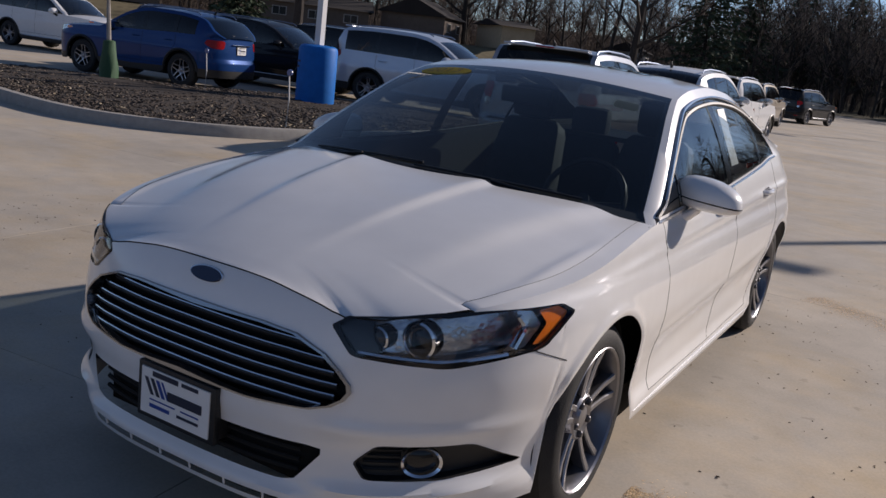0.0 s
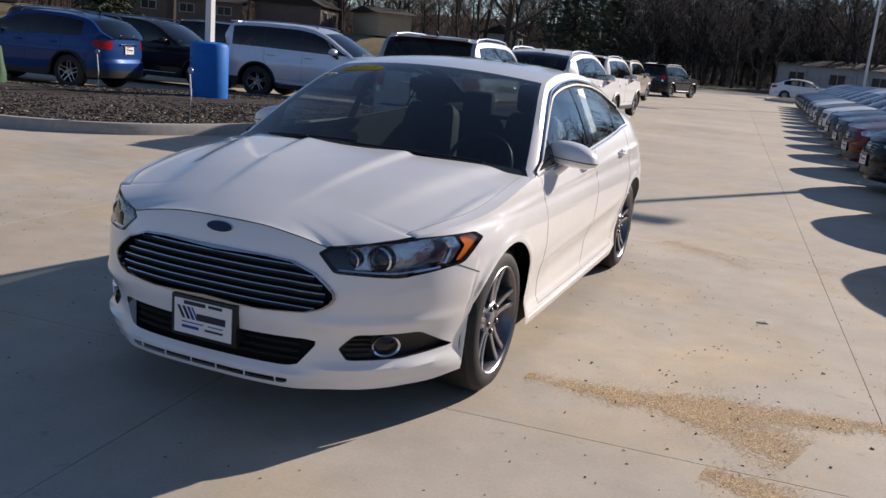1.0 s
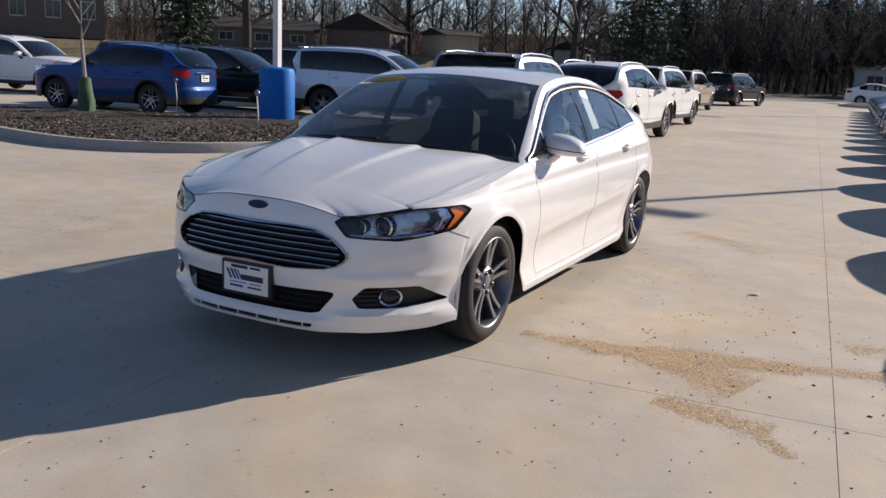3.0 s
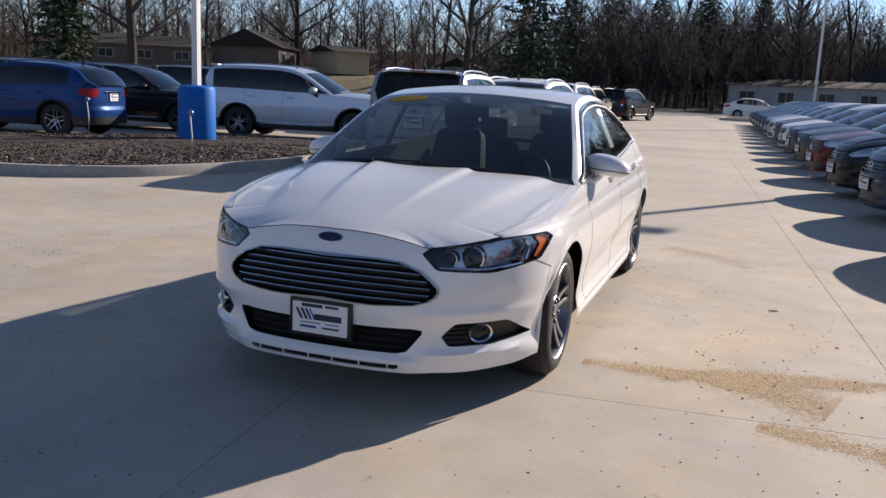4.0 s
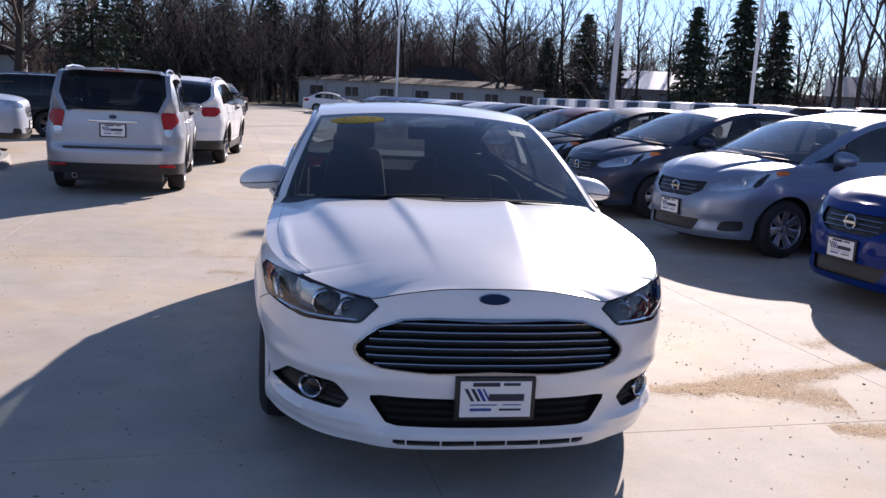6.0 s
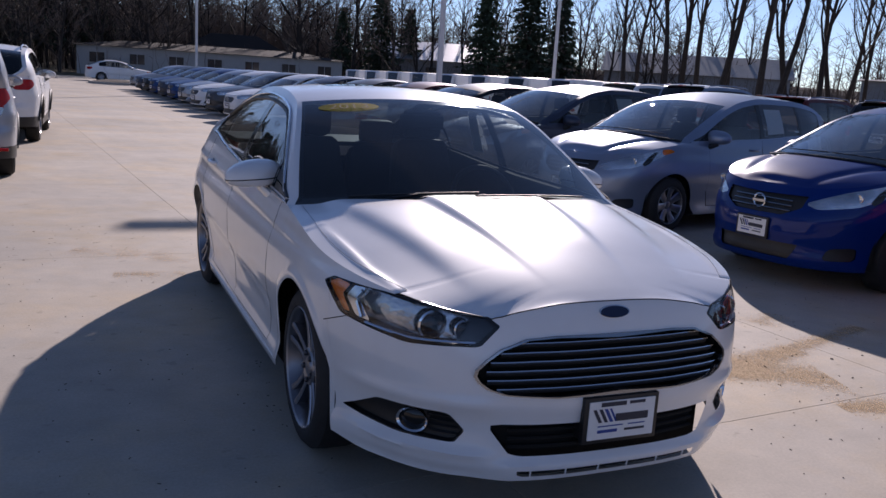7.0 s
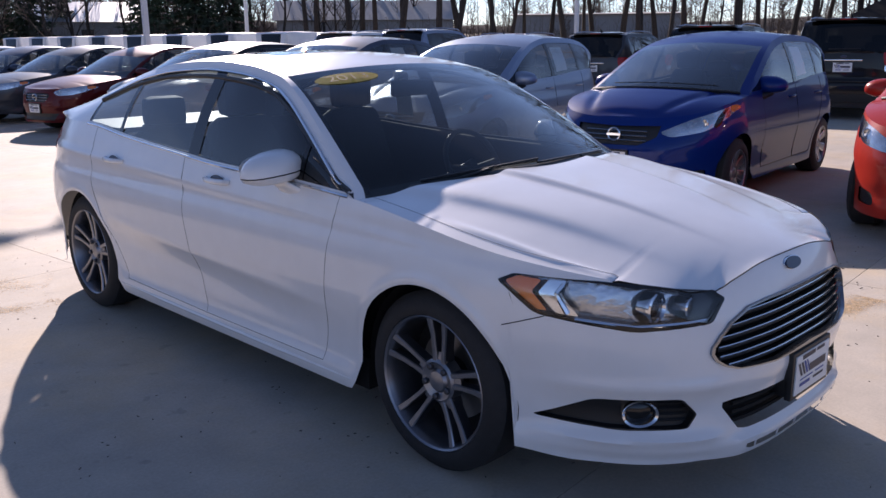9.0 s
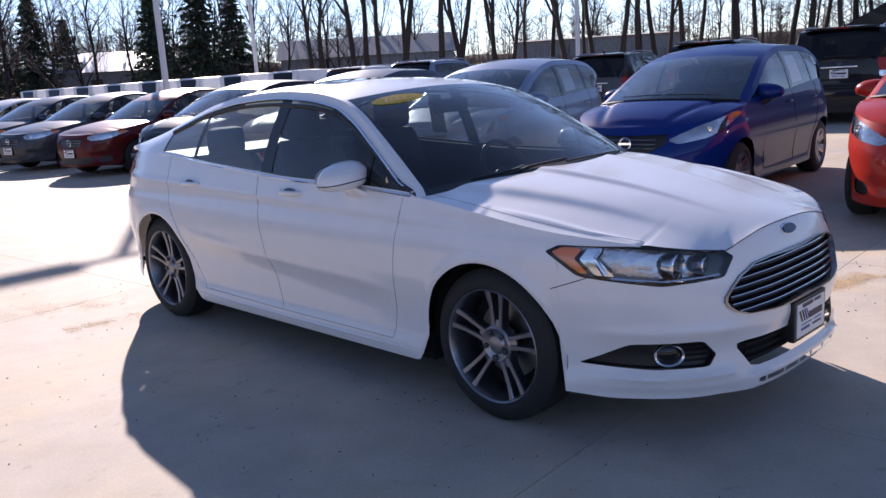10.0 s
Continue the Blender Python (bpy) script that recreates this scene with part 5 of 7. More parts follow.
def place(proto, x, y, h, paint=None, base=None, label="", scale=(1, 1, 1), group="", z=0.0):
    m = pose(x, y, z, 0, 0, turned(h))
    ob = copy_thing(proto, m)
    ob.scale = scale
    for o in ob.children_recursive:
        if o.type == "MESH" and paint and o.data.materials and o.data.materials[0] == base:
            o.material_slots[0].link = "OBJECT"
            o.material_slots[0].material = M[paint]
    tagged(ob, label, "car", group)
    return ob


def put_first(ob, x, y, h, scale=(1, 1, 1)):
    ob.matrix_basis = pose(x, y, 0, 0, 0, turned(h))
    ob.scale = scale


def scatter_chips(name, label, cat, count, where, size, mt, seed, flat=0.5):
    """Many small flakes in one mesh; where(rng) gives x, y, z."""
    r = random.Random(seed)
    vs, fs = [], []
    for _ in range(count):
        q = where(r)
        if q is None:
            continue
        x, y, z = q
        l, w = size * r.uniform(0.5, 1.6), size * r.uniform(0.2, 0.5)
        a, tilt = r.uniform(0, 6.283), r.uniform(-flat, flat)
        ca, sa = math.cos(a), math.sin(a)
        h = size * (0.08 if flat < 0.3 else 0.25)
        k = len(vs)
        for u, v, t in ((-1, -1, 0), (1, -0.7, 0), (0.8, 1, 0), (-0.9, 0.8, 0), (-0.8, -0.8, 1), (0.8, -0.5, 1), (0.6, 0.8, 1), (-0.7, 0.6, 1)):
            px, py = u * l / 2, v * w / 2
            vs.append((x + px * ca - py * sa, y + px * sa + py * ca, z + t * h + max(px * tilt, -0.004)))
        if flat < 0.3:
            fs += [(k + 4, k + 5, k + 6, k + 7)]
            continue
        fs += [(k + 4, k + 5, k + 6, k + 7), (k, k + 1, k + 5, k + 4), (k + 1, k + 2, k + 6, k + 5), (k + 2, k + 3, k + 7, k + 6), (k + 3, k, k + 4, k + 7)]
    me = bpy.data.meshes.new(name)
    me.from_pydata(vs, [], fs)
    me.materials.append(mt)
    return tagged(new(name, me), label, cat, kind="stuff")


def island_mat(name, a, b):
    m = bpy.data.materials.new(name)
    m.use_nodes = True
    nodes, links = m.node_tree.nodes, m.node_tree.links
    p = nodes["Principled BSDF"]
    p.inputs["Roughness"].default_value = 0.9
    g = nodes.new("ShaderNodeNewGeometry")
    r = nodes.new("ShaderNodeValToRGB")
    r.color_ramp.elements[0].color, r.color_ramp.elements[1].color = (*a, 1), (*b, 1)
    links.new(g.outputs["Random Per Island"], r.inputs[0])
    links.new(r.outputs[0], p.inputs["Base Color"])
    return m



# ---- ground ----
def concrete_mat(name, base):
    m = bpy.data.materials.new(name)
    m.use_nodes = True
    nodes, links = m.node_tree.nodes, m.node_tree.links
    p = nodes["Principled BSDF"]
    p.inputs["Roughness"].default_value = 0.82
    g = nodes.new("ShaderNodeNewGeometry")
    info = nodes.new("ShaderNodeObjectInfo")

    def noise_tex(scale, detail, rough=0.6):
        n = nodes.new("ShaderNodeTexNoise")
        n.inputs["Scale"].default_value, n.inputs["Detail"].default_value, n.inputs["Roughness"].default_value = scale, detail, rough
        links.new(g.outputs["Position"], n.inputs["Vector"])
        return n

    def rng_(src, a, b, lo, hi):
        r = nodes.new("ShaderNodeMapRange")
        r.inputs["From Min"].default_value, r.inputs["From Max"].default_value, r.inputs["To Min"].default_value, r.inputs["To Max"].default_value = a, b, lo, hi
        links.new(src, r.inputs["Value"])
        return r.outputs[0]

    def mul(a, b):
        q = nodes.new("ShaderNodeMath")
        q.operation = "MULTIPLY"
        links.new(a, q.inputs[0])
        links.new(b, q.inputs[1])
        return q.outputs[0]
    big = rng_(noise_tex(0.45, 4).outputs["Fac"], 0.3, 0.7, 0.86, 1.10)
    mid = rng_(noise_tex(3.5, 6, 0.65).outputs["Fac"], 0.3, 0.7, 0.90, 1.08)
    fine = rng_(noise_tex(70, 4, 0.7).outputs["Fac"], 0.25, 0.75, 0.88, 1.10)
    spots = rng_(noise_tex(9, 3, 0.5).outputs["Fac"], 0.66, 0.72, 1.0, 0.82)
    slab = rng_(info.outputs["Random"], 0, 1, 0.94, 1.05)
    f = mul(mul(mul(mul(big, mid), fine), spots), slab)
    tint = nodes.new("ShaderNodeMix")
    tint.data_type = "RGBA"
    tint.inputs[6].default_value = (*base, 1)
    tint.inputs[7].default_value = (base[0] * 1.12, base[1] * 1.0, base[2] * 0.80, 1)
    links.new(rng_(noise_tex(0.8, 5, 0.7).outputs["Fac"], 0.45, 0.72, 0.0, 1.0), tint.inputs[0])
    sc = nodes.new("ShaderNodeVectorMath")
    sc.operation = "SCALE"
    links.new(tint.outputs[2], sc.inputs[0])
    links.new(f, sc.inputs["Scale"])
    links.new(sc.outputs[0], p.inputs["Base Color"])
    b = nodes.new("ShaderNodeBump")
    b.inputs["Strength"].default_value, b.inputs["Distance"].default_value = 0.2, 0.003
    links.new(noise_tex(120, 4, 0.7).outputs["Fac"], b.inputs["Height"])
    links.new(b.outputs[0], p.inputs["Normal"])
    return m


M["concrete"] = concrete_mat("worn_concrete", (0.46, 0.41, 0.345))


def terrain(az, d):
    """Height of the land beyond the lot: it rises towards the houses."""
    w = max(0.0, min(1.0, (-12.0 - az) / 10.0))
    t = max(0.0, min(1.0, (d - 85.0) / 9.0))
    base = 0.0 if d < 84 else (0.1 + 0.3 * (d - 84) / 31 if d < 115 else 0.4 + 3.6 * (d - 115) / 85)
    return max(base, w * 2.2 * t * t * (3 - 2 * t))


M["grass"] = mat("winter_grass", (0.16, 0.13, 0.07), rough=0.95, grain=0.35, grain_scale=1.5, bump=0.6, bump_scale=20)
bm = bmesh.new()
n = 24
ring = [bm.verts.new((1500 * math.cos(6.28319 * k / n), 1500 * math.sin(6.28319 * k / n), -0.005)) for k in range(n)]
bm.faces.new(ring)
ground = tagged(part("ground", bm, M["concrete"], None, smooth=False), "pale worn concrete reaching past the lot", "ground", kind="structure")
bm = bmesh.new()
cols = []
for k in range(60):
    az = -100 + 200 * k / 59
    row = [(84.0, 0.0)] + [(d, terrain(az, d)) for d in (84.6, 88, 92, 96, 100, 105, 115, 140, 170, 200)]
    cols.append([bm.verts.new((math.sin(radians(az)) * d, math.cos(radians(az)) * d - 5, z)) for d, z in row])
grid_faces(bm, cols)
tagged(part("lawn", bm, M["grass"], None), "dormant brown grass beyond the lot", "lawn", kind="structure")

# slabs with open joints
GRID = pose(2.645, -1.60, 0, 0, 0, 4.6)
SX, SY, GAP = 2.86, 4.30, 0.0032
pav = tagged(new("pavement"), "concrete lot paved in large slabs", "pavement", kind="structure")
bm = bmesh.new()
x1, y1 = SX - GAP, SY - GAP
c_ = 0.0008
lowr = [bm.verts.new(p) for p in ((0, 0, -0.03), (x1, 0, -0.03), (x1, y1, -0.03), (0, y1, -0.03))]
midr = [bm.verts.new(p) for p in ((0, 0, -c_), (x1, 0, -c_), (x1, y1, -c_), (0, y1, -c_))]
topr = [bm.verts.new(p) for p in ((c_, c_, 0), (x1 - c_, c_, 0), (x1 - c_, y1 - c_, 0), (c_, y1 - c_, 0))]
for ra, rb in ((lowr, midr), (midr, topr)):
    for k in range(4):
        bm.faces.new((ra[k], ra[(k + 1) % 4], rb[(k + 1) % 4], rb[k]))
bm.faces.new(topr)
slab_me = mesh_of(bm, "slab", M["concrete"], smooth=False)
for i in range(-6, 8):
    for j in range(-3, 18):
        o = new("slab", slab_me)
        o.parent = pav
        o.matrix_basis = GRID @ pose(i * SX, j * SY, 0)

# sand, grit and litter on the slabs
M["sand"] = island_mat("sawdust_sand", (0.20, 0.10, 0.04), (1.0, 0.76, 0.46))
M["grit"] = island_mat("dark_grit", (0.03, 0.027, 0.022), (0.16, 0.13, 0.10))


def sand_strip(x0, y0, x1, y1, w0, w1, seed, dens=0.5):
    """Chips strewn along a stretch that widens from w0 to w1, thinning raggedly at its rim."""
    def f(r):
        t = r.uniform(-0.05, 1.05)
        w = w0 + (w1 - w0) * t
        u = r.gauss(0, 0.6)
        dx, dy = x1 - x0, y1 - y0
        ln = math.hypot(dx, dy)
        x, y = x0 + dx * t - dy / ln * u * w, y0 + dy * t + dx / ln * u * w
        if noise.noise((x * 5.0, y * 5.0, seed)) * 0.8 + noise.noise((x * 17.0, y * 17.0, seed)) * 0.5 + r.uniform(-0.75, 0.75) < -dens + 0.40:
            return None
        return x, y, 0.0005
    return f


_strips = [(1.00, -1.15, 1.45, -1.17, 0.05, 0.08, 3, 0.35, 3200), (1.40, -1.17, 1.90, -1.04, 0.08, 0.13, 4, 0.6, 6000), (1.85, -1.05, 2.40, -0.88, 0.13, 0.07, 5, 0.6, 6000), (2.35, -0.89, 3.30, -0.58, 0.065, 0.05, 6, 0.5, 4800),
           (1.70, -1.18, 2.20, -1.34, 0.06, 0.17, 7, 0.6, 6000), (1.90, -1.74, 2.38, -1.82, 0.06, 0.09, 8, 0.45, 3200), (2.36, -1.86, 2.50, -2.04, 0.05, 0.03, 9, 0.3, 700), (2.65, -0.32, 2.95, -0.18, 0.10, 0.10, 10, 0.15, 1200),
           (1.10, 2.75, 1.85, 2.25, 0.12, 0.16, 11, 0.3, 3600), (2.40, 2.50, 4.20, 2.60, 0.10, 0.10, 12, 0.3, 2600), (-1.70, 2.65, -0.90, 2.20, 0.14, 0.14, 13, 0.15, 2600), (-1.45, 1.75, -1.00, 1.70, 0.08, 0.08, 14, 0.15, 1200)]
for k, q in enumerate(_strips):
    scatter_chips("sawdust", "pale tan sawdust and sand drifted along the joints", "sawdust", int(q[8] * 2.3), sand_strip(*q[:8]), 0.0105, M["sand"], 31 + k, 0.2)
    scatter_chips("sawdust", "loose tan wood chips strewn beside the drifts", "sawdust", int(q[8] * 0.22), sand_strip(*q[:4], q[4] * 2.4, q[5] * 2.4, q[6], 0.5), 0.010, M["sand"], 61 + k, 0.2)


def grit_at(r):
    x, y = r.uniform(-4.5, 4.5), r.uniform(-4.0, 4.0)
    if noise.noise((x * 0.7, y * 0.7, 4.0)) + r.uniform(-0.5, 0.5) < 0.05:
        return None
    return x, y, 0.0005


scatter_chips("grit", "dark bits of grit scattered over the concrete", "grit", 2600, grit_at, 0.010, M["grit"], 41, 0.4)
scatter_chips("leaf_bits", "dark leaf bits lying in the sawdust", "leaf bits", 30, lambda r: (r.uniform(1.2, 3.0), r.gauss(-1.2, 0.3), 0.001), 0.018, M["grit"], 42)
scrap = bmesh.new()
_g = [[scrap.verts.new((0.05 * (i - 1.5) + 0.01 * math.sin(i * 3 + j), 0.03 * (j - 1.5), 0.012 + 0.018 * math.sin(i * 2.1 + j * 1.7) ** 2)) for j in range(4)] for i in range(4)]
grid_faces(scrap, _g)
bmesh.ops.solidify(scrap, geom=scrap.faces[:], thickness=0.006)
tagged(part("paper_scrap", scrap, M["white_plastic"], None, m=pose(1.99, 0.63, 0.0, 0, 0, 25) @ Matrix.Scale(0.55, 4)), "crumpled white paper scrap lying on the concrete", "litter")

hero, hsh, hi = build_car(SEDAN, "pearl white four-door sedan parked on the concrete lot", "car", "pearl", fine=2.0)


def both(name, make, mt, parent, label=""):
    """The same piece on the left and on the right."""
    out = []
    for sx in (1, -1):
        b = make()
        out.append(part(name, b if sx > 0 else flip_x(b), M[mt] if isinstance(mt, str) else mt, parent, label))
    return out


def wall_line(sh, pts, out=0.0, n=6):
    """A line on the wall through (a, z) corners, as points."""
    res = []
    for (a0, z0), (a1, z1) in zip(pts, pts[1:]):
        for k in range(n):
            t = k / n
            res.append(sh.P(a0 + (a1 - a0) * t, z0 + (z1 - z0) * t, out))
    res.append(sh.P(*pts[-1], out))
    return res


def hero_details():
    sh, root, O = hsh, hero, hi["outl"]
    A, Y = sh.a_of_x, sh.a_of_y
    c = sh.c
    # grille: surround, slats with bright lips
    bm = bmesh.new()
    gp = [p for p in O["grille"][0] if p[0] >= 0]
    loop = [(-a, z) for a, z in reversed(gp)] + gp
    dense = []
    for k in range(len(loop)):
        p0, p1 = loop[k], loop[(k + 1) % len(loop)]
        for q in range(6):
            dense.append((p0[0] + (p1[0] - p0[0]) * q / 6, p0[1] + (p1[1] - p0[1]) * q / 6))
    rim_band(bm, sh, dense, 0.010, 0.06, width=0.012)
    gr = part("grille", bm, M["dark_chrome"], root, "black grille with bright slats and a chrome surround")
    hw = spline([(0.49, 0.42), (0.515, 0.455), (0.545, 0.495), (0.59, 0.50), (0.63, 0.465), (0.66, 0.43), (0.69, 0.36), (0.70, 0.33)])
    for k in range(6):
        z = 0.521 + 0.0295 * k
        w = hw(z) - 0.012
        for nm, dz, r1, mt, o in (("slat", 0.0, 0.0105, "black_plastic", -0.024), ("slat_lip", 0.0085, 0.0030, "chrome", -0.011)):
            pts = []
            for x in np.linspace(-w, w, 25):
                bend = -0.006 * max(0, (abs(x) - 0.33) / 0.15)
                p = sh.P(A(abs(x)), z + dz + bend, o)
                pts.append((math.copysign(p.x, x), p.y, p.z))
            bm = bmesh.new()
            tube(bm, pts, r1, 6)
            part(nm, bm, M[mt], gr)
    # badge: plain oval
    for sc, yo, mt, nm in ((1.0, 0.006, "chrome", "badge"), (0.9, 0.010, "badge_blue", "badge")):
        bm = bmesh.new()
        z0 = 0.770
        ring = []
        for q in range(32):
            a = 2 * math.pi * q / 32
            x, z = 0.062 * sc * math.cos(a), z0 + 0.0195 * sc * math.sin(a)
            p = sh.P(A(abs(x)), z, yo)
            ring.append(bm.verts.new((x, p.y, z)))
        bm.faces.new(ring)
        ext = bmesh.ops.extrude_face_region(bm, geom=bm.faces[:])
        bmesh.ops.translate(bm, vec=(0, 0.012, 0), verts=[v for v in ext["geom"] if isinstance(v, bmesh.types.BMVert)])
        part(nm, bm, M[mt], root)
    # headlamps
    hl = O["headlamp"][0]
    covers = []
    for sx in (1, -1):
        def side_bm(b):
            return b if sx > 0 else flip_x(b)
        bowl = hi["made"]["headlamp", sx]
        bm = bmesh.new()
        rim_band(bm, sh, hl, 0.002, 0.062, width=0.015)
        part("headlamp_trim", side_bm(bm), M["gloss_black"], bowl)
        cv = part("headlamp_cover", side_bm(patch(sh, hl, 0.001, 6)), M["lens"], bowl)
        cv.visible_shadow = False
        am = rounded([(Y(-1.905), 0.700), (Y(-1.865), 0.700), (Y(-1.755), 0.777), (Y(-1.80), 0.797), (Y(-1.88), 0.792), (Y(-1.85), 0.755)], 0.15, 2)
        part("amber_reflector", side_bm(patch(sh, am, -0.012, 3)), M["amber"], bowl)
        ch = rounded([(Y(-2.00), 0.688), (Y(-1.93), 0.694), (Y(-1.87), 0.752), (Y(-1.90), 0.792), (Y(-1.955), 0.794), (Y(-1.94), 0.752)], 0.12, 2)
        part("chrome_bezel", side_bm(patch(sh, ch, -0.016, 3)), M["chrome"], bowl)
        ib = rounded([(A(0.455), 0.733), (A(0.517), 0.670), (A(0.60), 0.666), (A(0.565), 0.706), (A(0.555), 0.765), (A(0.49), 0.755)], 0.12, 2)
        part("inner_bezel", side_bm(patch(sh, ib, -0.018, 3)), M["gloss_black"], bowl)
        # projector, inner reflector, chrome steps
        for x0, r0, z0, dep in ((0.67, 0.040, 0.714, 0.03), (0.575, 0.026, 0.712, 0.02)):
            p = sh.P(A(x0), z0, -dep)
            bm = bmesh.new()
            lathe(bm, [(0.04, r0 * 1.25), (-0.004, r0 * 1.28), (-0.008, r0 * 1.12), (0.0, r0), (0.02, r0 * 0.9)], 24, "y", cx=p.x, cy=p.y, cz=p.z)
            pj = part("projector_ring", side_bm(bm), M["chrome"], bowl)
            bm = bmesh.new()
            lathe(bm, [(0.012, r0 * 0.98), (0.004, r0 * 0.85), (-0.003, r0 * 0.5), (-0.005, 0.0005)], 24, "y", cx=p.x, cy=p.y, cz=p.z)
            part("projector_lens", side_bm(bm), M["gloss_black"], bowl)
        bm = bmesh.new()
        tube(bm, wall_line(sh, [(A(0.53), 0.674), (A(0.72), 0.666), (A(0.82), 0.682)], -0.008), 0.007, 6)
        part("lamp_strip", side_bm(bm), M["chrome"], bowl)
        bm = bmesh.new()
        tube(bm, wall_line(sh, [(A(0.83), 0.695), (Y(-1.93), 0.755), (Y(-1.95), 0.782)], -0.012), 0.009, 6)
        part("lamp_strip", side_bm(bm), M["chrome"], bowl)
    # fog lamps
    fog = O["fog"][0]
    for sx in (1, -1):
        rec = hi["made"]["fog", sx]
        bm = bmesh.new()
        rim_band(bm, sh, fog, 0.001, 0.034, width=0.006)
        part("fog_trim", bm if sx > 0 else flip_x(bm), M["black_plastic"], rec)
        p = sh.P(A(0.700), 0.378, 0.002)
        d = sh.at_a(A(0.700))[2]
        ang = math.degrees(math.atan2(d[0], -d[1]))
        m = pose(p.x * sx, p.y, p.z, 0, 0, ang * 0.9 * sx) @ Matrix.Diagonal((1.3, 1.0, 0.98, 1.0))
        bm = bmesh.new()
        lathe(bm, [(0.05, 0.041), (-0.006, 0.047), (-0.012, 0.044), (-0.006, 0.038), (0.02, 0.035)], 28, "y")
        fl = part("fog_ring", bm, M["chrome"], rec, m=m)
        bm = bmesh.new()
        lathe(bm, [(0.012, 0.037), (0.004, 0.027), (0.002, 0.0005)], 28, "y")
        part("fog_lens", bm, M["pane"] if "pane" in M else M["gloss_black"], rec, m=m)
        for k in range(4):
            bm = bmesh.new()
            z = 0.345 + 0.02 * k
            tube(bm, wall_line(sh, [(A(0.57), z), (A(0.66), z)], -0.024), 0.004, 4)
            part("fog_rib", bm if sx > 0 else flip_x(bm), M["black_plastic"], rec)
    # lower intake bars and chin slot webs
    for k in range(3):
        bm = bmesh.new()
        z = 0.312 + 0.03 * k
        pts = []
        for x in np.linspace(-0.40, 0.40, 15):
            p = sh.P(A(abs(x)), z, -0.03)
            pts.append((math.copysign(p.x, x), p.y, p.z))
        tube(bm, pts, 0.007, 6)
        part("intake_bar", bm, M["dark_void"], root)
    for x in (-0.32, -0.19, -0.06, 0.06, 0.19, 0.32):
        bm = bmesh.new()
        p, q = sh.P(A(abs(x)), 0.222, -0.004), sh.P(A(abs(x)), 0.243, -0.004)
        sg = math.copysign(1, x)
        tube(bm, [(p.x * sg, p.y, p.z), (q.x * sg, q.y, q.z)], 0.0035, 6)
        part("chin_web", bm, M["pearl"], root)
    # plate carrier and card
    y = sh.P(0, 0.41, 0).y
    plate(root, pose(0.005, y - 0.022, 0.412), w=0.270, h=0.138)
    bm = bmesh.new()
    box(bm, -0.145, 0.155, y - 0.018, y + 0.05, 0.335, 0.490, 0.008)
    part("plate_carrier", bm, M["black_plastic"], root)
    # panel gaps
    def gap(make):
        both("panel_gap", make, "dark_void", root)
    for key in ("front_door", "rear_door"):
        poly = [p for p in O[key][0]]
        if key == "front_door":
            low, a_l, a_r = poly[:4], Y(-0.92), Y(0.285)
        else:
            low, a_l, a_r = [poly[8]] + poly[:4], Y(0.285), Y(1.32)
        zt = lambda a: sh.top(float(np.interp(a, sh.a, sh.pts[:, 1]))) - 0.004
        pts = [(a_l, zt(a_l))] + low + [(a_r, zt(a_r))]

        def mk(pts=pts):
            b = bmesh.new()
            tube(b, wall_line(sh, pts, 0.0, 14), 0.0012, 5)
            return b
        gap(mk)

    def mk2():
        b = bmesh.new()
        tube(b, wall_line(sh, [(Y(-1.90), 0.685), (Y(-1.76), 0.635)], 0.0), 0.0018, 5)
        return b
    gap(mk2)
    hr, ih, nc = hi["hood_rows"], hi["i_h"], hi["ncut"]

    def mk3():
        b = bmesh.new()
        tube(b, [r[0] + Vector((0, 0, 0.001)) for r in hr[:ih + 1]], 0.0022, 5)
        return b
    gap(mk3)

    def mk4():
        b = bmesh.new()
        tube(b, [p + Vector((0, 0, 0.001)) for p in hr[ih][:nc + 1]] + [r[nc] + Vector((0, 0, 0.001)) for r in hr[ih + 1:]], 0.0005, 5)
        return b
    gap(mk4)
    # door handles
    for sx in (1, -1):
        for yh in (-0.05, 0.99):
            z = 0.915
            bm = bmesh.new()
            pts = [sh.P(Y(yh - 0.10 + 0.2 * t), z, -0.004 + 0.034 * math.sin(math.pi * t) ** 0.5) for t in np.linspace(0, 1, 11)]
            tube(bm, pts, [0.010] + [0.013] * 9 + [0.010], 8)
            if sx < 0:
                flip_x(bm)
            part("door_handle", bm, M["pearl"], root)
            bm = bmesh.new()
            for v in lathe(bm, [(0, 0.04), (0.001, 0.0005)], 20, "x")[0]:
                pass
            p = sh.P(Y(yh), z, 0.001)
            for v in bm.verts:
                v.co = Vector(((p.x + v.co.x) * sx, p.y + v.co.y * 1.5, p.z + v.co.z * 0.6))
            part("handle_cup", bm, M["dark_chrome"], root)
    # windshield fittings
    ys, side = hi["ys"], hi["side"]
    bow_f, crown = spline(c["bow"]), spline(c["crown"])

    def T(s, y, up=0.0):
        Rx = np.interp(y, ys, [r[-1].x for r in side])
        Rz = np.interp(y, ys, [r[-1].z for r in side])
        q = Vector((Rx * s, y - bow_f(y) * (1 - s * s), Rz + crown(y) * (1 - s * s)))
        return q + Vector((0, -0.5, 0.86)) * up

    def glass_patch(s0, s1, y0, y1, up, oval, n=28):
        bm = bmesh.new()
        sc, yc = (s0 + s1) / 2, (y0 + y1) / 2
        prev = None
        for f in (1.0, 0.6, 0.25):
            cur = []
            for q in range(n):
                a = 2 * math.pi * q / n
                e = 1.0 if oval else 0.25
                cs, sn = math.cos(a), math.sin(a)
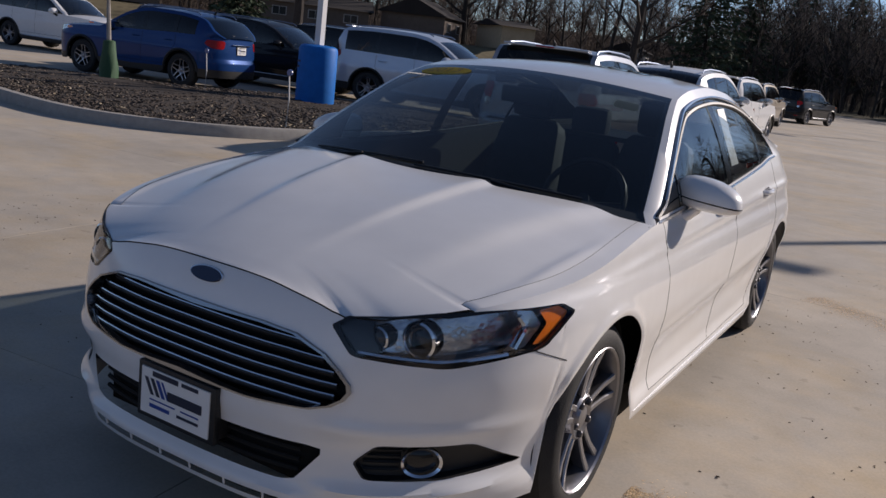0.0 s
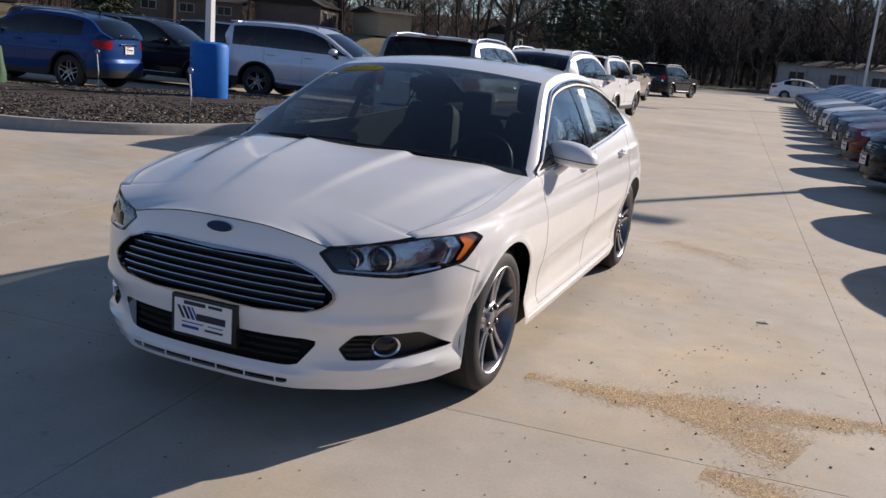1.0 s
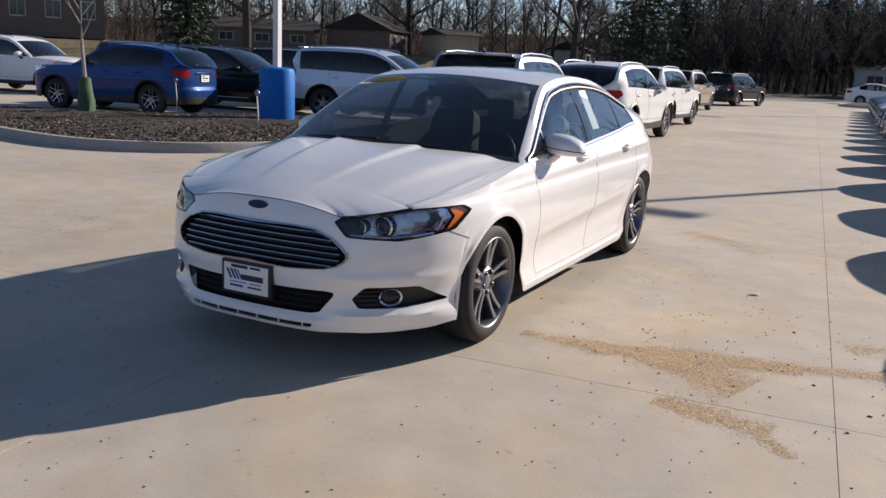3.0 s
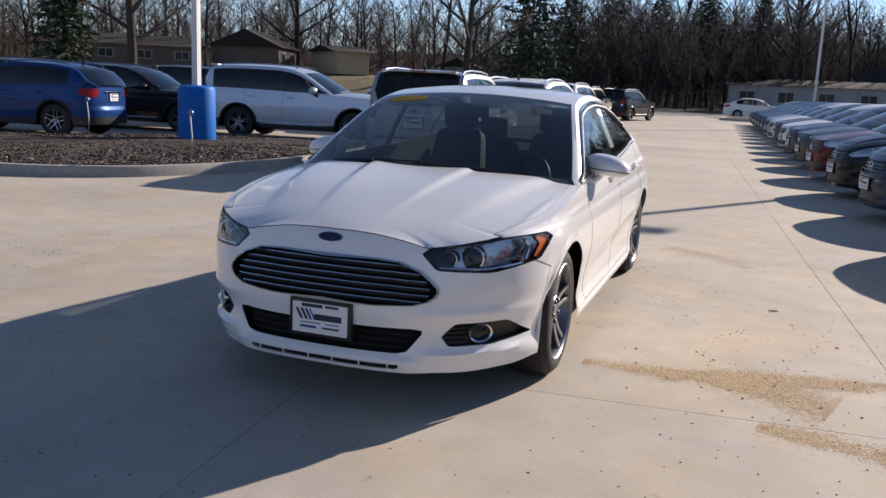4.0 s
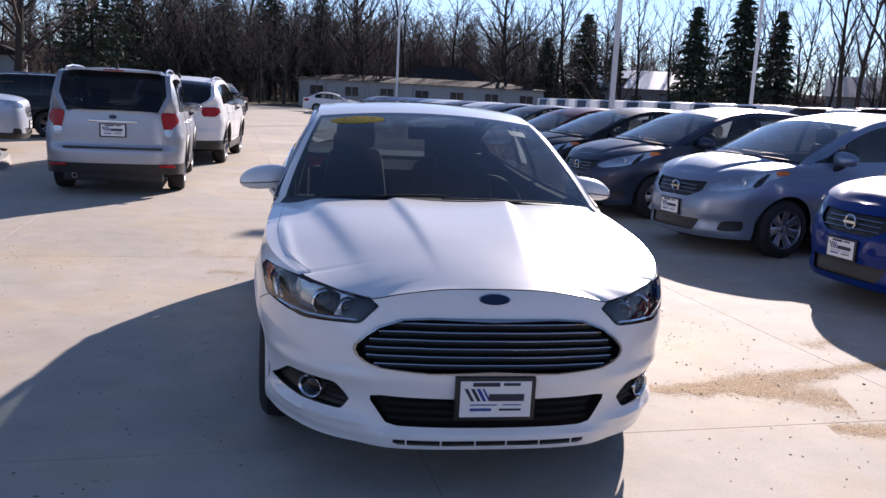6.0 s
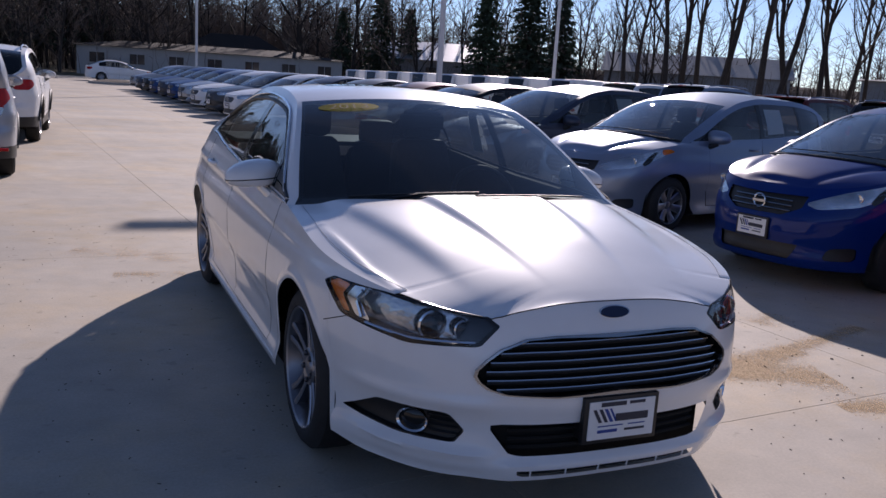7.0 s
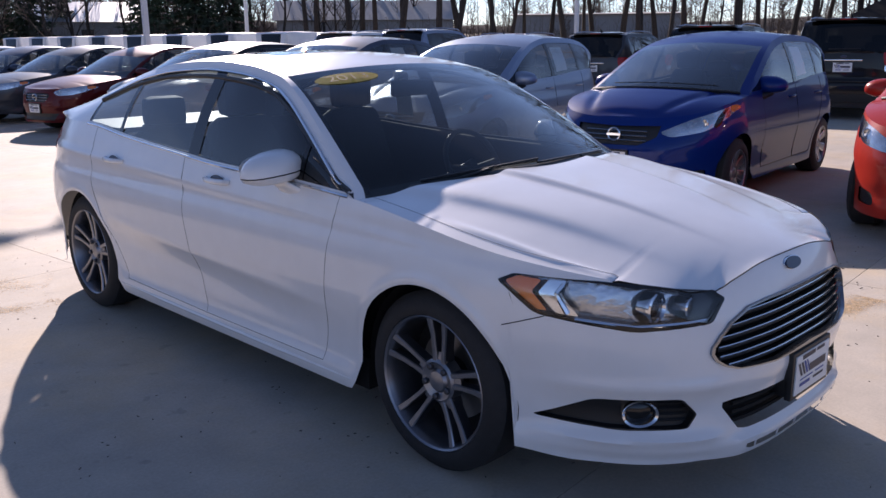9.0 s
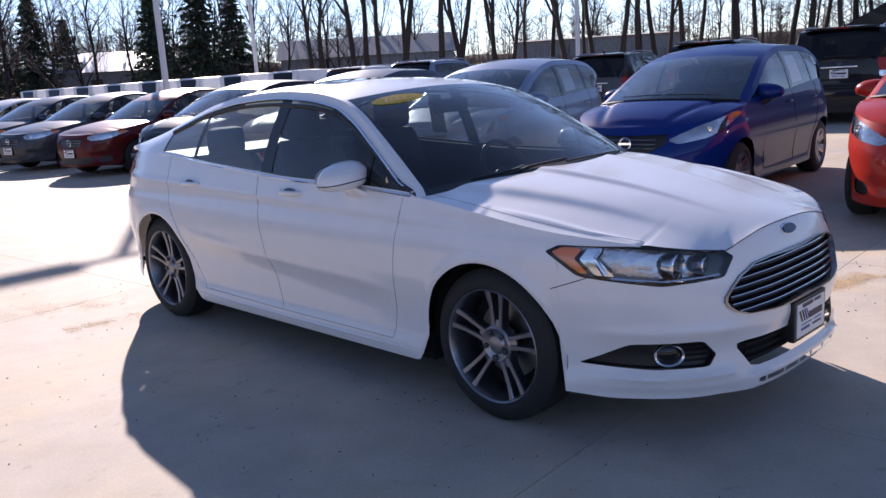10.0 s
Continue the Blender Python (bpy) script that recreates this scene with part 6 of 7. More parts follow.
                cs, sn = math.copysign(abs(cs) ** e, cs), math.copysign(abs(sn) ** e, sn)
                cur.append(bm.verts.new(T(sc + (s1 - s0) / 2 * cs * f, yc + (y1 - y0) / 2 * sn * f, up)))
            if prev:
                for q in range(n):
                    bm.faces.new((prev[q], prev[(q + 1) % n], cur[(q + 1) % n], cur[q]))
            prev = cur
        bm.faces.new(prev)
        return bm
    st = part("year_sticker", glass_patch(-0.85, -0.40, -0.415, -0.325, 0.003, True), M["yellow"], root, "yellow oval year sticker")
    cu = bpy.data.curves.new("year", "FONT")
    cu.body, cu.size, cu.align_x, cu.align_y = "2013", 0.085, "CENTER", "CENTER"
    tmp = new("tmp_text", cu)
    dg = bpy.context.evaluated_depsgraph_get()
    me = bpy.data.meshes.new_from_object(tmp.evaluated_get(dg))
    bpy.data.objects.remove(tmp)
    p0, px, pz = T(-0.625, -0.37, 0.006), T(-0.57, -0.37, 0.006), T(-0.625, -0.33, 0.006)
    ex, ez = (px - p0).normalized(), (pz - p0).normalized()
    for v in me.vertices:
        v.co = p0 + ex * v.co.x * 1.25 + ez * v.co.y
    me.materials.clear()
    me.materials.append(M["sticker_ink"])
    o = new("year_digits", me)
    o.parent = st
    part("inspection_sticker", glass_patch(0.66, 0.80, -0.46, -0.40, -0.004, False), M["pale_film"], root, "small pale sticker")
    # dark band round the glass
    for s0, s1 in ((0.940, 0.965), (-0.965, -0.940)):
        bm = bmesh.new()
        vs = [[bm.verts.new(T(s, y, -0.003)) for s in (s0, s1)] for y in np.linspace(-1.0, -0.28, 14)]
        grid_faces(bm, vs)
        part("glass_band", bm, M["gloss_black"], root)
    bm = bmesh.new()
    vs = [[bm.verts.new(T(s, y, -0.003)) for s in np.linspace(-0.94, 0.94, 21)] for y in (-0.315, -0.275)]
    grid_faces(bm, vs)
    part("glass_band", bm, M["gloss_black"], root)
    # wipers
    for s0, s1, yw in ((-0.05, 0.72, -1.000), (-0.72, -0.02, -0.992)):
        bm = bmesh.new()
        tube(bm, [T(s, yw + 0.015 * (s - s0), 0.007) for s in np.linspace(s0, s1, 10)], 0.005, 6)
        w = part("wiper", bm, M["black_plastic"], root)
        bm = bmesh.new()
        tube(bm, [T(s1 * 0.9 if s0 >= -0.1 else s0 * 0.9, -1.02, 0.0), T((s0 + s1) / 2, yw - 0.004, 0.012)], [0.008, 0.006], 6)
        part("wiper_arm", bm, M["black_plastic"], w)
    # interior mirror
    bm = bmesh.new()
    q = T(0.0, -0.36, -0.07)
    box(bm, -0.125, 0.125, q.y + 0.02, q.y + 0.05, q.z - 0.06, q.z + 0.015, 0.012)
    part("rear_view_mirror", bm, M["dash"], root)
    # sunroof
    bm = bmesh.new()
    vs = [[bm.verts.new(T(s, y) + Vector((0, 0, 0.002))) for s in np.linspace(-0.60, 0.60, 15)] for y in np.linspace(0.16, 0.66, 12)]
    grid_faces(bm, vs)
    part("sunroof", bm, M["pane_dark"], root, "dark glass sunroof")
    # paper in the rear side glass
    bm = bmesh.new()
    x0 = 0.775
    v = [bm.verts.new(p) for p in ((x0 + 0.01, 0.42, 1.07), (x0 + 0.01, 0.56, 1.075), (x0 - 0.10, 0.48, 1.34), (x0 - 0.10, 0.35, 1.335))]
    bm.faces.new(v)
    part("window_paper", bm, M["white_plastic"], root, "white sheet behind the rear side glass", smooth=False)
    # mirrors: domed cap, dark strip, lower shell, foot that flares into the door
    mx, my, mz = c["mirror"]
    for sx in (1, -1):
        def ring(cx, cy, cz, rx, ry, n=20):
            return [(cx + rx * math.copysign(abs(math.cos(q)) ** 0.75, math.cos(q)), cy + ry * math.copysign(abs(math.sin(q)) ** 0.85, math.sin(q)) * (1.0 if math.sin(q) < 0 else 0.62), cz + 0.10 * rx * math.cos(q) * -1) for q in np.linspace(0, 2 * math.pi, n, endpoint=False)]

        def loft(rows, mt, parent, nm, lid=True):
            b = bmesh.new()
            vs = [[b.verts.new((x * sx, y, z)) for x, y, z in r] for r in rows]
            for ra, rb in zip(vs, vs[1:]):
                for k in range(len(ra)):
                    b.faces.new((ra[k], ra[(k + 1) % len(ra)], rb[(k + 1) % len(ra)], rb[k]))
            if lid:
                b.faces.new(vs[-1])
                b.faces.new(vs[0])
            return part(nm, b, M[mt], parent, sharp=50)
        cx, cy = mx - 0.130, my - 0.01
        cap = loft([ring(cx, cy, mz - 0.020, 0.132, 0.098), ring(cx - 0.002, cy, mz + 0.008, 0.130, 0.098), ring(cx - 0.008, cy + 0.004, mz + 0.030, 0.117, 0.088), ring(cx - 0.014, cy + 0.009, mz + 0.048, 0.094, 0.068), ring(cx - 0.020, cy + 0.013, mz + 0.060, 0.058, 0.042), ring(cx - 0.022, cy + 0.015, mz + 0.064, 0.02, 0.015)], "pearl", root, "mirror")
        loft([ring(cx, cy + 0.002, mz - 0.027, 0.129, 0.094), ring(cx, cy + 0.002, mz - 0.019, 0.129, 0.094)], "gloss_black", cap, "mirror_strip")
        loft([ring(cx - 0.02, cy + 0.006, mz - 0.062, 0.055, 0.055), ring(cx - 0.012, cy + 0.004, mz - 0.056, 0.095, 0.080), ring(cx - 0.003, cy, mz - 0.042, 0.122, 0.094), ring(cx, cy, mz - 0.026, 0.131, 0.097)], "pearl", cap, "mirror_shell")
        bx = sh.P(Y(my), sh.top(my) - 0.05).x
        rows = []
        for t in np.linspace(0, 1, 7):
            px, py, pz = cx - 0.03 + (bx - 0.02 - cx + 0.03) * t, cy - 0.005 - 0.035 * t, mz - 0.060 - 0.045 * t
            hz, hy = 0.022 + 0.010 * t * t, 0.050 + 0.045 * t ** 1.6
            rows.append([(px, py + hy * math.cos(q), pz + hz * math.sin(q)) for q in np.linspace(0, 2 * math.pi, 14, endpoint=False)])
        loft(rows, "pearl", cap, "mirror_foot")
        b = bmesh.new()
        lathe(b, [(0, 0.085), (0.002, 0.0005)], 20, "y")
        for v in b.verts:
            v.co = Vector((v.co.x * 1.25 + cx * sx, v.co.y + cy + 0.061, v.co.z * 0.6 + mz - 0.005))
        part("mirror_glass", b, M["chrome"], cap)
    # sill strip
    for sx in (1, -1):
        bm = bmesh.new()
        tube(bm, wall_line(sh, [(Y(-0.99), 0.232), (Y(1.0), 0.24)], 0.002, 20), [0.002 + 0.008 * min(1, k / 5, (20 - k) / 5) for k in range(21)], 6)
        if sx < 0:
            flip_x(bm)
        part("sill_strip", bm, M["pearl"], root)


M["pane_dark"] = mat("sunroof_glass", (0.012, 0.013, 0.015), rough=0.05, coat=1.0)
M["sticker_ink"] = mat("pale_sticker_ink", (0.35, 0.22, 0.03), rough=0.5)
hero_details()

# ---- the other cars ----
ROW_H = Vector((-math.cos(radians(13)), -math.sin(radians(13))))
hatch, hatch_sh, _i = build_car(HATCH, "deep blue hatchback parked nose out in the row", "car", "blue_paint", fine=1.0)
front_fittings(hatch, hatch_sh, 0.665, 0.455, gx=0.30, g0=0.60, g1=0.715)
lamp_fittings(hatch, hatch_sh, _i)
side_fittings(hatch, hatch_sh, _i, M["blue_paint"], (0.12, 1.0), 0.90)
window_sheet(hatch, _i, 0.44, 0.78, 0.10, 0.85)
hatch["group"] = "parked row facing the lane"
plates = [(3.35, -2.20), (3.25, 0.68), (3.33, 3.56), (3.10, 6.38), (2.90, 9.17)]


def row_pos(k, front):
    p = Vector(plates[k]) - ROW_H * front
    return p.x, p.y


NEAR_H = Vector((-math.cos(radians(6.5)), -math.sin(radians(6.5))))
put_first(hatch, 5.83, 1.12, NEAR_H, (1.04, 1.04, 1.04))
G_ROW = "parked row facing the lane"
place(hatch, 6.02, -1.62, NEAR_H, "red_paint", M["blue_paint"], "bright red hatchback at the end of the parked row", scale=(1.04, 1.04, 1.04), group=G_ROW)
place(hatch, *row_pos(2, 2.226), ROW_H, "cool_silver", M["blue_paint"], "silver-blue hatchback parked nose out in the row", scale=(1.04, 1.04, 1.04), group=G_ROW)
place(hatch, *row_pos(3, 2.226), ROW_H, "slate_paint", M["blue_paint"], "dark slate hatchback parked nose out in the row", scale=(1.04, 1.04, 1.04), group=G_ROW)
place(hatch, *row_pos(4, 2.14), ROW_H, "black_paint", M["blue_paint"], "black hatchback parked nose out in the row", group=G_ROW)

comp, comp_sh, _i = build_car(SMALL_SEDAN, "maroon compact sedan parked nose out in the row", "car", "maroon_paint", fine=0.65)
front_fittings(comp, comp_sh, 0.63, 0.44, gx=0.3, g0=0.56, g1=0.69)
side_fittings(comp, comp_sh, _i, M["maroon_paint"], (0.05, 1.02), 0.87)
comp["group"] = G_ROW
put_first(comp, *(Vector((2.74, 12.1)) - ROW_H * 2.2), ROW_H)
_paints = ["grey_paint", "slate_paint", "white_paint", "grey_paint", "white_paint", "silver", "marine_paint", "slate_paint", "marine_paint", "black_paint", "slate_paint", "silver"]
_words = {"grey_paint": "dark grey", "white_paint": "white", "silver": "silver", "black_paint": "black", "marine_paint": "blue", "cool_silver": "pale blue-silver", "slate_paint": "slate grey"}
for k, pt in enumerate(_paints):
    y = 15.0 + 2.85 * k
    p = Vector((3.27 - 0.042 * y, y)) - ROW_H * 2.2
    place(comp, p.x, p.y, ROW_H, pt, M["maroon_paint"], _words[pt] + " compact sedan parked nose out in the row", group=G_ROW)

suv, suv_sh, _i = build_car(SUV, "silver SUV with roof rails seen from its tailgate", "car", "silver", fine=0.75)
rails(suv, SUV)
arch_trims(suv, suv_sh)
rear_fittings(suv, suv_sh)
front_fittings(suv, suv_sh, 0.77, 0.52, gx=0.38, g0=0.68, g1=0.85)
side_fittings(suv, suv_sh, _i, M["silver"], (0.14, 1.02), 0.97, 0.36)
tail_fittings(suv, suv_sh)
UP = Vector((0.03, 1.0)).normalized()
put_first(suv, -3.386, 8.79, Vector((-0.084, 0.996)))
SB = M["silver"]
place(suv, -3.75, 20.3, UP, "white_paint", SB, "white SUV with roof rails in the lane queue")
place(suv, -5.6, 33.0, UP, "tan_paint", SB, "tan SUV in the lane queue")
place(suv, -5.2, 43.5, Vector((0.28, 0.96)), "black_paint", SB, "black SUV turned out of the lane", scale=(1.0, 1.0, 1.0))
# beside the island
place(suv, -8.78, 13.35, Vector((0.985, 0.17)), "pale_silver", SB, "long pale silver SUV parked behind the mulch island", scale=(1.06, 1.086, 1.04))
cross, cross_sh, _i = build_car(CROSSOVER, "marine blue crossover with black cladding by the island", "car", "marine_paint", fine=0.75)
rails(cross, CROSSOVER)
arch_trims(cross, cross_sh, 0.03)
rear_fittings(cross, cross_sh)
front_fittings(cross, cross_sh, 0.74, 0.52, gx=0.36, g0=0.66, g1=0.81)
side_fittings(cross, cross_sh, _i, M["marine_paint"], (0.14, 0.98), 0.95)
put_first(cross, -13.75, 9.35, Vector((-0.985, -0.16)))
place(cross, -3.10, 13.9, UP, "white_paint", M["marine_paint"], "white crossover waiting in the lane queue", scale=(1.04, 1.06, 1.06))
place(suv, -13.3, 12.9, Vector((0.985, 0.17)), "black_paint", SB, "black SUV parked behind the blue crossover", scale=(1, 1.03, 0.96))
place(suv, -13.2, 16.5, Vector((0.985, 0.17)), "black_paint", SB, "black SUV in the second rank", scale=(1, 1.05, 1.0))
place(suv, -8.6, 18.4, Vector((-0.985, -0.17)), "black_paint", SB, "dark SUV parked behind the long silver one", scale=(1, 1.05, 0.95))
place(suv, -21.5, 12.6, Vector((0.985, 0.17)), "white_paint", SB, "white SUV at the far side of the lot", scale=(1, 1.0, 1.0))
place(suv, -18.6, 15.4, Vector((0.985, 0.17)), "slate_paint", SB, "slate SUV in the second rank", scale=(1, 1.0, 1.0))
# the rank behind, tails towards the lane
RD = -ROW_H
_d = [(2.75, "black_paint", "large black SUV parked tail out", (1.10, 1.08, 1.12)), (5.6, "black_paint", "black SUV with a roof rack parked tail out", (1.03, 1.03, 1.07)), (8.3, "grey_paint", "dark grey SUV parked tail out", (1, 1, 1.0)),
      (11.2, "maroon_paint", "maroon SUV parked tail out", (1, 1, 1)), (14.6, "cool_silver", "pale blue-silver SUV with roof rails", (1.03, 1.0, 1.1)), (17.5, "white_paint", "white SUV with roof rails parked tail out", (1.03, 1.0, 1.08))]
for y, pt, lb, sc in _d:
    p = Vector((14.2 - 0.05 * y, y)) + RD * 2.35
    place(suv, p.x, p.y, RD, pt, SB, lb, scale=sc, group="back rank of parked vehicles")
van, van_sh, _i = build_car(VAN, "white cargo van parked tail out in the back rank", "van", "white_paint", fine=0.6, seats=False)
van["group"] = "back rank of parked vehicles"
for k in range(8):
    y = 20.4 + 2.9 * k
    p = Vector((14.2 - 0.05 * y, y)) + RD * 2.4
    if k == 0:
        put_first(van, p.x, p.y, RD)
    else:
        tagged(copy_thing(van, pose(p.x, p.y, 0, 0, 0, turned(RD))), category="van")
place(comp, 1.7, 64.0, Vector((1, 0.05)), "white_paint", M["maroon_paint"], "white sedan parked across the far end of the lot", scale=(1.06, 1.10, 1.04))

# ---- light poles ----
M["pole_paint"] = mat("white_pole_paint", (0.72, 0.72, 0.72), rough=0.45, grain=0.05)
M["blue_sleeve"] = mat("blue_plastic_sleeve", (0.003, 0.15, 0.52), rough=0.55, spec=0.2, grain=0.12, grain_scale=8)
M["concrete_base"] = mat("base_concrete", (0.38, 0.37, 0.35), rough=0.9, grain=0.15)


def light_pole(x, y, h, sleeve=False, lamp=True, z=0.0):
    t = thing("light_pole", "tall white lot light pole with a blue sleeved base" if sleeve else "tall white lot light pole on a round concrete base", "light pole", pose(x, y, z), "lot light poles")
    bm = bmesh.new()
    if sleeve:
        lathe(bm, [(0, 0.365), (0.02, 0.37), (1.05, 0.365), (1.11, 0.34), (1.135, 0.28), (1.145, 0.07)], 32, "z")
        part("sleeve", bm, M["blue_sleeve"], t, "blue plastic sleeve")
        for k, (z0, w) in enumerate(((0.80, 0.30), (0.70, 0.22))):
            bm = bmesh.new()
            vs = [[bm.verts.new((0.370 * math.cos(a), 0.370 * math.sin(a), zz)) for a in np.linspace(-2.2 - w, -2.2 + w, 8)] for zz in (z0, z0 + 0.035)]
            grid_faces(bm, vs)
            part("print_bar", bm, M["ink_dark"], t)
    else:
        lathe(bm, [(0, 0.27), (0.7, 0.27), (0.74, 0.25), (0.745, 0.05)], 20, "z")
        part("base", bm, M["concrete_base"], t)
    bm = bmesh.new()
    s = [(-0.066, -0.066), (0.066, -0.066), (0.066, 0.066), (-0.066, 0.066)]
    ra = [bm.verts.new((a, b, 0.6)) for a, b in s]
    rb = [bm.verts.new((a * 0.8, b * 0.8, h)) for a, b in s]
    for k in range(4):
        bm.faces.new((ra[k], ra[(k + 1) % 4], rb[(k + 1) % 4], rb[k]))
    bm.faces.new(rb)
    part("shaft", bm, M["pole_paint"], t, smooth=False)
    bm = bmesh.new()
    tube(bm, [(-0.5, 0, h - 0.02), (0.5, 0, h - 0.02)], 0.045, 8)
    part("arm", bm, M["pole_paint"], t)
    for sx in (1, -1):
        bm = bmesh.new()
        box(bm, min(0.38 * sx, 1.12 * sx), max(0.38 * sx, 1.12 * sx), -0.17, 0.17, h - 0.05, h + 0.07, 0.03)
        part("lamp_head", bm, M["pole_paint"], t)
    return t


light_pole(-8.80, 8.85, 6.8, sleeve=True, z=0.10)
light_pole(7.9, 18.1, 7.08)
light_pole(4.4, 43.0, 7.5)
light_pole(19.5, 31.5, 7.5)
light_pole(24.0, 16.2, 7.5)

# ---- island ----
M["kerb"] = mat("kerb_concrete", (0.36, 0.34, 0.31), rough=0.9, grain=0.15, grain_scale=12, bump=0.3, bump_scale=120)
M["mulch"] = mat("dark_mulch", (0.045, 0.034, 0.027), rough=0.95, grain=0.45, grain_scale=18, bump=0.8, bump_scale=40)
ISLAND = [(-14.2, 6.6), (-14.0, 5.0), (-12.4, 3.9), (-10.2, 3.30), (-8.4, 3.05), (-7.4, 3.25), (-6.55, 3.85), (-5.95, 4.8), (-5.55, 6.2), (-5.45, 8.2), (-5.65, 10.2), (-6.2, 11.5), (-7.2, 11.8), (-9.0, 11.45), (-10.2, 10.2), (-11.2, 8.0), (-12.6, 7.3)]


def smooth_loop(pts, n=6):
    out = []
    k = len(pts)
    for i in range(k):
        p0, p1, p2, p3 = (Vector(pts[(i + d) % k]) for d in (-1, 0, 1, 2))
        for j in range(n):
            t = j / n
            out.append(0.5 * (2 * p1 + (p2 - p0) * t + (2 * p0 - 5 * p1 + 4 * p2 - p3) * t * t + (3 * p1 - p0 - 3 * p2 + p3) * t ** 3))
    return out


loop = smooth_loop(ISLAND)
cen = sum(loop, Vector((0, 0))) / len(loop)


def inset(loop, d):
    n = len(loop)
    out = []
    for i in range(n):
        t = (loop[(i + 1) % n] - loop[i - 1]).normalized()
        nrm = Vector((-t.y, t.x))
        out.append(loop[i] + nrm * d)
    return out


_sgn = 1 if (inset(loop, 0.3)[30] - cen).length < (loop[30] - cen).length else -1
bm = bmesh.new()
rings = []
for d, z in ((0, -0.02), (0.015, 0.125), (0.035, 0.15), (0.155, 0.15), (0.17, 0.135), (0.17, -0.02)):
    rings.append([bm.verts.new((p.x, p.y, z)) for p in inset(loop, d * _sgn)])
for ra, rb in zip(rings, rings[1:]):
    for k in range(len(ra)):
        bm.faces.new((ra[k], ra[(k + 1) % len(ra)], rb[(k + 1) % len(ra)], rb[k]))
tagged(part("kerb", bm, M["kerb"], None), "grey concrete kerb round the mulch island", "kerb", kind="structure")
bm = bmesh.new()
rng = random.Random(3)
inner = inset(loop, 0.16 * _sgn)
prev = [bm.verts.new((p.x, p.y, 0.11)) for p in inner]
for f in (0.85, 0.65, 0.45, 0.25):
    cur = [bm.verts.new((*(cen + (p - cen) * f), 0.13 + 0.09 * (1 - f) + rng.uniform(-0.02, 0.02))) for p in inner]
    for k in range(len(cur)):
        bm.faces.new((prev[k], prev[(k + 1) % len(cur)], cur[(k + 1) % len(cur)], cur[k]))
    prev = cur
top_v = bm.verts.new((*cen, 0.21))
for k in range(len(prev)):
    bm.faces.new((prev[k], prev[(k + 1) % len(prev)], top_v))
tagged(part("mulch_bed", bm, M["mulch"], None, smooth=False), "dark brown wood mulch inside the kerb", "mulch bed", kind="structure")


M["chips"] = island_mat("mulch_chips", (0.02, 0.015, 0.012), (0.13, 0.10, 0.08))
_poly = [(p.x, p.y) for p in inner]


def in_island(r):
    x, y = r.uniform(-14.2, -5.4), r.uniform(3.0, 11.9)
    if not inside(_poly, x, y):
        return None
    return x, y, 0.125 + 0.07 * max(0, 1 - (Vector((x, y)) - cen).length / 4.5)


scatter_chips("mulch_chips", "loose dark wood chips over the bed", "mulch", 14000, in_island, 0.07, M["chips"], 11)
M["leafbits"] = island_mat("pale_leaf_bits", (0.25, 0.19, 0.12), (0.42, 0.36, 0.27))
scatter_chips("leaf_litter", "pale dry leaf bits on the mulch", "leaf litter", 900, in_island, 0.06, M["leafbits"], 12)

# small mulch end at the far end of the parked row
far_loop = smooth_loop([(-0.5, 55.2), (0.9, 54.2), (2.3, 55.0), (2.6, 57.0), (2.2, 59.2), (0.6, 59.6), (-0.6, 58.0)], 4)
bm = bmesh.new()
rings = []
for d, z in ((0, -0.02), (0.02, 0.13), (0.04, 0.15), (0.15, 0.15), (0.17, 0.10)):
    rings.append([bm.verts.new((p.x, p.y, z)) for p in inset(far_loop, d)])
for ra, rb in zip(rings, rings[1:]):
    for k in range(len(ra)):
        bm.faces.new((ra[k], ra[(k + 1) % len(ra)], rb[(k + 1) % len(ra)], rb[k]))
tagged(part("kerb", bm, M["kerb"], None), "low concrete kerb round the small mulch end", "kerb", kind="structure")
bm = bmesh.new()
fc = sum(far_loop, Vector((0, 0))) / len(far_loop)
prev = [bm.verts.new((p.x, p.y, 0.11)) for p in inset(far_loop, 0.16)]
for f in (0.8, 0.55, 0.3):
    cur = [bm.verts.new((*(fc + (p - fc) * f), 0.14 + 0.22 * (1 - f) + rng.uniform(-0.02, 0.02))) for p in inset(far_loop, 0.16)]
    for k in range(len(cur)):
        bm.faces.new((prev[k], prev[(k + 1) % len(cur)], cur[(k + 1) % len(cur)], cur[k]))
    prev = cur
bm.faces.new(prev)
tagged(part("mulch_bed", bm, M["mulch"], None, smooth=False), "small dark mulch bed at the end of the row", "mulch bed", kind="structure")

# stakes and a young wrapped tree
M["stake_cap"] = mat("blue_reflector_cap", (0.10, 0.14, 0.32), rough=0.3, coat=0.5)
M["stake"] = mat("pale_stake", (0.55, 0.55, 0.55), rough=0.5, metal=0.3)


def stake(x, y):
    t = thing("marker_stake", "thin pale marker stake with a round blue cap", "stake", pose(x, y, 0.13), "marker stakes")
    bm = bmesh.new()
    tube(bm, [(0, 0, -0.05), (0.02, 0, 0.4), (-0.01, 0, 0.72)], 0.011, 6)
    part("rod", bm, M["stake"], t)
    bm = bmesh.new()
    lathe(bm, [(-0.012, 0.001), (-0.012, 0.045), (0.012, 0.045), (0.012, 0.001)], 16, "y", cz=0.76)
    part("cap", bm, M["stake_cap"], t, "blue reflector cap with a pale rim")


stake(-6.15, 5.05)
stake(-10.3, 7.5)

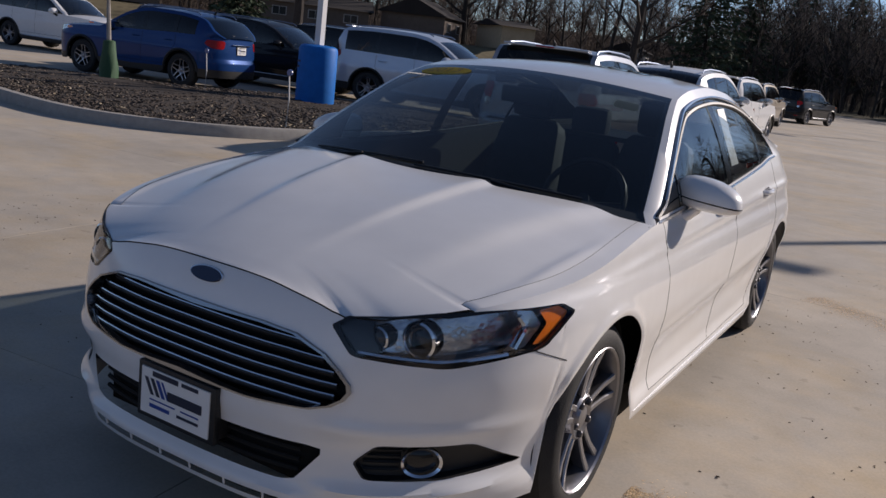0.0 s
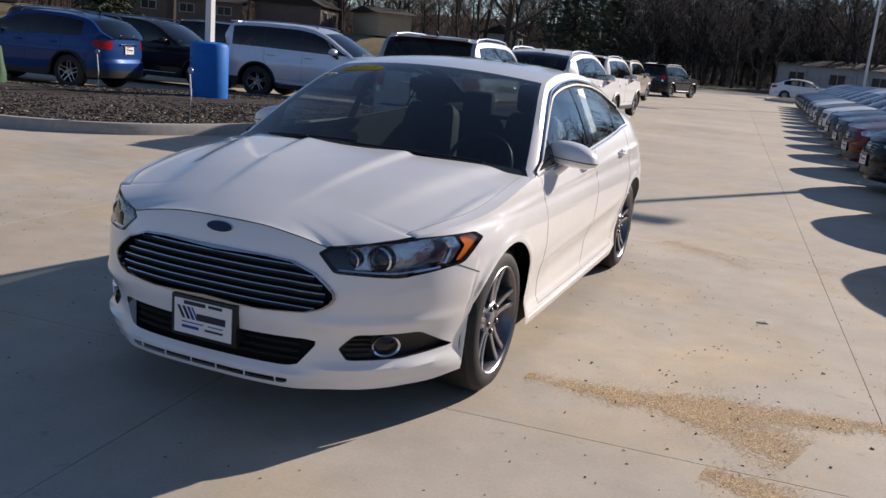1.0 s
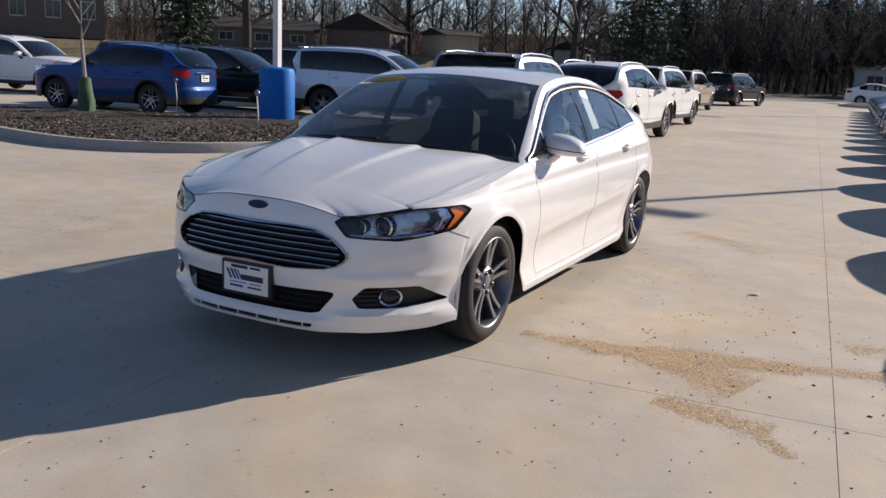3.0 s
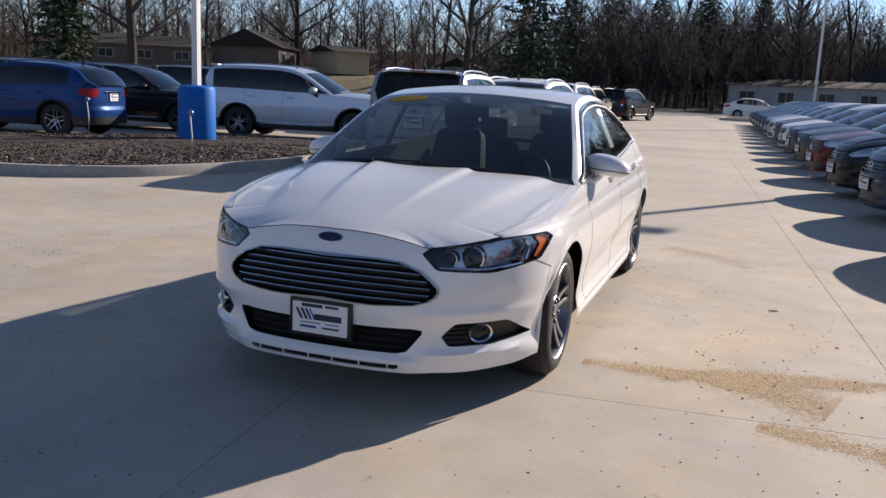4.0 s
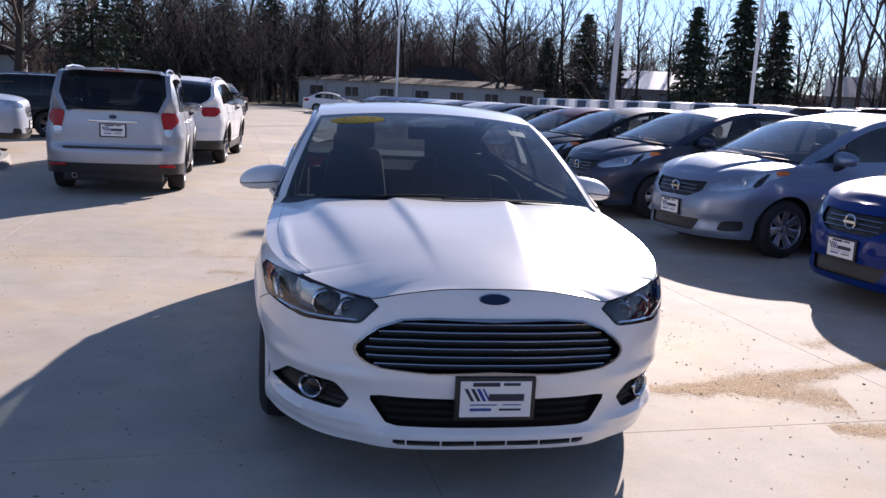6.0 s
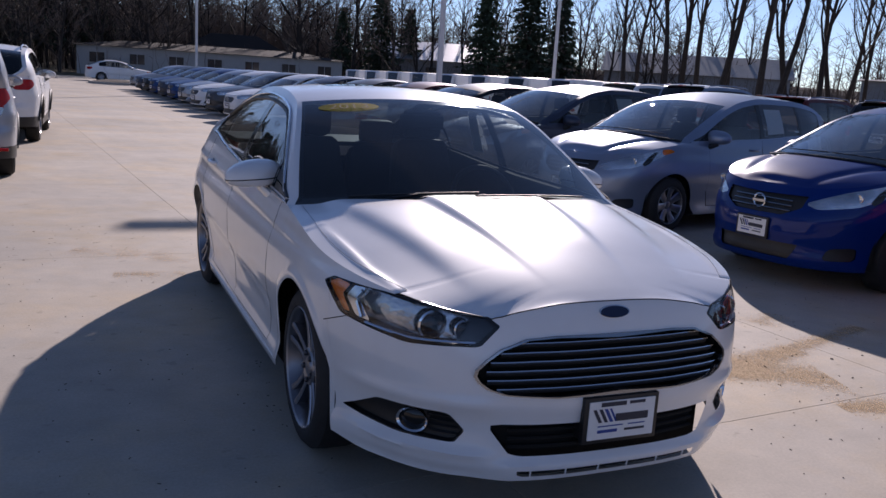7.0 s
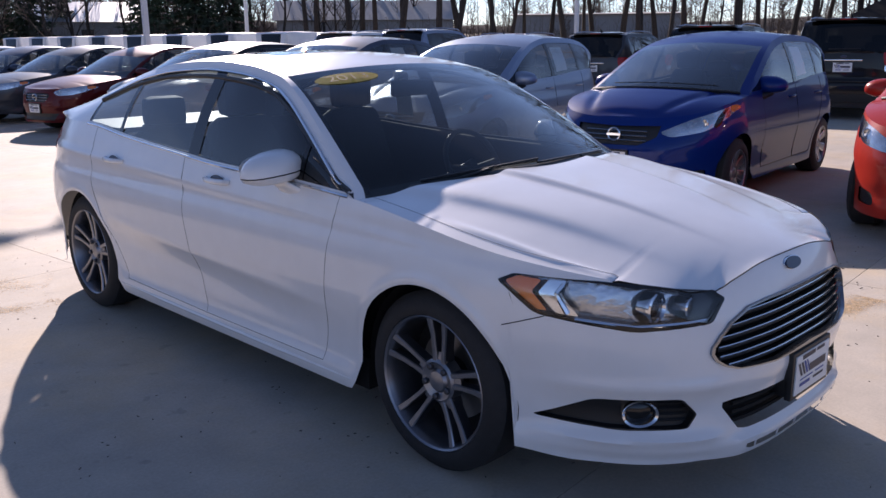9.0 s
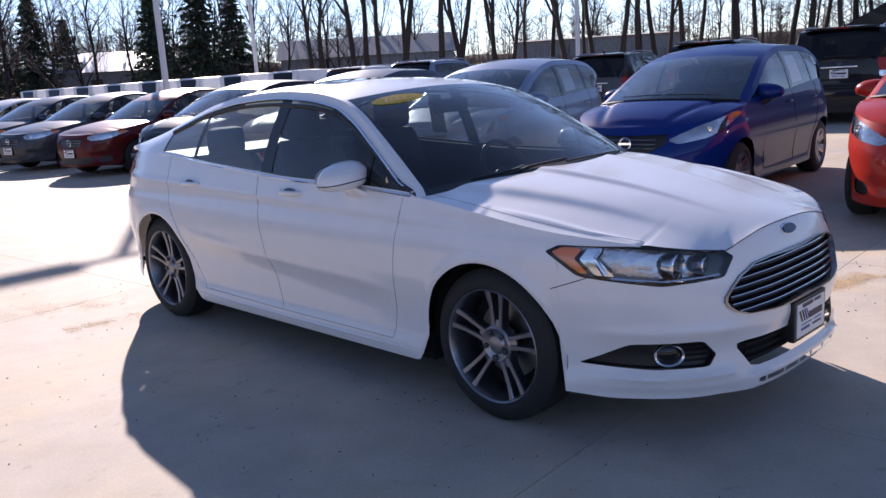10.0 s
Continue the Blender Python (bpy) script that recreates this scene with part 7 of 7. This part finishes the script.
# young tree in a green wrap
M["wrap"] = mat("green_tree_wrap", (0.03, 0.09, 0.04), rough=0.7, grain=0.2)
M["young_bark"] = mat("pale_young_bark", (0.34, 0.31, 0.28), rough=0.8, grain=0.2, grain_scale=20)
sap = thing("young_tree", "thin young tree with pale bark and a green wrap", "tree", pose(-12.1, 6.75, 0.12))
bm = bmesh.new()
tube(bm, [(0.12, 0, 0), (0.05, 0, 0.6), (0, 0, 1.3), (-0.02, 0, 2.4), (0.01, 0, 3.6)], [0.045, 0.042, 0.036, 0.022, 0.006], 8)
_r = random.Random(4)
for k in range(14):
    z = 1.5 + 0.14 * k
    a = k * 2.4
    l = 0.75 - 0.035 * k
    d = Vector((math.cos(a), math.sin(a), 1.3)).normalized()
    p0 = Vector((-0.01, 0, z))
    tube(bm, [p0, p0 + d * l * 0.5, p0 + d * l + Vector((0, 0, 0.08))], [0.012, 0.008, 0.003], 5)
    tube(bm, [p0 + d * l * 0.5, p0 + d * l * 0.8 + Vector((_r.uniform(-0.15, 0.15), _r.uniform(-0.15, 0.15), 0.1))], [0.006, 0.002], 4)
part("trunk", bm, M["young_bark"], sap)
bm = bmesh.new()
lathe(bm, [(0.0, 0.16), (0.25, 0.17), (0.5, 0.13), (0.72, 0.10), (0.74, 0.06)], 14, "z", cx=0.06)
for v in bm.verts:
    v.co += Vector((_r.uniform(-0.015, 0.015), _r.uniform(-0.015, 0.015), 0))
part("wrap", bm, M["wrap"], sap, "green protective wrap")

# ---- trees, houses, distance ----
M["bark"] = mat("winter_bark", (0.036, 0.029, 0.025), rough=0.95, grain=0.35, grain_scale=5, bump=0.5, bump_scale=15, vary=0.25)
M["twig"] = mat("winter_twigs", (0.175, 0.135, 0.11), rough=0.95, grain=0.2, grain_scale=2, vary=0.3)
M["needles"] = mat("conifer_needles", (0.045, 0.07, 0.04), rough=0.9, grain=0.5, grain_scale=2.5, vary=0.2)


def limb(vs, fs, pts, r0, r1, n):
    k0 = len(vs)
    for i, p in enumerate(pts):
        d = (pts[min(i + 1, len(pts) - 1)] - pts[max(i - 1, 0)]).normalized()
        a = d.orthogonal().normalized()
        b = d.cross(a)
        r = r0 + (r1 - r0) * i / (len(pts) - 1)
        for q in range(n):
            vs.append(p + (a * math.cos(6.2832 * q / n) + b * math.sin(6.2832 * q / n)) * r)
    for i in range(len(pts) - 1):
        for q in range(n):
            fs.append((k0 + i * n + q, k0 + i * n + (q + 1) % n, k0 + (i + 1) * n + (q + 1) % n, k0 + (i + 1) * n + q))


def spike(vs, fs, p, q, r):
    """A twig: a slender three-sided cone."""
    k = len(vs)
    d = (q - p).normalized()
    a = d.orthogonal().normalized() * r
    b = d.cross(a)
    vs.extend((p + a, p - a * 0.5 + b * 0.87, p - a * 0.5 - b * 0.87, q))
    fs.extend(((k, k + 1, k + 3), (k + 1, k + 2, k + 3), (k + 2, k, k + 3)))


def bare_tree(name_label, seed, h=13.0, trunk_h=0.25, spread=0.6, r0=0.22, limbs=9, subs=7, twigs=7):
    """A leafless tree: tapered trunk with limbs, and a crown of fine twigs."""
    r = random.Random(seed)
    V1, F1, V2, F2 = [], [], [], []

    def wander(p, d, ln, steps, up, wob):
        pts = [p.copy()]
        for _ in range(steps):
            d = (d + Vector((r.uniform(-wob, wob), r.uniform(-wob, wob), r.uniform(-wob, wob) + up))).normalized()
            p = p + d * (ln / steps)
            pts.append(p.copy())
        return pts
    trunk = wander(Vector((0, 0, -0.2)), Vector((0, 0, 1)), h * 0.82, 9, 0.05, 0.07)
    limb(V1, F1, trunk, r0, r0 * 0.18, 8)
    for i in range(limbs):
        f = trunk_h + (1 - trunk_h) * (i + r.random()) / limbs
        k = min(int(f * 9), 8)
        p = trunk[k].lerp(trunk[k + 1], f * 9 - k)
        a = i * 2.4 + r.uniform(-0.4, 0.4)
        d = Vector((math.cos(a) * spread, math.sin(a) * spread, 1.0 - 0.45 * spread + 0.2 * f)).normalized()
        ln = h * (0.52 - 0.30 * f) * r.uniform(0.8, 1.2)
        br = wander(p, d, ln, 6, 0.06, 0.16)
        rb = r0 * (0.55 - 0.35 * f)
        limb(V1, F1, br, rb, rb * 0.2, 4)
        for j in range(subs):
            g = 0.22 + 0.78 * (j + r.random()) / subs
            kk = min(int(g * 6), 5)
            q = br[kk].lerp(br[kk + 1], g * 6 - kk)
            d2 = ((br[kk + 1] - br[kk]).normalized() + Vector((r.uniform(-1, 1), r.uniform(-1, 1), r.uniform(-0.3, 0.9))) * 0.8).normalized()
            l2 = ln * r.uniform(0.25, 0.5) * (1.15 - 0.5 * g)
            sb = wander(q, d2, l2, 3, 0.05, 0.2)
            limb(V1, F1, sb, rb * 0.28, rb * 0.07, 3)
            for _ in range(twigs):
                m = r.random()
                kk2 = min(int(m * 3), 2)
                s = sb[kk2].lerp(sb[kk2 + 1], m * 3 - kk2)
                d3 = ((sb[kk2 + 1] - sb[kk2]).normalized() + Vector((r.uniform(-1, 1), r.uniform(-1, 1), r.uniform(-0.5, 1)))).normalized()
                l3 = l2 * r.uniform(0.2, 0.5)
                spike(V2, F2, s, s + d3 * l3, 0.022)
    t = thing("bare_tree", name_label, "tree", group="winter woods")
    for nm, vs, fs, mt in (("trunk", V1, F1, M["bark"]), ("crown", V2, F2, M["twig"])):
        me = bpy.data.meshes.new(nm)
        me.from_pydata(vs, [], fs)
        me.materials.append(mt)
        o = new(nm, me)
        o.parent = t
    return t


def conifer(label, seed, h=14.0, w=2.8, start=0.06, n=300, droop=-0.28):
    r = random.Random(seed)
    V1, F1, V2, F2 = [], [], [], []
    limb(V1, F1, [Vector((0, 0, -0.2)), Vector((0, 0, h * 0.5)), Vector((0, 0, h * 0.98))], 0.2, 0.02, 8)
    for i in range(n):
        f = start + (1 - start) * (i / n)
        z = h * f
        ln = w * (1 - f) ** 0.85 * r.uniform(0.65, 1.1) + 0.12
        a = i * 2.39996 + r.uniform(-0.3, 0.3)
        d = Vector((math.cos(a), math.sin(a), r.uniform(droop, 0.1)))
        tip = Vector((0, 0, z)) + d * ln
        limb(V1, F1, [Vector((0, 0, z)), tip], 0.025, 0.006, 3)
        for _ in range(int(10 + 16 * (1 - f))):
            g = r.uniform(0.12, 1.02)
            c = Vector((0, 0, z)) + d * ln * g + Vector((r.uniform(-1, 1), r.uniform(-1, 1), r.uniform(-0.6, 0.25))) * 0.22
            u = (d + Vector((r.uniform(-1, 1), r.uniform(-1, 1), r.uniform(-0.9, 0.2)))).normalized() * r.uniform(0.3, 0.6)
            v = u.cross(Vector((r.uniform(-1, 1), r.uniform(-1, 1), 1))).normalized() * r.uniform(0.10, 0.2)
            k = len(V2)
            V2.extend((c - v, c + v, c + u + v * 0.3, c + u - v * 0.3))
            F2.append((k, k + 1, k + 2, k + 3))
    t = thing("conifer", label, "tree", group="conifers")
    for nm, vs, fs, mt in (("trunk", V1, F1, M["bark"]), ("crown", V2, F2, M["needles"])):
        me = bpy.data.meshes.new(nm)
        me.from_pydata(vs, [], fs)
        me.materials.append(mt)
        o = new(nm, me)
        o.parent = t
    return t


def polar(az, d):
    return math.sin(radians(az)) * d, math.cos(radians(az)) * d - 5.0


oak = bare_tree("broad leafless shade tree beyond the lot", 5, h=17, trunk_h=0.20, spread=0.95, r0=0.42, limbs=12, subs=9, twigs=9)
slim = [bare_tree("slim leafless tree at the wood's edge", 20 + k, h=15 + 2 * k, trunk_h=0.35, spread=0.45, r0=0.22, limbs=10, subs=6, twigs=6) for k in range(3)]
bushy = [bare_tree("twiggy leafless tree beyond the lot", 40 + k, h=10 + k, trunk_h=0.12, spread=0.8, r0=0.16, limbs=13, subs=8, twigs=7) for k in range(2)]
oak.matrix_basis = pose(*polar(-17.6, 72), 0)
copy_thing(oak, pose(*polar(-39, 62), 0, 0, 0, 70))
copy_thing(oak, pose(*polar(12.8, 96), terrain(12.8, 96), 0, 0, 150))
copy_thing(oak, pose(*polar(-29.0, 104), terrain(-29.0, 104), 0, 0, 220))
copy_thing(oak, pose(*polar(2.5, 98), terrain(2.5, 98), 0, 0, 300))
rng = random.Random(77)


def woods(protos, n, az0, az1, d0, d1, s0, s1, first=False):
    for k in range(n):
        az = az0 + (az1 - az0) * (k + rng.uniform(0.1, 0.9)) / n
        p = protos[k % len(protos)]
        d = rng.uniform(d0, d1)
        if az < -20 and d > 80:
            d = 103 + (d - 86) * 0.6
        x, y = polar(az, d)
        m = pose(x, y, terrain(az, d), rng.uniform(-3, 3), rng.uniform(-3, 3), rng.uniform(0, 360))
        if first and k < len(protos):
            p.matrix_basis = m
            continue
        o = copy_thing(p, m)
        s = rng.uniform(s0, s1)
        o.scale = (s, s, s * rng.uniform(0.9, 1.15))


woods(slim, 40, -62, 35, 92, 140, 0.75, 1.15, first=True)
woods(bushy, 100, -62, 38, 86, 130, 0.9, 1.4, first=True)
woods(slim, 46, 33, 85, 54, 76, 0.85, 1.2)
woods(slim, 18, 30, 88, 95, 130, 0.8, 1.1)
woods(bushy, 16, 26, 88, 100, 140, 0.5, 0.75)
woods(bushy, 5, -50, -22, 96, 100, 0.6, 0.85)
woods(bushy, 34, -9.5, 5, 88, 118, 0.95, 1.35)

spruce = conifer("cone-shaped dark green evergreen conifer", 9, 12.5, 3.4, n=220)
pine = conifer("broad loose dark green pine", 14, 16, 5.4, start=0.16, n=190, droop=-0.08)
spruce.matrix_basis = pose(*polar(-43, 74), 0)
pine.matrix_basis = pose(*polar(-13.4, 82), 0)
o = copy_thing(pine, pose(*polar(-11.0, 92), 0, 0, 0, 130))
o.scale = (0.8, 0.8, 0.8)
for az, d, s in ((-8.4, 108, 1.0), (-5.6, 112, 0.9), (-2.6, 106, 0.95), (0.6, 114, 0.9)):
    o = copy_thing(pine, pose(*polar(az, d), 0, 0, 0, az * 50))
    o.scale = (s, s, s)
for az, d, s in ((18.0, 100, 0.95), (19.9, 108, 0.8), (24.8, 96, 1.0), (27.6, 98, 1.15), (29.8, 104, 1.05), (15.5, 96, 0.7)):
    o = copy_thing(spruce, pose(*polar(az, d), 0, 0, 0, az * 40))
    o.scale = (s, s, s)

# brush along the wood's foot
r = random.Random(8)
V, F = [], []
for _ in range(6500):
    az = r.uniform(-80, 95)
    d = r.uniform(86, 150)
    if az < -20 and d < 101:
        continue
    x, y = polar(az, d)
    z0 = terrain(az, d)
    p = Vector((x, y, z0))
    hgt = r.uniform(1.0, 4.2)
    q = p + Vector((r.uniform(-0.8, 0.8), r.uniform(-0.8, 0.8), hgt))
    limb(V, F, [p, p.lerp(q, 0.5) + Vector((r.uniform(-0.3, 0.3), r.uniform(-0.3, 0.3), 0)), q], 0.035, 0.008, 3)
    for _k in range(3):
        a = p.lerp(q, r.uniform(0.3, 0.95))
        spike(V, F, a, a + Vector((r.uniform(-1, 1), r.uniform(-1, 1), r.uniform(0.1, 1.2))), 0.018)
me = bpy.data.meshes.new("brush")
me.from_pydata(V, [], F)
me.materials.append(M["twig"])
tagged(new("brush", me), "tangled leafless brush at the foot of the woods", "brush", kind="stuff")

# far wooded rise, its unseen back half added, and the dense far trees on it
M["far_woods"] = mat("far_woods", (0.070, 0.056, 0.049), rough=1.0, grain=0.5, grain_scale=1.6, bump=0.8, bump_scale=3)
bm = bmesh.new()
cols = []
N = 720
for k in range(N + 1):
    az = -180 + 360.0 * k / N
    front = -95 < az < 95
    # behind the viewpoint: unseen ring, nearer, added to shape reflections and skylight
    base = 8.0 + 3.0 * max(0.0, min(1.0, (az + 12) / 5)) - 4.0 * max(0.0, min(1.0, (az - 8) / 8)) - 2.0 * max(0.0, min(1.0, (az - 30) / 6)) if front else 11.0
    hh = base + 1.2 * noise.noise((k * 0.06, 0.2, 0)) + 0.5 * noise.noise((k * 0.4, 3.2, 0))
    d = 168 if front else 95
    cols.append([bm.verts.new((*polar(az, d), -1)), bm.verts.new((*polar(az, d + 4), hh * 0.55)), bm.verts.new((*polar(az, d + 14), hh))])
grid_faces(bm, cols)
tagged(part("far_woods_backdrop", bm, M["far_woods"], None), "far brown winter woods on a low rise", "woods", kind="structure")
rr = random.Random(21)
V, F = [], []
for k in range(3500):
    az = rr.uniform(-68, 84) if k % 5 else rr.uniform(-12, 16)
    if az > 20 and rr.random() < (0.1 if az < 28 else 0.62):
        continue
    d = rr.uniform(118, 166)
    p = Vector((*polar(az, d), 0))
    hgt = rr.uniform(8, 15.5) * (1.0 if az < 22 else 0.85)
    q = p + Vector((rr.uniform(-1.2, 1.2), rr.uniform(-1.2, 1.2), hgt))
    spike(V, F, p, q, rr.uniform(0.07, 0.16))
    for _k in range(26):
        a = p.lerp(q, rr.uniform(0.25, 0.95))
        spike(V, F, a, a + Vector((rr.uniform(-2.6, 2.6), rr.uniform(-2.6, 2.6), rr.uniform(0.3, 2.2))), 0.045)
me = bpy.data.meshes.new("far_trees")
me.from_pydata(V, [], F)
me.materials.append(M["twig"])
tagged(new("far_trees", me), "dense far leafless trees on the rise", "woods", kind="stuff")

M["siding_tan"] = mat("tan_siding", (0.46, 0.37, 0.25), rough=0.8, grain=0.08)
M["siding_white"] = mat("white_siding", (0.36, 0.36, 0.36), rough=0.7, grain=0.06)
M["siding_grey"] = mat("grey_white_siding", (0.36, 0.36, 0.36), rough=0.8, grain=0.08)
M["brown_wall"] = mat("brown_wall", (0.12, 0.095, 0.08), rough=0.9, grain=0.15)
M["shingle"] = mat("brown_shingles", (0.024, 0.019, 0.017), rough=0.95, grain=0.25, grain_scale=8, bump=0.4, bump_scale=20)
M["metal_roof"] = mat("pale_metal_roof", (0.62, 0.62, 0.62), rough=0.30, metal=0.6, grain=0.08)
M["pane"] = mat("window_pane", (0.03, 0.035, 0.04), rough=0.08)
M["brickwall"] = mat("grey_block_wall", (0.33, 0.32, 0.32), rough=0.9, grain=0.1)


def house(az, d, w, dep, wall_h, roof_h, wall, roof, label, turn=0.0, hip=False, windows=3):
    """A plain low building: walls, roof with eaves, windows, door."""
    x, y = polar(az, d)
    t = thing("house", label, "house", pose(x, y, terrain(az, d - dep / 2), 0, 0, -az + turn))
    bm = bmesh.new()
    box(bm, -w / 2, w / 2, -dep / 2, dep / 2, 0, wall_h)
    part("wall", bm, M[wall], t, smooth=False)
    bm = bmesh.new()
    e = 0.5
    hx = w / 2 + e
    rx = hx - (dep / 2 + e if hip else 0)
    A = [bm.verts.new(p) for p in ((-hx, -dep / 2 - e, wall_h), (hx, -dep / 2 - e, wall_h), (hx, dep / 2 + e, wall_h), (-hx, dep / 2 + e, wall_h), (-rx, 0, wall_h + roof_h), (rx, 0, wall_h + roof_h))]
    for f in ((0, 1, 5, 4), (2, 3, 4, 5), (1, 2, 5), (3, 0, 4), (3, 2, 1, 0)):
        bm.faces.new([A[i] for i in f])
    part("roof", bm, M[roof], t, smooth=False)
    for k in range(windows):
        xc = -w / 2 + w * (k + 0.5) / windows
        bm = bmesh.new()
        box(bm, xc - 0.75, xc + 0.75, -dep / 2 - 0.05, -dep / 2 + 0.02, wall_h * 0.40, wall_h * 0.80)
        wn = part("window", bm, M["siding_grey"], t, smooth=False)
        bm = bmesh.new()
        box(bm, xc - 0.66, xc - 0.03, -dep / 2 - 0.065, -dep / 2 - 0.045, wall_h * 0.43, wall_h * 0.77)
        box(bm, xc + 0.03, xc + 0.66, -dep / 2 - 0.065, -dep / 2 - 0.045, wall_h * 0.43, wall_h * 0.77)
        part("pane", bm, M["pane"], wn, smooth=False)
    return t


house(-38.5, 96, 11, 8, 2.2, 1.2, "brown_wall", "shingle", "brown single-storey house with a shingle roof")
house(-31.6, 97, 8, 7, 2.4, 1.8, "brown_wall", "shingle", "small house with a brown gable roof", turn=75, windows=2)
house(-26.2, 97, 3.9, 7, 2.4, 0.7, "siding_tan", "shingle", "tan house with a sunlit end wall", windows=0, turn=25)
house(-53, 98, 16, 8, 4.6, 1.5, "brown_wall", "shingle", "dark two-storey house beyond the lot", windows=5)
house(-18.2, 98, 3, 4, 2.2, 1.0, "siding_white", "shingle", "small white shed among the trees", windows=1, turn=80)
house(7.3, 92, 25, 8, 2.7, 0.7, "siding_white", "shingle", "long white building with a low dark roof", hip=True, windows=7)
house(8.6, 99, 11, 6, 2.9, 2.0, "siding_white", "shingle", "raised dark hip roof behind the long white building", hip=True, windows=0)
house(21.4, 112, 13, 12, 3.6, 2.4, "brickwall", "metal_roof", "low building with a bright metal roof", windows=3)
house(38.5, 116, 22, 12, 3.8, 2.6, "brickwall", "siding_grey", "long pale metal-roofed shed", windows=0)
house(53.5, 112, 20, 10, 4.2, 0.3, "brickwall", "brickwall", "flat grey block building", windows=0)
house(80, 62, 26, 12, 2.2, 4.2, "brown_wall", "shingle", "dark brown hip-roofed building at the lot edge", windows=2, hip=True)
